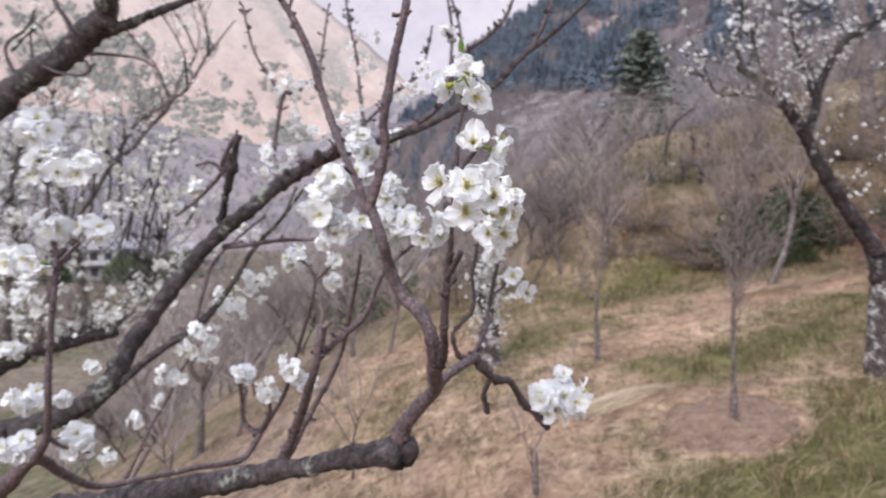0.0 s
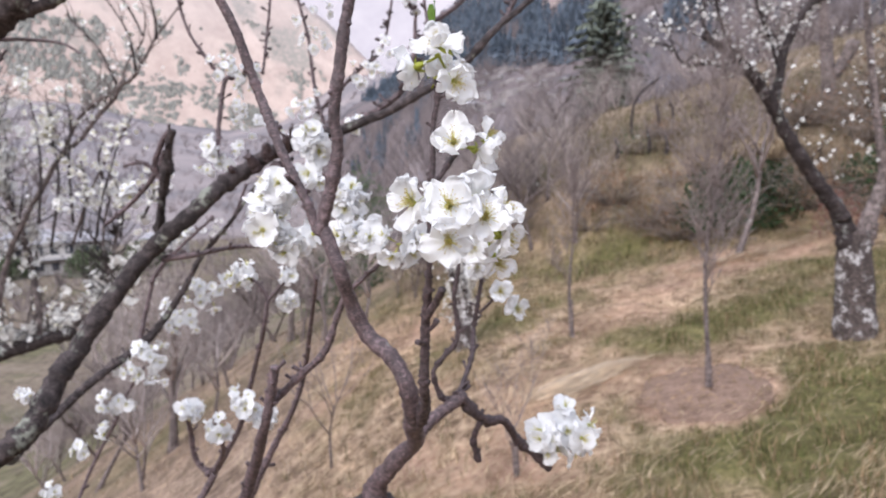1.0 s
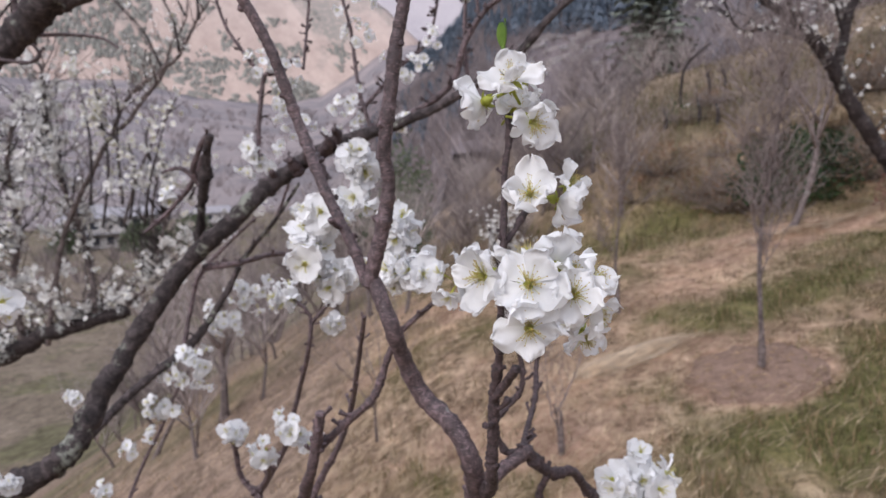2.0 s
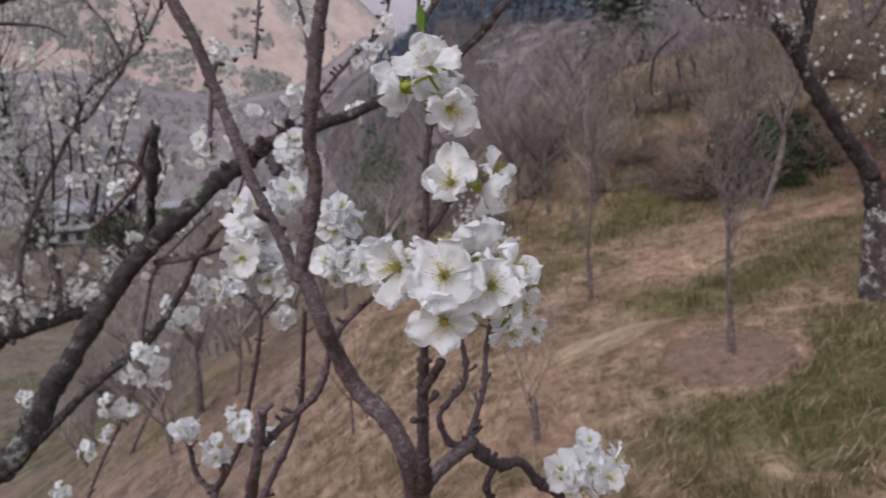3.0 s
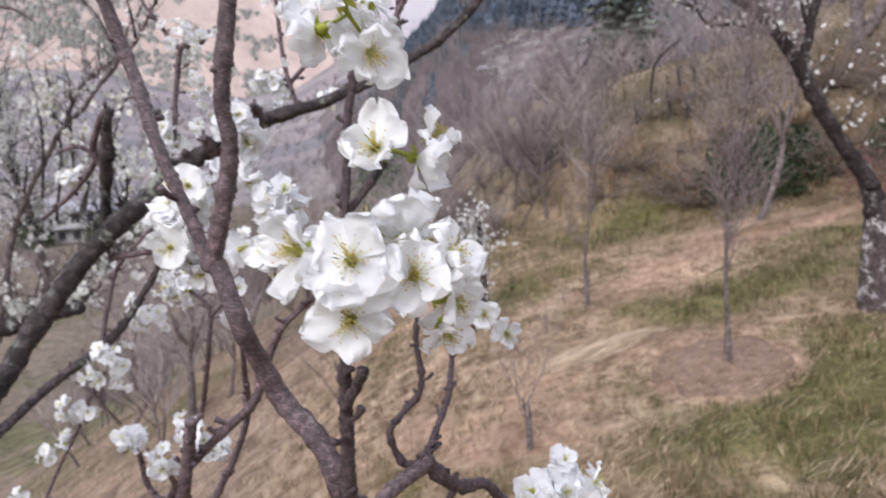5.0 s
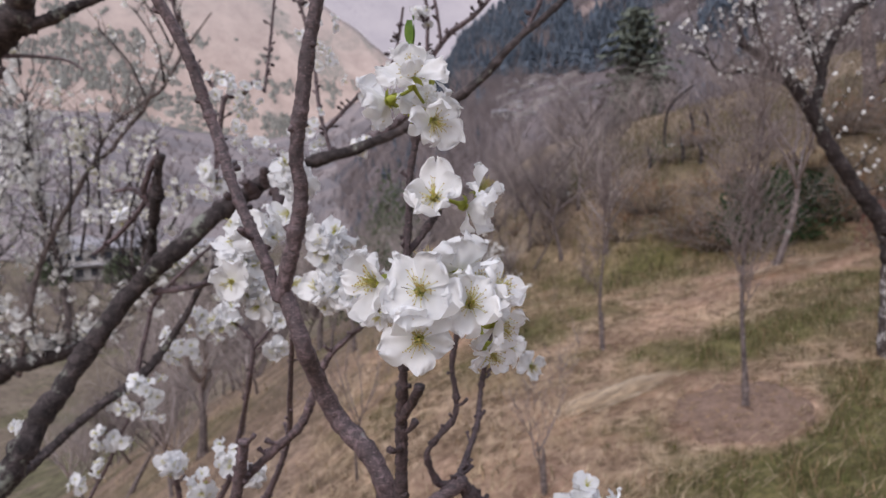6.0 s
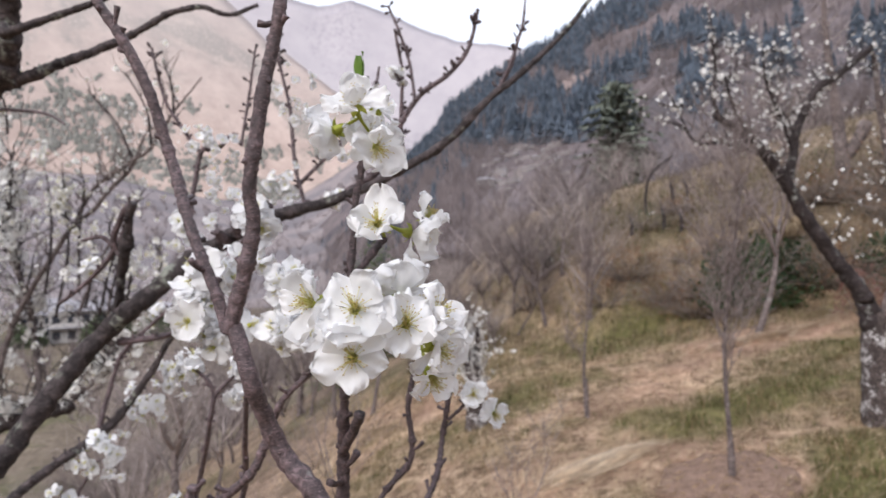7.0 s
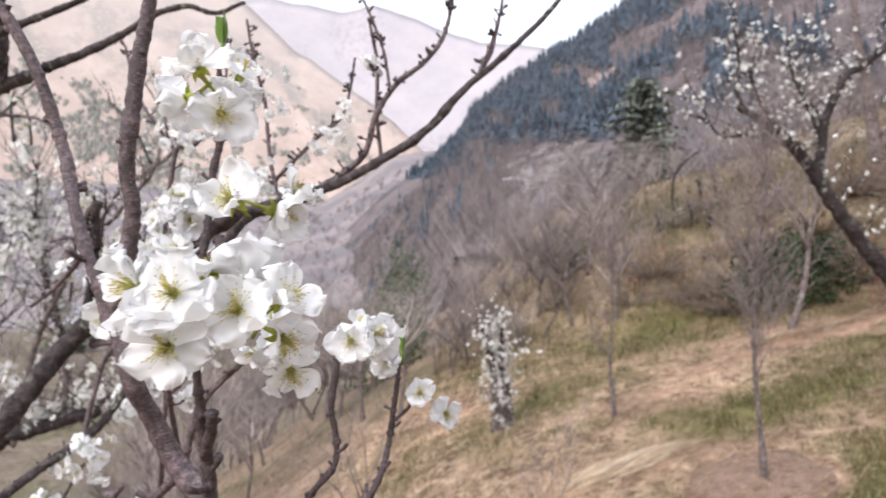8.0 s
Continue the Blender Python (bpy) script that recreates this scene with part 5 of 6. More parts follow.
limb(neighbour, "branch", (-2.342, 3.515, 0.614, 0.0188), (-2.190, 3.515, 1.151, 0.0174), (-2.060, 3.515, 1.405, 0.0160), (-1.970, 3.515, 1.537, 0.0160), (-1.855, 3.515, 1.704, 0.0147), (-1.744, 3.515, 1.789, 0.0134), (-1.663, 3.515, 1.885, 0.0134), (-1.568, 3.515, 1.975, 0.0134), (-1.520, 3.515, 2.047, 0.0134), (-1.454, 3.515, 2.088, 0.0121), (-1.394, 3.515, 2.169, 0.0097), (-1.330, 3.515, 2.272, 0.0084), (-1.264, 3.515, 2.349, 0.0060), (-1.170, 3.515, 2.460, 0.0036), material=BARK_GREY, slim=0.78)
limb(neighbour, "branch", (-1.839, 3.515, 1.713, 0.0110), (-1.802, 3.515, 1.795, 0.0110), (-1.737, 3.515, 1.901, 0.0110), (-1.645, 3.515, 1.976, 0.0109), (-1.530, 3.515, 2.032, 0.0097), material=BARK_GREY, slim=0.78)
limb(neighbour, "twig", (-1.520, 3.515, 2.047, 0.0073), (-1.470, 3.515, 2.169, 0.0061), (-1.391, 3.515, 2.267, 0.0060), (-1.366, 3.515, 2.390, 0.0048), (-1.387, 3.515, 2.493, 0.0036), (-1.420, 3.515, 2.602, 0.0024), material=BARK_GREY, slim=0.78)
limb(neighbour, "twig", (-1.330, 3.515, 2.269, 0.0048), (-1.315, 3.515, 2.384, 0.0048), (-1.333, 3.515, 2.478, 0.0036), (-1.282, 3.515, 2.581, 0.0024), material=BARK_GREY, slim=0.78)
limb(neighbour, "twig", (-1.535, 3.515, 2.059, 0.0049), (-1.604, 3.515, 2.185, 0.0048), (-1.644, 3.515, 2.259, 0.0036), (-1.708, 3.515, 2.345, 0.0036), (-1.766, 3.515, 2.411, 0.0024), material=BARK_GREY, slim=0.78)
limb(neighbour, "twig", (-1.939, 3.700, 1.230, 0.0104), (-1.813, 3.700, 1.522, 0.0091), (-1.675, 3.700, 1.746, 0.0064), (-1.556, 3.700, 1.921, 0.0051), material=BARK_GREY, slim=0.78)
limb(neighbour, "twig", (-1.765, 3.700, 1.034, 0.0104), (-1.766, 3.700, 1.295, 0.0091), (-1.698, 3.700, 1.554, 0.0065), (-1.708, 3.700, 1.746, 0.0051), material=BARK_GREY, slim=0.78)

# ---- the old tree beyond the grass ----
old_tree = thing("old_plum_tree", "old plum tree, lichened forked trunk, sparse white blossom", "tree", (3.33, 5.05, height(3.33, 5.05)), fixed=True)
limb(old_tree, "trunk", (3.398, 5.050, -0.154, 0.2089), (3.384, 5.050, 0.056, 0.1784), (3.360, 5.050, 0.228, 0.1519), (3.351, 5.050, 0.557, 0.1362), (3.342, 5.050, 0.835, 0.1209), (3.352, 5.050, 0.995, 0.0986), material=BARK_FAR, rough=0.07, knots=0.02, crook=0.06, slim=1.0)
limb(old_tree, "limb", (3.313, 5.050, 0.791, 0.0866), (3.257, 5.050, 1.024, 0.0656), (3.162, 5.050, 1.212, 0.0531), (2.985, 5.050, 1.447, 0.0487), (2.799, 5.030, 1.714, 0.0461), (2.639, 5.000, 1.977, 0.0435), (2.496, 4.980, 2.166, 0.0372), (2.270, 4.950, 2.370, 0.0290), (2.079, 4.930, 2.487, 0.0192), material=BARK_LIMB, rough=0.14, knots=0.12, slim=1.06)
limb(old_tree, "limb", (2.648, 5.000, 1.964, 0.0336), (2.696, 5.000, 2.169, 0.0296), (2.747, 5.020, 2.389, 0.0276), (2.909, 5.050, 2.668, 0.0277), (3.089, 5.050, 2.799, 0.0257), (3.390, 5.100, 3.017, 0.0200), material=BARK_LIMB, rough=0.14, knots=0.12, slim=1.06)
limb(old_tree, "limb", (3.400, 5.050, 0.877, 0.0769), (3.498, 5.080, 1.145, 0.0514), (3.589, 5.100, 1.415, 0.0367), (3.550, 5.100, 1.689, 0.0274), (3.507, 5.120, 2.053, 0.0236), (3.461, 5.150, 2.594, 0.0217), (3.424, 5.150, 2.989, 0.0162), material=BARK_GREY, knots=0.1, slim=1.06)
limb(old_tree, "branch", (3.560, 5.100, 1.233, 0.0331), (3.712, 5.150, 1.455, 0.0241), (3.796, 5.200, 1.914, 0.0186), (3.697, 5.200, 2.463, 0.0147), (3.649, 5.200, 2.909, 0.0109), material=BARK_GREY, knots=0.1, slim=0.98)
limb(old_tree, "branch", (2.608, 5.000, 2.013, 0.0237), (2.481, 4.950, 2.205, 0.0195), (2.327, 4.920, 2.353, 0.0154), (2.211, 4.900, 2.541, 0.0114), (2.152, 4.900, 2.790, 0.0076), material=BARK_LIMB, rough=0.14, knots=0.12, slim=0.98)
limb(old_tree, "branch", (2.442, 4.980, 2.190, 0.0137), (2.162, 4.950, 2.282, 0.0116), (1.977, 4.930, 2.274, 0.0096), (1.891, 4.930, 2.353, 0.0077), (1.799, 4.900, 2.557, 0.0057), material=BARK_LIMB, rough=0.14, knots=0.12, slim=0.98)
limb(old_tree, "branch", (2.122, 4.930, 2.460, 0.0173), (2.074, 4.930, 2.636, 0.0134), (2.104, 4.930, 2.800, 0.0114), (2.071, 4.900, 3.036, 0.0075), material=BARK_LIMB, rough=0.14, knots=0.12, slim=0.98)
limb(old_tree, "branch", (2.701, 5.000, 2.203, 0.0138), (2.604, 4.980, 2.459, 0.0117), (2.490, 4.950, 2.709, 0.0096), (2.463, 4.950, 2.958, 0.0077), material=BARK_LIMB, rough=0.14, knots=0.12, slim=0.98)


def blossom_mesh(name, places, size, seed):
    """Many small far flowers in one mesh: five petals each."""
    r = random.Random(seed)
    verts, faces = [], []
    for p in places:
        d = Vector((r.gauss(0, 1), r.gauss(-0.5, 1), r.gauss(0.1, 1))).normalized()
        m = facing(p, d, r.random() * 6, size * r.uniform(0.7, 1.2))
        for k in range(5):
            a = 2 * math.pi * k / 5
            b = len(verts)
            for q, w, z in ((0.12, 0, 0), (0.7, -0.5, 0.18), (1.0, 0, 0.3 * r.random()), (0.7, 0.5, 0.18)):
                verts.append(m @ Vector((math.cos(a) * q - math.sin(a) * w, math.sin(a) * q + math.cos(a) * w, z)))
            faces.append((b, b + 1, b + 2, b + 3))
    return mesh_of(name, verts, faces, FAR_PETAL, False)


def twigs_from(lines, count, length, radius, seed, up=0.6, spread=1.0):
    """Thin crooked twigs that leave the given lines; gives the mesh data and the places along them."""
    r = random.Random(seed)
    verts, faces, places = [], [], []
    for i in range(count):
        line = r.choice(lines)
        k = r.uniform(0.25, 1) * (len(line) - 1)
        a = line[min(int(k), len(line) - 2)]
        b = line[min(int(k) + 1, len(line) - 1)]
        p = Vector(a[:3]).lerp(Vector(b[:3]), k % 1)
        d = Vector((r.gauss(0, spread), r.gauss(0, spread), up + r.gauss(0, 0.5))).normalized()
        l = length * r.uniform(0.4, 1.2)
        pts = []
        for j in range(9):
            pts.append((*p, radius * (1 - 0.1 * j) * r.uniform(0.8, 1.25)))
            places.append(p.copy())
            d = (d + Vector((r.gauss(0, 0.26), r.gauss(0, 0.26), 0.06 + r.gauss(0, 0.12)))).normalized()
            p = p + d * l / 8
        tube(pts, 4, verts=verts, faces=faces)
    return verts, faces, places


def dress(tree, lines, count, length, radius, flowers, size, seed, material, up=0.6, jitter=0.012):
    verts, faces, places = twigs_from(lines, count, length, radius, seed, up)
    part("crown", mesh_of("crown", verts, faces, material), tree)
    if flowers:
        r = random.Random(seed + 1)
        spots = [p + Vector((r.gauss(0, jitter), r.gauss(0, jitter), r.gauss(0, jitter))) for p in r.choices(places, k=flowers)]
        tagged(part("blossom", blossom_mesh("blossom", spots, size, seed + 2), tree), "small white blossom", kind="stuff")
    return places


def lines_of(tree):
    """Rough centre lines of a tree's limbs, from their meshes."""
    out = []
    for ob in tree.children:
        if ob.name.split(".")[0] in ("limb", "branch"):
            v = ob.data.vertices
            n = 18 if (len(v) % 18 == 0 and len(v) % 10) else 10
            out.append([Vector(v[i].co) for i in range(0, len(v), n)])
    return out


dress(old_tree, [l for l in lines_of(old_tree) if l[-1].z > 1.6], 230, 0.42, 0.0045, 1150, 0.016, 31, BARK_LIMB, 0.7)
near_places = dress(neighbour, [l for l in lines_of(neighbour) if l[-1].z < 1.75 or l[-1].x < -2.2], 330, 0.5, 0.0036, 0, 0, 33, BARK_LIMB, 0.8)
high = [l for l in lines_of(neighbour) if l[-1].z > 1.85 and l[-1].x > -2.2]
dress(neighbour, high, 64, 0.34, 0.0034, 260, 0.0085, 35, BARK_GREY, 1.3, 0.006)
r5 = random.Random(6)
inside = [p for p in near_places if -4.2 < p.x and p.z < 2.3 and not (-2.08 < p.x < -1.60 and 1.08 < p.z < 1.44)]
spots = [p + Vector((r5.gauss(0, 0.02), r5.gauss(0, 0.02), r5.gauss(0, 0.02))) for p in r5.choices(inside, k=260)]
for p in r5.choices(inside, k=185):
    wide = r5.uniform(0.014, 0.028)
    spots += [p + Vector((r5.gauss(0, wide), r5.gauss(0, wide), r5.gauss(0, wide))) for i in range(r5.randrange(6, 17))]
tagged(part("blossom", blossom_mesh("blossom", spots, 0.0185, 77), neighbour), "small white blossom", kind="stuff")
for p in r5.choices([p for p in inside if -3.0 < p.x and p.z < 2.0], k=240):
    q = p + Vector((r5.gauss(0, 0.018), r5.gauss(0, 0.018), r5.gauss(0, 0.018)))
    part("flower", r5.choice(TINY), neighbour, "", facing(q, (r5.gauss(0, 1), r5.gauss(-0.8, 0.8), r5.gauss(0.2, 0.8)), r5.random() * 6, r5.uniform(1.3, 1.8)))


def shoots(tree, lines, seed):
    """Slender upright shoots; the last number of each line is how many flowers sit on it."""
    r = random.Random(seed)
    for *pts, flowers in lines:
        line = [(*p, 0.0075 - 0.005 * i / (len(pts) - 1)) for i, p in enumerate(pts)]
        part("twig", mesh_of("twig", *tube(spline(line, 0.03), 6, 0.2, seed, 0.2), BARK_LIMB), tree)
        verts, faces, places = twigs_from([[Vector(p) for p in pts]], 7, 0.16, 0.0024, r.randrange(999), 1.0, 0.8)
        part("crown", mesh_of("crown", verts, faces, BARK_LIMB), tree)
        spots = [r.choice(pts[1:]) for i in range(4)]
        for i in range(flowers):
            at = Vector(r.choice(spots)) if i % 3 else r.choice(places)
            at = at + Vector((r.gauss(0, 0.025), r.gauss(0, 0.025), r.gauss(0, 0.045)))
            part("flower", r.choice(TINY), tree, "", facing(at, (r.gauss(0, 1), r.gauss(-0.8, 0.8), r.gauss(0.2, 0.8)), r.random() * 6, r.uniform(1.3, 1.9)))


shoots(neighbour, (
    ((-1.91, 3.45, 1.25), (-1.84, 3.45, 1.58), (-1.85, 3.45, 1.82), (-1.86, 3.45, 2.03), 42),
    ((-1.96, 3.45, 1.37), (-1.92, 3.45, 1.67), (-1.93, 3.45, 1.89), (-1.96, 3.45, 2.07), 30),
    ((-1.79, 3.45, 1.37), (-1.78, 3.45, 1.67), (-1.75, 3.45, 1.88), (-1.77, 3.45, 2.0), 34),
    ((-1.69, 3.45, 1.25), (-1.64, 3.45, 1.46), (-1.58, 3.45, 1.62), (-1.52, 3.45, 1.77), (-1.45, 3.45, 1.88), 20),
    ((-1.76, 3.45, 1.29), (-1.71, 3.45, 1.52), (-1.72, 3.45, 1.67), 22),
    ((-1.56, 3.45, 1.28), (-1.53, 3.45, 1.45), (-1.57, 3.45, 1.6), 24),
    ((-1.62, 3.45, 1.58), (-1.63, 3.45, 1.7), (-1.59, 3.45, 1.78), 18),
    ((-1.44, 3.45, 1.37), (-1.37, 3.45, 1.51), (-1.39, 3.45, 1.6), 22),
    ((-1.51, 3.45, 2.05), (-1.58, 3.45, 2.22), (-1.72, 3.45, 2.39), 4),
    ((-1.36, 3.45, 2.28), (-1.41, 3.45, 2.4), (-1.48, 3.45, 2.51), 3),
    ((-1.29, 3.45, 2.26), (-1.3, 3.45, 2.4), (-1.34, 3.45, 2.53), 4),
    ((-1.41, 3.45, 2.11), (-1.43, 3.45, 2.29), (-1.54, 3.45, 2.49), 5),
    ((-1.78, 3.45, 1.7), (-1.88, 3.45, 1.79), (-1.84, 3.45, 1.92), 20),
    ((-2.22, 3.45, 2.2), (-2.23, 3.45, 2.38), (-2.18, 3.45, 2.55), 10),
    ((-2.13, 3.45, 2.18), (-2.14, 3.45, 2.32), (-2.18, 3.45, 2.44), 8),
    ((-2.34, 3.45, 2.29), (-2.21, 3.45, 2.41), (-2.1, 3.45, 2.49), 10),
), 17)

# ---- bare trees ----
def bare_tree(name, label, category, seed, h, trunk_r, limbs, vase, material, twig_material, lean=0.0, slim=0.6, reach=1.0, steep=0.8, forks=3):
    """A leafless tree: trunk, and limbs that fork twice into fine twigs. Stands at the origin."""
    r = random.Random(seed)
    ob = thing(name, label, category)
    tv, tf, bv, bf = [], [], [], []
    th = h * (0.42 if vase else 0.6 if reach == 1 else 0.9)
    pts, p, d = [], Vector((0, 0, -0.06)), Vector((lean, 0, 1)).normalized()
    for i in range(7):
        pts.append((*p, trunk_r * (1.25 if i == 0 else 1 - 0.09 * i)))
        d = (d + Vector((r.gauss(0, 0.07), r.gauss(0, 0.07), 0.03))).normalized()
        p = p + d * th / 6
    tube(spline(pts, th / 16), 9, 0.15, seed, 0.2, tv, tf)

    def grow(p, d, l, rad, level):
        n = 5 if level < 2 else 4
        line = []
        for j in range(n):
            line.append((*p, max(0.0013 if forks > 2 else 0.0019, rad * (1 - 0.72 * j / (n - 1)))))
            if j and level < forks:
                for _ in range(2 if level < 2 else 1):
                    if r.random() < (0.8 if level == 0 else 0.6):
                        s = Vector((r.gauss(0, 1), r.gauss(0, 1), 0.35 + r.gauss(0, 0.4))).normalized()
                        grow(p, (d * 0.9 + s * (0.8 * slim / 0.6 if vase else 0.95)).normalized(), l * r.uniform(0.42, 0.7), rad * (1 - 0.72 * j / (n - 1)) * 0.62, level + 1)
            d = (d + Vector((r.gauss(0, 0.16), r.gauss(0, 0.16), 0.12 if vase else 0.05))).normalized()
            p = p + d * l / (n - 1)
        tube(line, 5 if level == 0 else 3, verts=bv, faces=bf)

    for i in range(limbs):
        k = r.uniform(0.5 if reach == 1 else 0.34, 1.0) if i else 1.0
        j = min(5, int(k * 6))
        a, b = Vector(pts[j][:3]), Vector(pts[j + 1][:3])
        out = Vector((math.cos(i * 2.4 + r.random()), math.sin(i * 2.4 + r.random()), 0))
        grow(a.lerp(b, r.random()), (out * (slim if vase else 0.9) + Vector((0, 0, 1 if vase else steep))).normalized(), reach * h * r.uniform(0.34, 0.52), trunk_r * (0.5 if reach == 1 else 0.24), 0)
    part("trunk", mesh_of("trunk", tv, tf, material), ob)
    part("crown", mesh_of("crown", bv, bf, twig_material), ob)
    return ob


def stand(ob, x, y, turn=0.0, size=1.0):
    ob.matrix_basis = pose(x, y, on_ground(x, y), 0, 0, turn) @ Matrix.Scale(size, 4)


def plant(ob, x, y, turn, size):
    return copy_thing(ob, pose(x, y, on_ground(x, y), 0, 0, turn) @ Matrix.Scale(size, 4))


sapling = bare_tree("young_tree", "young bare fruit tree in a round soil basin", "tree", 4, 2.3, 0.017, 30, False, BARK_GREY, TWIG_YOUNG, 0.0, 0.5, 0.5, 2.4, 2)
stand(sapling, 1.96, 4.53)
sapling_b = bare_tree("young_tree", "slim young bare fruit tree standing in dry grass", "tree", 9, 1.7, 0.014, 18, False, BARK_GREY, TWIG_YOUNG, 0.0, 0.5, 0.5, 2.0, 2)
stand(sapling_b, 1.39, 6.31)
whip = bare_tree("young_tree", "thin bare whip of a young fruit tree", "tree", 12, 0.95, 0.012, 2, True, BARK_GREY, TWIG_YOUNG)
stand(whip, 0.52, 4.10)
whip_b = bare_tree("young_tree", "thin budding young tree on the straw slope", "tree", 15, 1.5, 0.014, 5, True, BARK_GREY, TWIG_YOUNG)
stand(whip_b, -0.87, 5.34)
leaner = bare_tree("leaning_tree", "slender grey tree leaning at the foot of the bank", "tree", 18, 3.6, 0.040, 5, True, BARK_GREY, TWIG_YOUNG, 0.42)
stand(leaner, 3.81, 7.94)

def rootstock(tree, tall, r):
    """The thicker foot of a grafted young tree."""
    line = spline([(0, 0, -0.05, r * 1.35), (0.003, 0, tall * 0.3, r), (0.001, 0.002, tall * 0.8, r * 0.9), (0.002, 0, tall, r * 0.5)], tall / 10)
    part("rootstock", mesh_of("rootstock", *tube(line, 9, 0.18, 5, 0.2), BARK_GREY), tree, "thicker grafted foot of the trunk")


rootstock(sapling, 0.30, 0.023)
rootstock(sapling_b, 0.36, 0.020)
rootstock(whip, 0.30, 0.014)


def straw_swathe(x, y, long, wide, turn, count, seed):
    """A pale bundle of mown stalks left lying along the slope."""
    r = random.Random(seed)
    verts, faces = [], []
    for i in range(count):
        u, v, a = r.gauss(0, 0.34) * long, r.gauss(0, 0.4) * wide, turn + r.gauss(0, 0.16)
        px, py = x + u * math.cos(turn) - v * math.sin(turn), y + u * math.sin(turn) + v * math.cos(turn)
        l, w, b = r.uniform(0.10, 0.30), r.uniform(0.0018, 0.0036), len(verts)
        lift = 0.010 + 0.022 * r.random() * math.exp(-(v / wide) ** 2)
        for k in range(4):
            qx, qy = px + l * (k / 3 - 0.5) * math.cos(a), py + l * (k / 3 - 0.5) * math.sin(a)
            z = on_ground(qx, qy) + lift + 0.012 * math.sin(math.pi * k / 3)
            verts += [(qx - w * math.sin(a), qy + w * math.cos(a), z), (qx + w * math.sin(a), qy - w * math.cos(a), z + 0.001)]
        faces += [(b + 2 * k, b + 2 * k + 1, b + 2 * k + 3, b + 2 * k + 2) for k in range(3)]
    tagged(part("straw", mesh_of("straw", verts, faces, STRAW_C, False)), "pale swathe of mown straw lying down the slope", "straw", kind="stuff")


straw_swathe(1.28, 5.24, 0.55, 0.13, 0.30, 1500, 91)
straw_swathe(3.9, 7.75, 1.5, 0.22, 0.10, 700, 92)


def straw_tuft(x, y, tall, wide, count, seed):
    """A clump of long dead grass that stands up and droops all round."""
    r = random.Random(seed)
    verts, faces = [], []
    for i in range(count):
        a, q = r.random() * 6.283, wide * 0.3 * math.sqrt(r.random())
        p = Vector((x + q * math.cos(a), y + q * math.sin(a), on_ground(x, y) - 0.02))
        d, h, w, b = Vector((math.cos(a) * 0.35, math.sin(a) * 0.35, 1)), tall * r.uniform(0.6, 1.15), 0.006, len(verts)
        for k in range(7):
            side = Vector((-math.sin(a), math.cos(a), 0)) * w * (1 - k / 7)
            verts += [p - side, p + side]
            p = p + d.normalized() * h / 5
            d = d + Vector((math.cos(a) * 0.30, math.sin(a) * 0.30, -0.42))
        faces += [(b + 2 * k, b + 2 * k + 1, b + 2 * k + 3, b + 2 * k + 2) for k in range(6)]
    me = mesh_of("grass_tuft", verts, faces, STRAW_A, False)
    tagged(part("grass_tuft", me), "clump of long pale dead grass on the bank", "grass", kind="stuff")


straw_tuft(5.0, 9.35, 0.75, 0.8, 420, 5)
straw_tuft(5.9, 8.6, 0.5, 0.6, 260, 6)
straw_tuft(4.3, 9.6, 0.4, 0.5, 200, 7)


def crooked_tree(label, x, y, pts, r, seed):
    """A small bare fruit tree in the upper field; pts: its line from the foot, in metres, and the share of the girth."""
    z = on_ground(x, y)
    ob = thing("fruit_tree", label, "tree", (x, y, z), "young trees in the upper field", fixed=True)
    line = [(x + a, y + b, z + c, r * g) for a, b, c, g in pts]
    part("trunk", mesh_of("trunk", *tube(spline(line, 0.05), 8, 0.15, seed, 0.2), BARK_LIMB), ob)
    verts, faces, places = twigs_from([[Vector(p[:3]) for p in line[1:]]], 16, line[-1][2] - z, r * 0.22, seed, 0.9, 0.7)
    part("crown", mesh_of("crown", verts, faces, TWIG_DARK), ob)


crooked_tree("dark crooked young tree bending over in the field", 3.66, 11.5, ((0, 0, -0.05, 1.2), (0.01, 0, 0.32, 1), (0.06, 0, 0.60, 0.9), (0.22, 0, 0.82, 0.8), (0.50, 0, 1.02, 0.6)), 0.024, 41)
for i, (x, y, h) in enumerate(((3.10, 10.5, 0.28), (3.56, 10.35, 0.33), (3.78, 10.2, 0.30), (4.05, 11.3, 0.45), (4.5, 11.8, 0.4))):
    crooked_tree("short dark young tree standing in the upper field", x, y, ((0, 0, -0.05, 1.2), (0.02, 0, h * 0.5, 1), (-0.02, 0, h, 0.6)), 0.028, 42 + i)


def cut_tree(x, y):
    """An old grey tree on the bank with one limb sawn off short."""
    z = on_ground(x, y)
    ob = thing("old_tree", "old grey tree on the bank with a sawn limb", "tree", (x, y, z), fixed=True)
    trunk_line(ob, "trunk", (x, y, z - 0.1, 0.12), (x - 0.03, y, z + 0.4, 0.10), (x - 0.10, y, z + 1.1, 0.075), (x - 0.20, y, z + 2.0, 0.05), (x - 0.26, y, z + 3.0, 0.03), material=BARK_GREY)
    trunk_line(ob, "limb", (x - 0.02, y, z + 0.32, 0.08), (x + 0.14, y - 0.05, z + 0.55, 0.085), (x + 0.28, y - 0.08, z + 0.82, 0.095), (x + 0.31, y - 0.08, z + 0.90, 0.09), material=BARK_GREY)
    dress(ob, [[Vector((x - 0.10, y, z + 1.1)), Vector((x - 0.20, y, z + 2.0)), Vector((x - 0.26, y, z + 3.0))]], 46, 0.6, 0.006, 0, 0, 58, TWIG_GREY, 0.9)


cut_tree(6.35, 10.2)

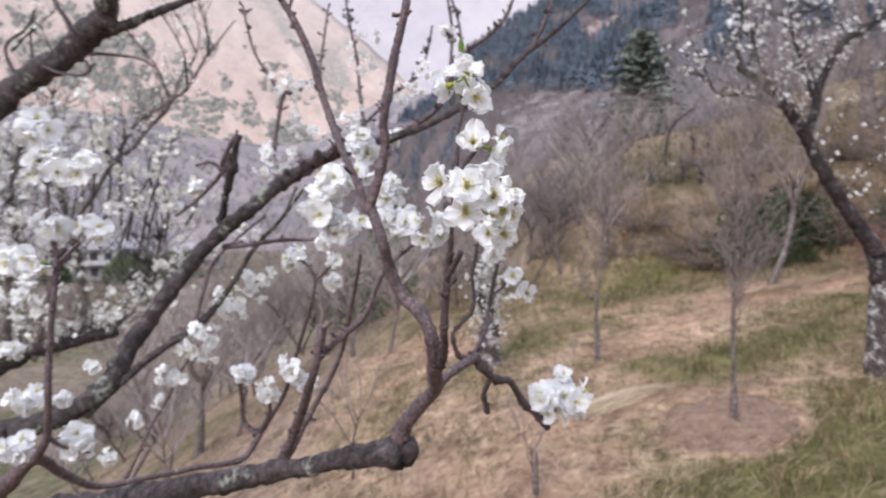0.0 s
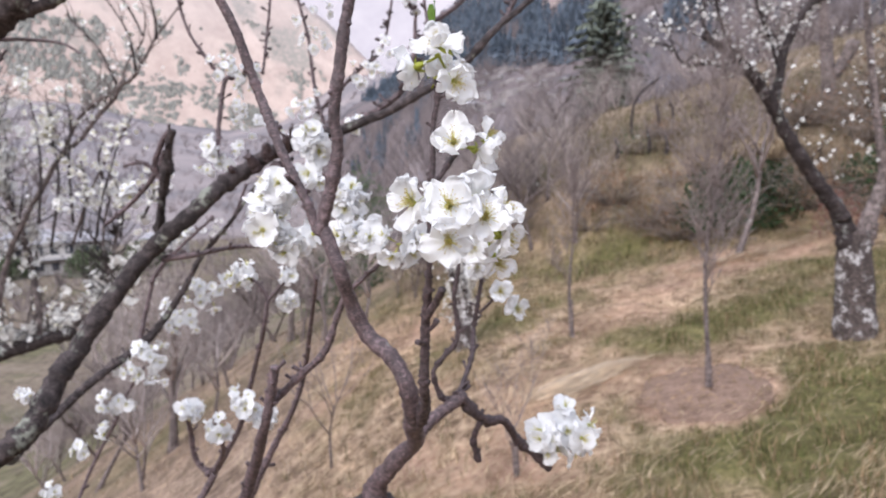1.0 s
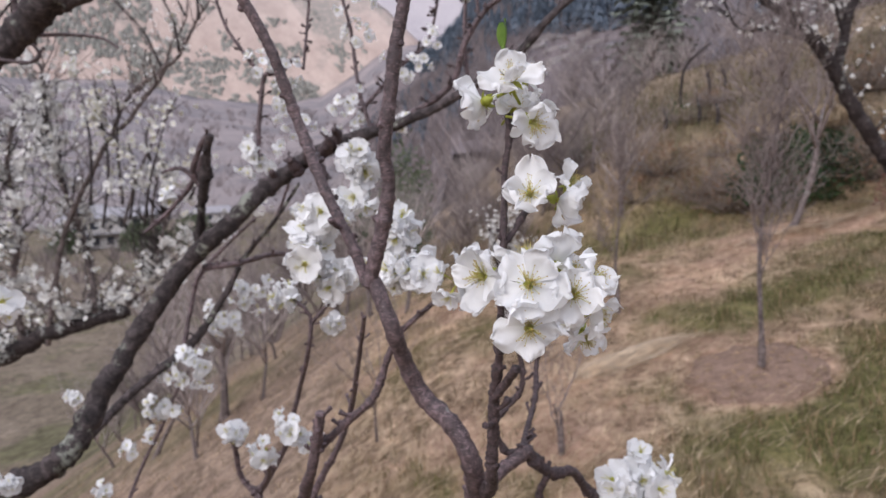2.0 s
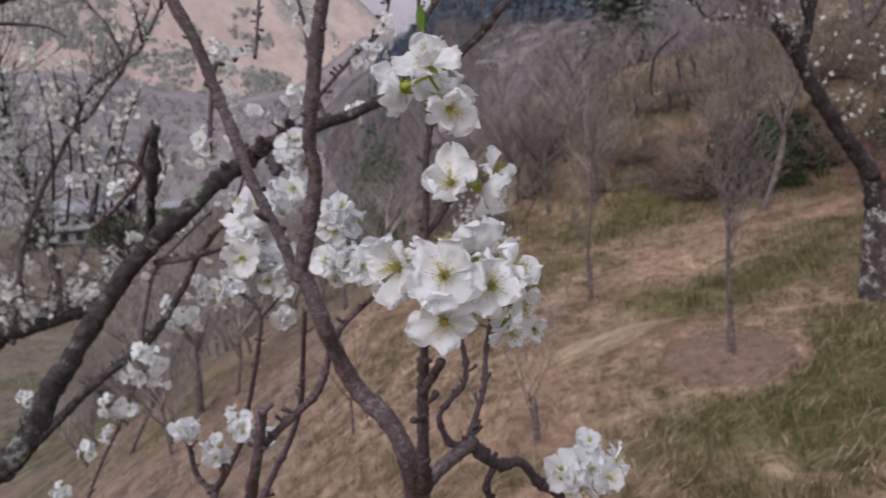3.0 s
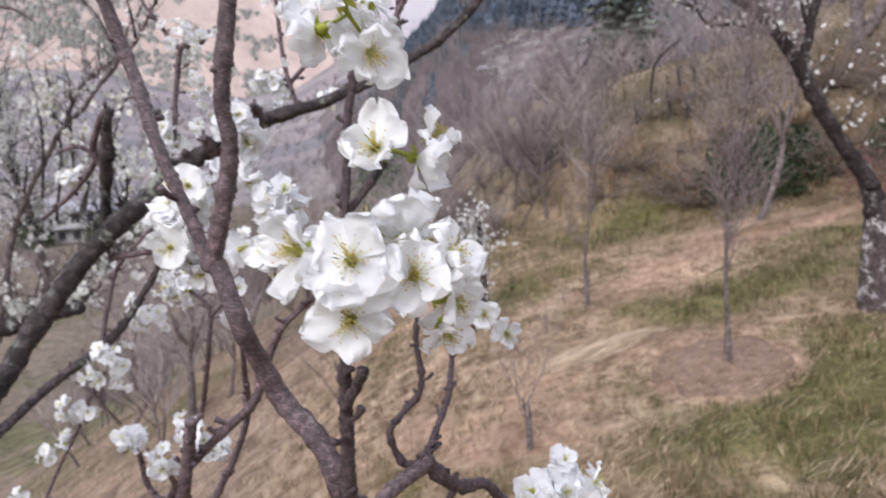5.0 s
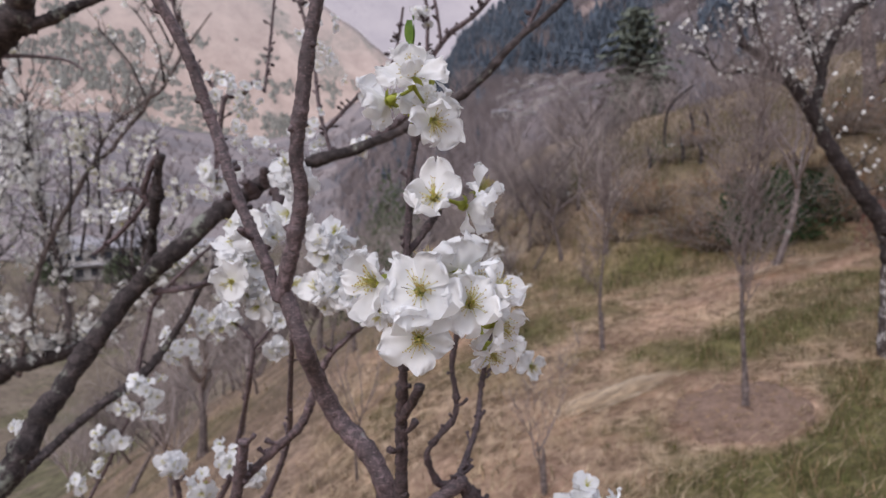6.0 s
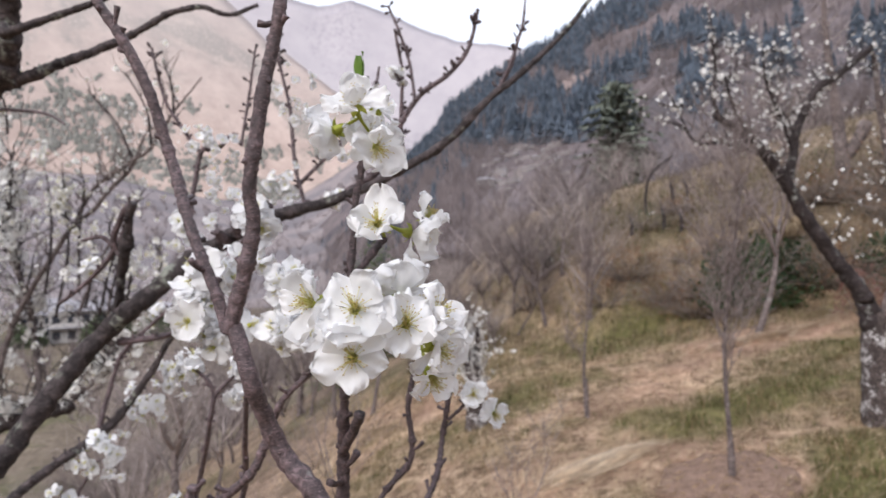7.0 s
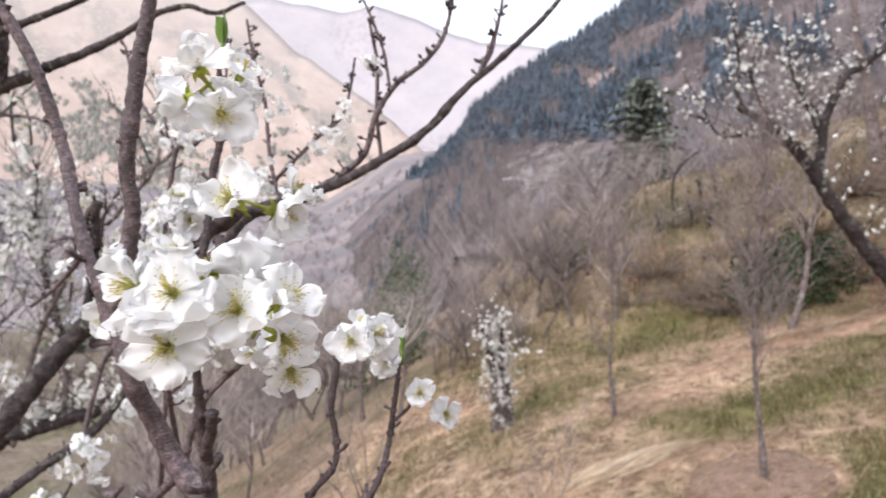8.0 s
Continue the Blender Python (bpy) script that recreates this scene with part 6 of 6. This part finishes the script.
KINDS = [bare_tree("bare_tree", "grey leafless tree with fine tangled twigs", "tree", 50 + i, 3.0, 0.05, 9, i % 3 == 0, BARK_GREY, TWIG_DARK if i % 2 else TWIG_GREY, 0.12 * (i - 2)) for i in range(6)]
for ob in KINDS:
    tagged(ob, group="bare trees on the bank")
FIRST = [(2.2, 9.6), (1.6, 9.9), (2.0, 10.6), (1.2, 10.6), (5.9, 11.0), (2.5, 11.2)]
for ob, (x, y) in zip(KINDS, FIRST):
    stand(ob, x, y, 40 * x, 0.6)
r7 = random.Random(8)
for i in range(46):
    x = r7.uniform(-0.5, 3.4)
    y = r7.uniform(10.2, 24) + 0.5 * max(0, 3 - x)
    if x > 0.24 * y and y < 19:
        continue
    plant(r7.choice(KINDS), x, y, r7.uniform(0, 360), r7.uniform(0.4, 0.78))
for i in range(44):
    x, y = r7.uniform(-0.6, 3.0), r7.uniform(9.6, 13.5)
    if x > 0.24 * y:
        continue
    plant(r7.choice(KINDS), x, y, r7.uniform(0, 360), r7.uniform(0.3, 0.6))
for i in range(16):
    y = r7.uniform(12, 26)
    plant(r7.choice(KINDS), r7.uniform(0.42, 0.80) * y, y, r7.uniform(0, 360), r7.uniform(0.25, 0.6))
for i in range(60):
    y = r7.uniform(19, 30)
    plant(r7.choice(KINDS), r7.uniform(0.24, 0.85) * y, y, r7.uniform(0, 360), r7.uniform(0.6, 1.2))
for i in range(64):
    y = r7.uniform(8, 30)
    x = -r7.uniform(0.10, 0.62) * y
    tagged(plant(r7.choice(KINDS), x, y, r7.uniform(0, 360), r7.uniform(0.8, 1.25)), group="bare trees on the valley slope")

valley_tree = bare_tree("bare_tree", "dark bare tree with forked limbs on the falling slope", "tree", 66, 3.0, 0.075, 9, True, BARK_GREY, TWIG_GREY, 0.05, 0.8)
stand(valley_tree, -3.8, 9.3, 30, 0.95)
plant(valley_tree, -6.2, 13.0, 150, 1.2)
plant(valley_tree, -2.6, 12.2, 250, 0.9)
tagged(valley_tree, group="bare trees on the valley slope")

# ---- the pollarded tree with blossom round its trunk ----
pollard = thing("blossoming_stump", "short dark plum trunk covered in white blossom shoots", "tree", (0.39, 6.96, height(0.39, 6.96)), fixed=True)
z0 = on_ground(0.39, 6.96)
trunk_line(pollard, "trunk", (0.39, 6.96, z0 - 0.05, 0.14), (0.38, 6.95, z0 + 0.15, 0.11), (0.37, 6.95, z0 + 0.4, 0.10), (0.36, 6.94, z0 + 0.62, 0.07), material=BARK_FAR)
trunk_line(pollard, "limb", (0.36, 6.94, z0 + 0.45, 0.05), (0.28, 6.94, z0 + 0.75, 0.035), (0.20, 6.93, z0 + 1.05, 0.012))
trunk_line(pollard, "limb", (0.36, 6.94, z0 + 0.45, 0.045), (0.40, 6.94, z0 + 0.8, 0.03), (0.42, 6.93, z0 + 1.1, 0.010))
dress(pollard, [[(0.39, 6.96, z0 - 0.15), (0.37, 6.95, z0 + 0.5), (0.33, 6.94, z0 + 1.05)]], 190, 0.36, 0.004, 1300, 0.017, 61, BARK_GREY, 0.9)


# ---- the bank ----
def leaf_heap(name, label, category, at, size, count, leaf, material, seed, twigs=0):
    """A mat of small leaves over a rounded heap, uneven and open at the edge."""
    r = random.Random(seed)
    ob = thing(name, label, category, at, fixed=True)
    verts, faces = [], []
    for i in range(count):
        a, e = r.uniform(0, 2 * math.pi), math.asin(r.uniform(-0.2, 1))
        k = r.uniform(0.6, 1.0) + 0.25 * noise.noise(Vector((math.cos(a) * 2, math.sin(a) * 2, e * 2 + seed)))
        p = Vector((at[0] + math.cos(a) * math.cos(e) * size[0] * k, at[1] + math.sin(a) * math.cos(e) * size[1] * k, at[2] + math.sin(e) * size[2] * k))
        m = facing(p, (r.gauss(0, 0.7), r.gauss(-0.7, 0.7), r.gauss(0.5, 0.6)), r.random() * 6, leaf * r.uniform(0.6, 1.3))
        b = len(verts)
        verts += [m @ Vector(q) for q in ((0, -0.5, 0), (0.42, -0.05, 0.12), (0, 0.6, 0), (-0.42, -0.05, 0.12))]
        faces += [(b, b + 1, b + 2), (b, b + 2, b + 3)]
    if count:
        part("foliage", mesh_of("foliage", verts, faces, material, False), ob)
    tv, tf = [], []
    for i in range(twigs):
        a = r.uniform(0, 2 * math.pi)
        p = Vector((at[0] + math.cos(a) * size[0] * 0.4 * r.random(), at[1] + math.sin(a) * size[1] * 0.4 * r.random(), at[2] - 0.05))
        d = Vector((math.cos(a) * r.uniform(0.3, 1), math.sin(a) * r.uniform(0.3, 1), r.uniform(0.5, 1.2))).normalized()
        line = []
        for j in range(6):
            line.append((*p, 0.005 * (1 - 0.15 * j)))
            d = (d + Vector((r.gauss(0, 0.25), r.gauss(0, 0.25), -0.16))).normalized()
            p = p + d * (size[0] + size[2]) * 0.14
        tube(line, 4, verts=tv, faces=tf)
    if twigs:
        part("stem_tangle", mesh_of("stem_tangle", tv, tf, TWIG_BROWN), ob)
    return ob


TWIG_BROWN = plain("brown_bramble", (0.13, 0.105, 0.09), (0.30, 0.25, 0.215), 4, 0.9)
each_differs(TWIG_BROWN, 0.5, 1.4)
DRY_LEAF = thin("dry_leaf", (0.14, 0.075, 0.045), (0.26, 0.15, 0.09), 0.1, 3, 0.8)
RED_LEAF = thin("reddish_leaf", (0.15, 0.062, 0.055), (0.23, 0.115, 0.092), 0.15, 3, 0.7)
leaf_heap("ivy_bush", "dark green ivy hanging over the bank", "bush", (4.35, 8.8, on_ground(4.35, 8.8)), (0.95, 0.5, 0.85), 3600, 0.055, IVY, 71, 40)
leaf_heap("ivy_bush", "dark green ivy hanging over the bank", "bush", (6.2, 8.3, on_ground(6.2, 8.3)), (0.8, 0.5, 0.8), 1800, 0.055, IVY, 72, 40)
for i, (x, y, s) in enumerate(((3.9, 9.0, 0.6), (3.2, 9.3, 0.5), (5.5, 8.6, 0.7), (3.55, 8.95, 0.6), (5.0, 8.6, 0.6), (5.9, 8.0, 0.6), (6.6, 7.8, 0.7), (2.9, 9.8, 0.55), (6.3, 8.9, 0.8), (7.1, 8.5, 0.9), (7.7, 9.3, 0.9), (6.8, 9.7, 0.8), (5.7, 9.6, 0.6), (8.2, 10.6, 1.0))):
    leaf_heap("bramble_bush", "brown leafless bramble tangled on the bank", "bush", (x, y, on_ground(x, y)), (s, s * 0.7, s * 1.0), 520, 0.03, DRY_LEAF, 80 + i, 170)
rb = random.Random(17)
for i in range(26):
    x = rb.uniform(0.2, 7.5)
    y = 9.4 - 0.35 * (x - 3) + rb.uniform(-0.1, 2.2)
    s = rb.uniform(0.14, 0.34)
    leaf_heap("bramble_bush", "brown leafless bramble tangled on the bank", "bush", (x, y, on_ground(x, y)), (s, s, s * 1.3), rb.choice((0, 60, 140)), 0.03, rb.choice((DRY_LEAF, IVY, DRY_LEAF)), 120 + i, 70)
leaf_heap("red_shrub", "low shrub with reddish leaves on the bank", "bush", (5.0, 7.8, on_ground(5.0, 7.8)), (0.30, 0.3, 0.6), 350, 0.035, RED_LEAF, 95, 30)
leaf_heap("green_shrub", "small evergreen shrub below the blossom", "bush", (-1.6, 13.0, on_ground(-1.6, 13.0)), (0.9, 0.8, 1.6), 2200, 0.07, SHRUB, 96, 20)
leaf_heap("green_shrub", "tall dark evergreen shrub among bare trees", "bush", (-1.5, 16.0, on_ground(-1.5, 16.0)), (0.8, 0.8, 2.9), 2200, 0.08, SHRUB, 97, 20)
for i, (x, y, w, h) in enumerate(((-54, 106, 4.2, 4.5), (-48, 112, 3.6, 5.2), (-66, 104, 3.0, 3.6))):
    leaf_heap("evergreen_tree", "round green evergreen tree beside the valley houses", "tree", (x, y, on_ground(x, y)), (w, w, h), 2400, 0.55, SHRUB, 98 + i, 30)


# ---- basin, stones ----
def build_basin():
    verts, faces = [], []
    rings, n = 14, 48
    for i in range(rings + 1):
        r = 0.46 * i / rings
        for k in range(n):
            a = 2 * math.pi * k / n
            q = r * (1 + 0.22 * noise.noise(Vector((math.cos(a), math.sin(a), 0.5)) * 2.2))
            x, y = BASIN[0] + q * math.cos(a), BASIN[1] + q * math.sin(a)
            up = 0.030 * (1 - (i / rings) ** 2) + 0.020 * noise.noise(Vector((x, y, 0)) * 9) + 0.016 * noise.noise(Vector((x, y, 0)) * 24)
            verts.append((x, y, height(x, y) + up + (0.012 if i < rings else -0.03)))
    for i in range(rings):
        for k in range(n):
            faces.append((i * n + k, (i + 1) * n + k, (i + 1) * n + (k + 1) % n, i * n + (k + 1) % n))
    soil = plain("reddish_soil", (0.13, 0.082, 0.062), (0.33, 0.225, 0.172), 13, 0.95, 0.9, 0.02)
    tagged(part("soil_basin", mesh_of("soil_basin", verts, faces, soil)), "round patch of reddish soil round a young tree", "soil", kind="structure")


build_basin()


def litter(count, seed):
    """Short bits of straw and dead leaf strewn on the bare soil."""
    r = random.Random(seed)
    verts, faces = [], []
    for i in range(count):
        a, q = r.random() * 6.283, 0.52 * math.sqrt(r.random())
        x, y = BASIN[0] + q * math.cos(a), BASIN[1] + q * math.sin(a)
        z = max(on_ground(x, y), height(x, y) + 0.012 + 0.030 * (1 - (q / 0.46) ** 2)) + 0.012
        l, w, t = r.uniform(0.006, 0.035), r.uniform(0.0012, 0.004), r.random() * 6.283
        d, n = Vector((math.cos(t), math.sin(t), r.gauss(0, 0.25))) * l, Vector((-math.sin(t), math.cos(t), r.gauss(0, 0.4))) * w
        b, p = len(verts), Vector((x, y, z))
        verts += [p - d - n, p + d - n, p + d + n + Vector((0, 0, 0.004)), p - d + n]
        faces.append((b, b + 1, b + 2, b + 3))
    tagged(part("litter", mesh_of("litter", verts, faces, STRAW_B, False)), "bits of straw and dead leaf on the soil", "litter", kind="stuff")


litter(330, 23)


def stone(x, y, size, seed):
    bm = bmesh.new()
    bmesh.ops.create_icosphere(bm, subdivisions=2, radius=size)
    for v in bm.verts:
        v.co *= 1 + 0.35 * noise.noise(v.co / size * 1.3 + Vector((seed, 0, 0)))
        v.co.z *= 0.6
    me = bpy.data.meshes.new("stone")
    bm.to_mesh(me)
    bm.free()
    me.materials.append(STONE)
    ob = new("stone", me)
    ob.location = (x, y, on_ground(x, y) + size * 0.2)
    tagged(ob, "pale weathered stone lying in the grass", "stone", "stones in the grass")


for i, (x, y, s) in enumerate(((0.88, 9.72, 0.09), (1.93, 11.25, 0.085), (3.72, 11.25, 0.07), (1.08, 9.6, 0.05))):
    stone(x, y, s, i * 3.3)


# ---- houses ----
WALL = plain("whitewashed_wall", (0.38, 0.36, 0.35), (0.54, 0.52, 0.50), 0.6, 0.9)
ROOF = plain("grey_sheet_roof", (0.20, 0.19, 0.21), (0.34, 0.33, 0.35), 0.5, 0.6)
GLASS = plain("dark_window_glass", (0.03, 0.035, 0.045), (0.06, 0.065, 0.08), 1.0, 0.15)


def box_mesh(name, w, d, h, material):
    bm = bmesh.new()
    bmesh.ops.create_cube(bm, size=1)
    for v in bm.verts:
        v.co = Vector((v.co.x * w, v.co.y * d, (v.co.z + 0.5) * h))
    bmesh.ops.bevel(bm, geom=bm.edges[:], offset=min(w, d, h) * 0.04, segments=1, affect="EDGES")
    me = bpy.data.meshes.new(name)
    bm.to_mesh(me)
    bm.free()
    me.materials.append(material)
    return me


def house(label, w, d, storeys):
    """A hill house: storeys with bands of windows and verandahs under a low pitched roof. Front towards -y."""
    ob = thing("house", label, "house", group="valley houses")
    h = 2.7 * storeys
    part("wall", box_mesh("wall", w, d, h, WALL), ob)
    win = box_mesh("window", 1.1, 0.12, 1.3, GLASS)
    slab = box_mesh("balcony", w + 0.8, 1.2, 0.18, ROOF)
    for s in range(storeys):
        n = int(w / 2.2)
        for i in range(n):
            part("window", win, ob, "", Matrix.Translation(((i - (n - 1) / 2) * w / n, -d / 2 - 0.02, s * 2.7 + 0.8)))
        if s:
            part("balcony", slab, ob, "", Matrix.Translation((0, -d / 2 - 0.5, s * 2.7 - 0.1)))
    e, k = 0.6, 1.5
    v = [(-w / 2 - e, -d / 2 - e, h), (w / 2 + e, -d / 2 - e, h), (w / 2 + e, d / 2 + e, h), (-w / 2 - e, d / 2 + e, h), (-w / 2 + 1, 0, h + k), (w / 2 - 1, 0, h + k)]
    v += [(x, y, z - 0.15) for x, y, z in v[:4]]
    f = [(0, 1, 5, 4), (1, 2, 5), (2, 3, 4, 5), (3, 0, 4), (6, 7, 1, 0), (7, 8, 2, 1), (8, 9, 3, 2), (9, 6, 0, 3), (9, 8, 7, 6)]
    part("roof", mesh_of("roof", v, f, ROOF, False), ob)
    return ob


main_house = house("pale two storey hill house with a grey roof in the valley", 11, 7, 2)
stand(main_house, -60, 112, 20)
for x, y, turn, size in ((-71, 118, 35, 0.8), (-52, 131, 10, 0.75), (-84, 140, 30, 0.9)):
    plant(main_house, x, y, turn, size)
terrace_house = house("small grey house among terraces on the hillside", 8, 5, 1)
rh = random.Random(31)
for i in range(26):
    a, r = rh.uniform(4.2, 12.6), rh.uniform(116, 164)
    x, y, z = on_hill(a, r)
    m = pose(x, y, z + 0.2, 0, 0, -a + rh.uniform(-30, 30)) @ Matrix.Scale(rh.uniform(0.38, 0.75) * r / 200, 4)
    if i:
        copy_thing(terrace_house, m)
    else:
        terrace_house.matrix_basis = m


def terrace_wall(a, r, long, tall, seed):
    """A low retaining wall of pale dry stone along the far hillside, its top uneven."""
    verts, faces = [], []
    n = 14
    for i in range(n + 1):
        b = a + math.degrees((i / n - 0.5) * long / r)
        x, y, z = on_hill(b, r + 1.5 * noise.noise(Vector((b, seed, 0))))
        top = z + 0.5 + tall * (0.8 + 0.4 * noise.noise(Vector((i * 0.7, seed, 3))))
        out = Vector((math.sin(radians(b)), math.cos(radians(b)), 0)) * 0.8
        verts += [(x, y, z - 1.0), (x, y, top), (x + out.x, y + out.y, top), (x + out.x, y + out.y, z - 1.0)]
    for i in range(n):
        b = i * 4
        faces += [(b, b + 1, b + 5, b + 4), (b + 1, b + 2, b + 6, b + 5), (b + 2, b + 3, b + 7, b + 6)]
    faces += [(0, 3, 2, 1), (n * 4, n * 4 + 1, n * 4 + 2, n * 4 + 3)]
    tagged(part("terrace_wall", mesh_of("terrace_wall", verts, faces, TERRACE, False)), "low grey terrace wall on the far hillside", "wall", "terrace walls")


for i in range(20):
    terrace_wall(rh.uniform(4.5, 12.5), 112 + 2.8 * i, rh.uniform(2, 6), rh.uniform(0.1, 0.6), i * 1.7)


# ---- the tall pine ----
def pine(x, y, h, seed):
    r = random.Random(seed)
    z = on_ground(x, y)
    ob = thing("pine_tree", "tall dark green pine on the slope", "tree", (x, y, z), fixed=True)
    part("trunk", mesh_of("trunk", *tube([(x, y, z - 0.3, 0.25), (x, y, z + h * 0.5, 0.17), (x, y, z + h * 0.97, 0.03)], 8), BARK_GREY), ob)
    verts, faces = [], []
    for i in range(120):
        u = 0.30 + 0.69 * i / 120
        l = h * 0.34 * math.sqrt(1.02 - u) * (0.35 + 0.65 * smooth(0.28, 0.5, u)) * r.uniform(0.5, 1.25) + 0.15
        a = i * 2.4
        d = Vector((math.cos(a), math.sin(a), 0))
        for k in range(14):
            q = Vector((x, y, z + h * u)) + d * l * (k + 1) / 14 + Vector((0, 0, -0.12 * l * (k / 14) ** 2))
            s = Vector((-d.y, d.x, 0)) * (l * 0.20 * (1 - 0.5 * k / 14)) * r.uniform(0.6, 1.3)
            for sign in (-1, 1):
                b = len(verts)
                tip = q + s * sign + d * l * 0.10 + Vector((0, 0, r.uniform(-0.25, 0.15)))
                verts += [q - d * 0.10 + Vector((0, 0, 0.08)), q + d * 0.12, tip]
                faces.append((b, b + 1, b + 2))
    part("foliage", mesh_of("foliage", verts, faces, PINE), ob)


# Needle green lightened and greyed in the base colour to stand for haze.
PINE = plain("hazed_pine_needles", (0.105, 0.122, 0.098), (0.175, 0.195, 0.155), 0.9, 0.8)
each_differs(PINE, 0.5, 1.5)
pine(9.0, 32, 7.4, 3)
pine(10.4, 37, 6.4, 4)
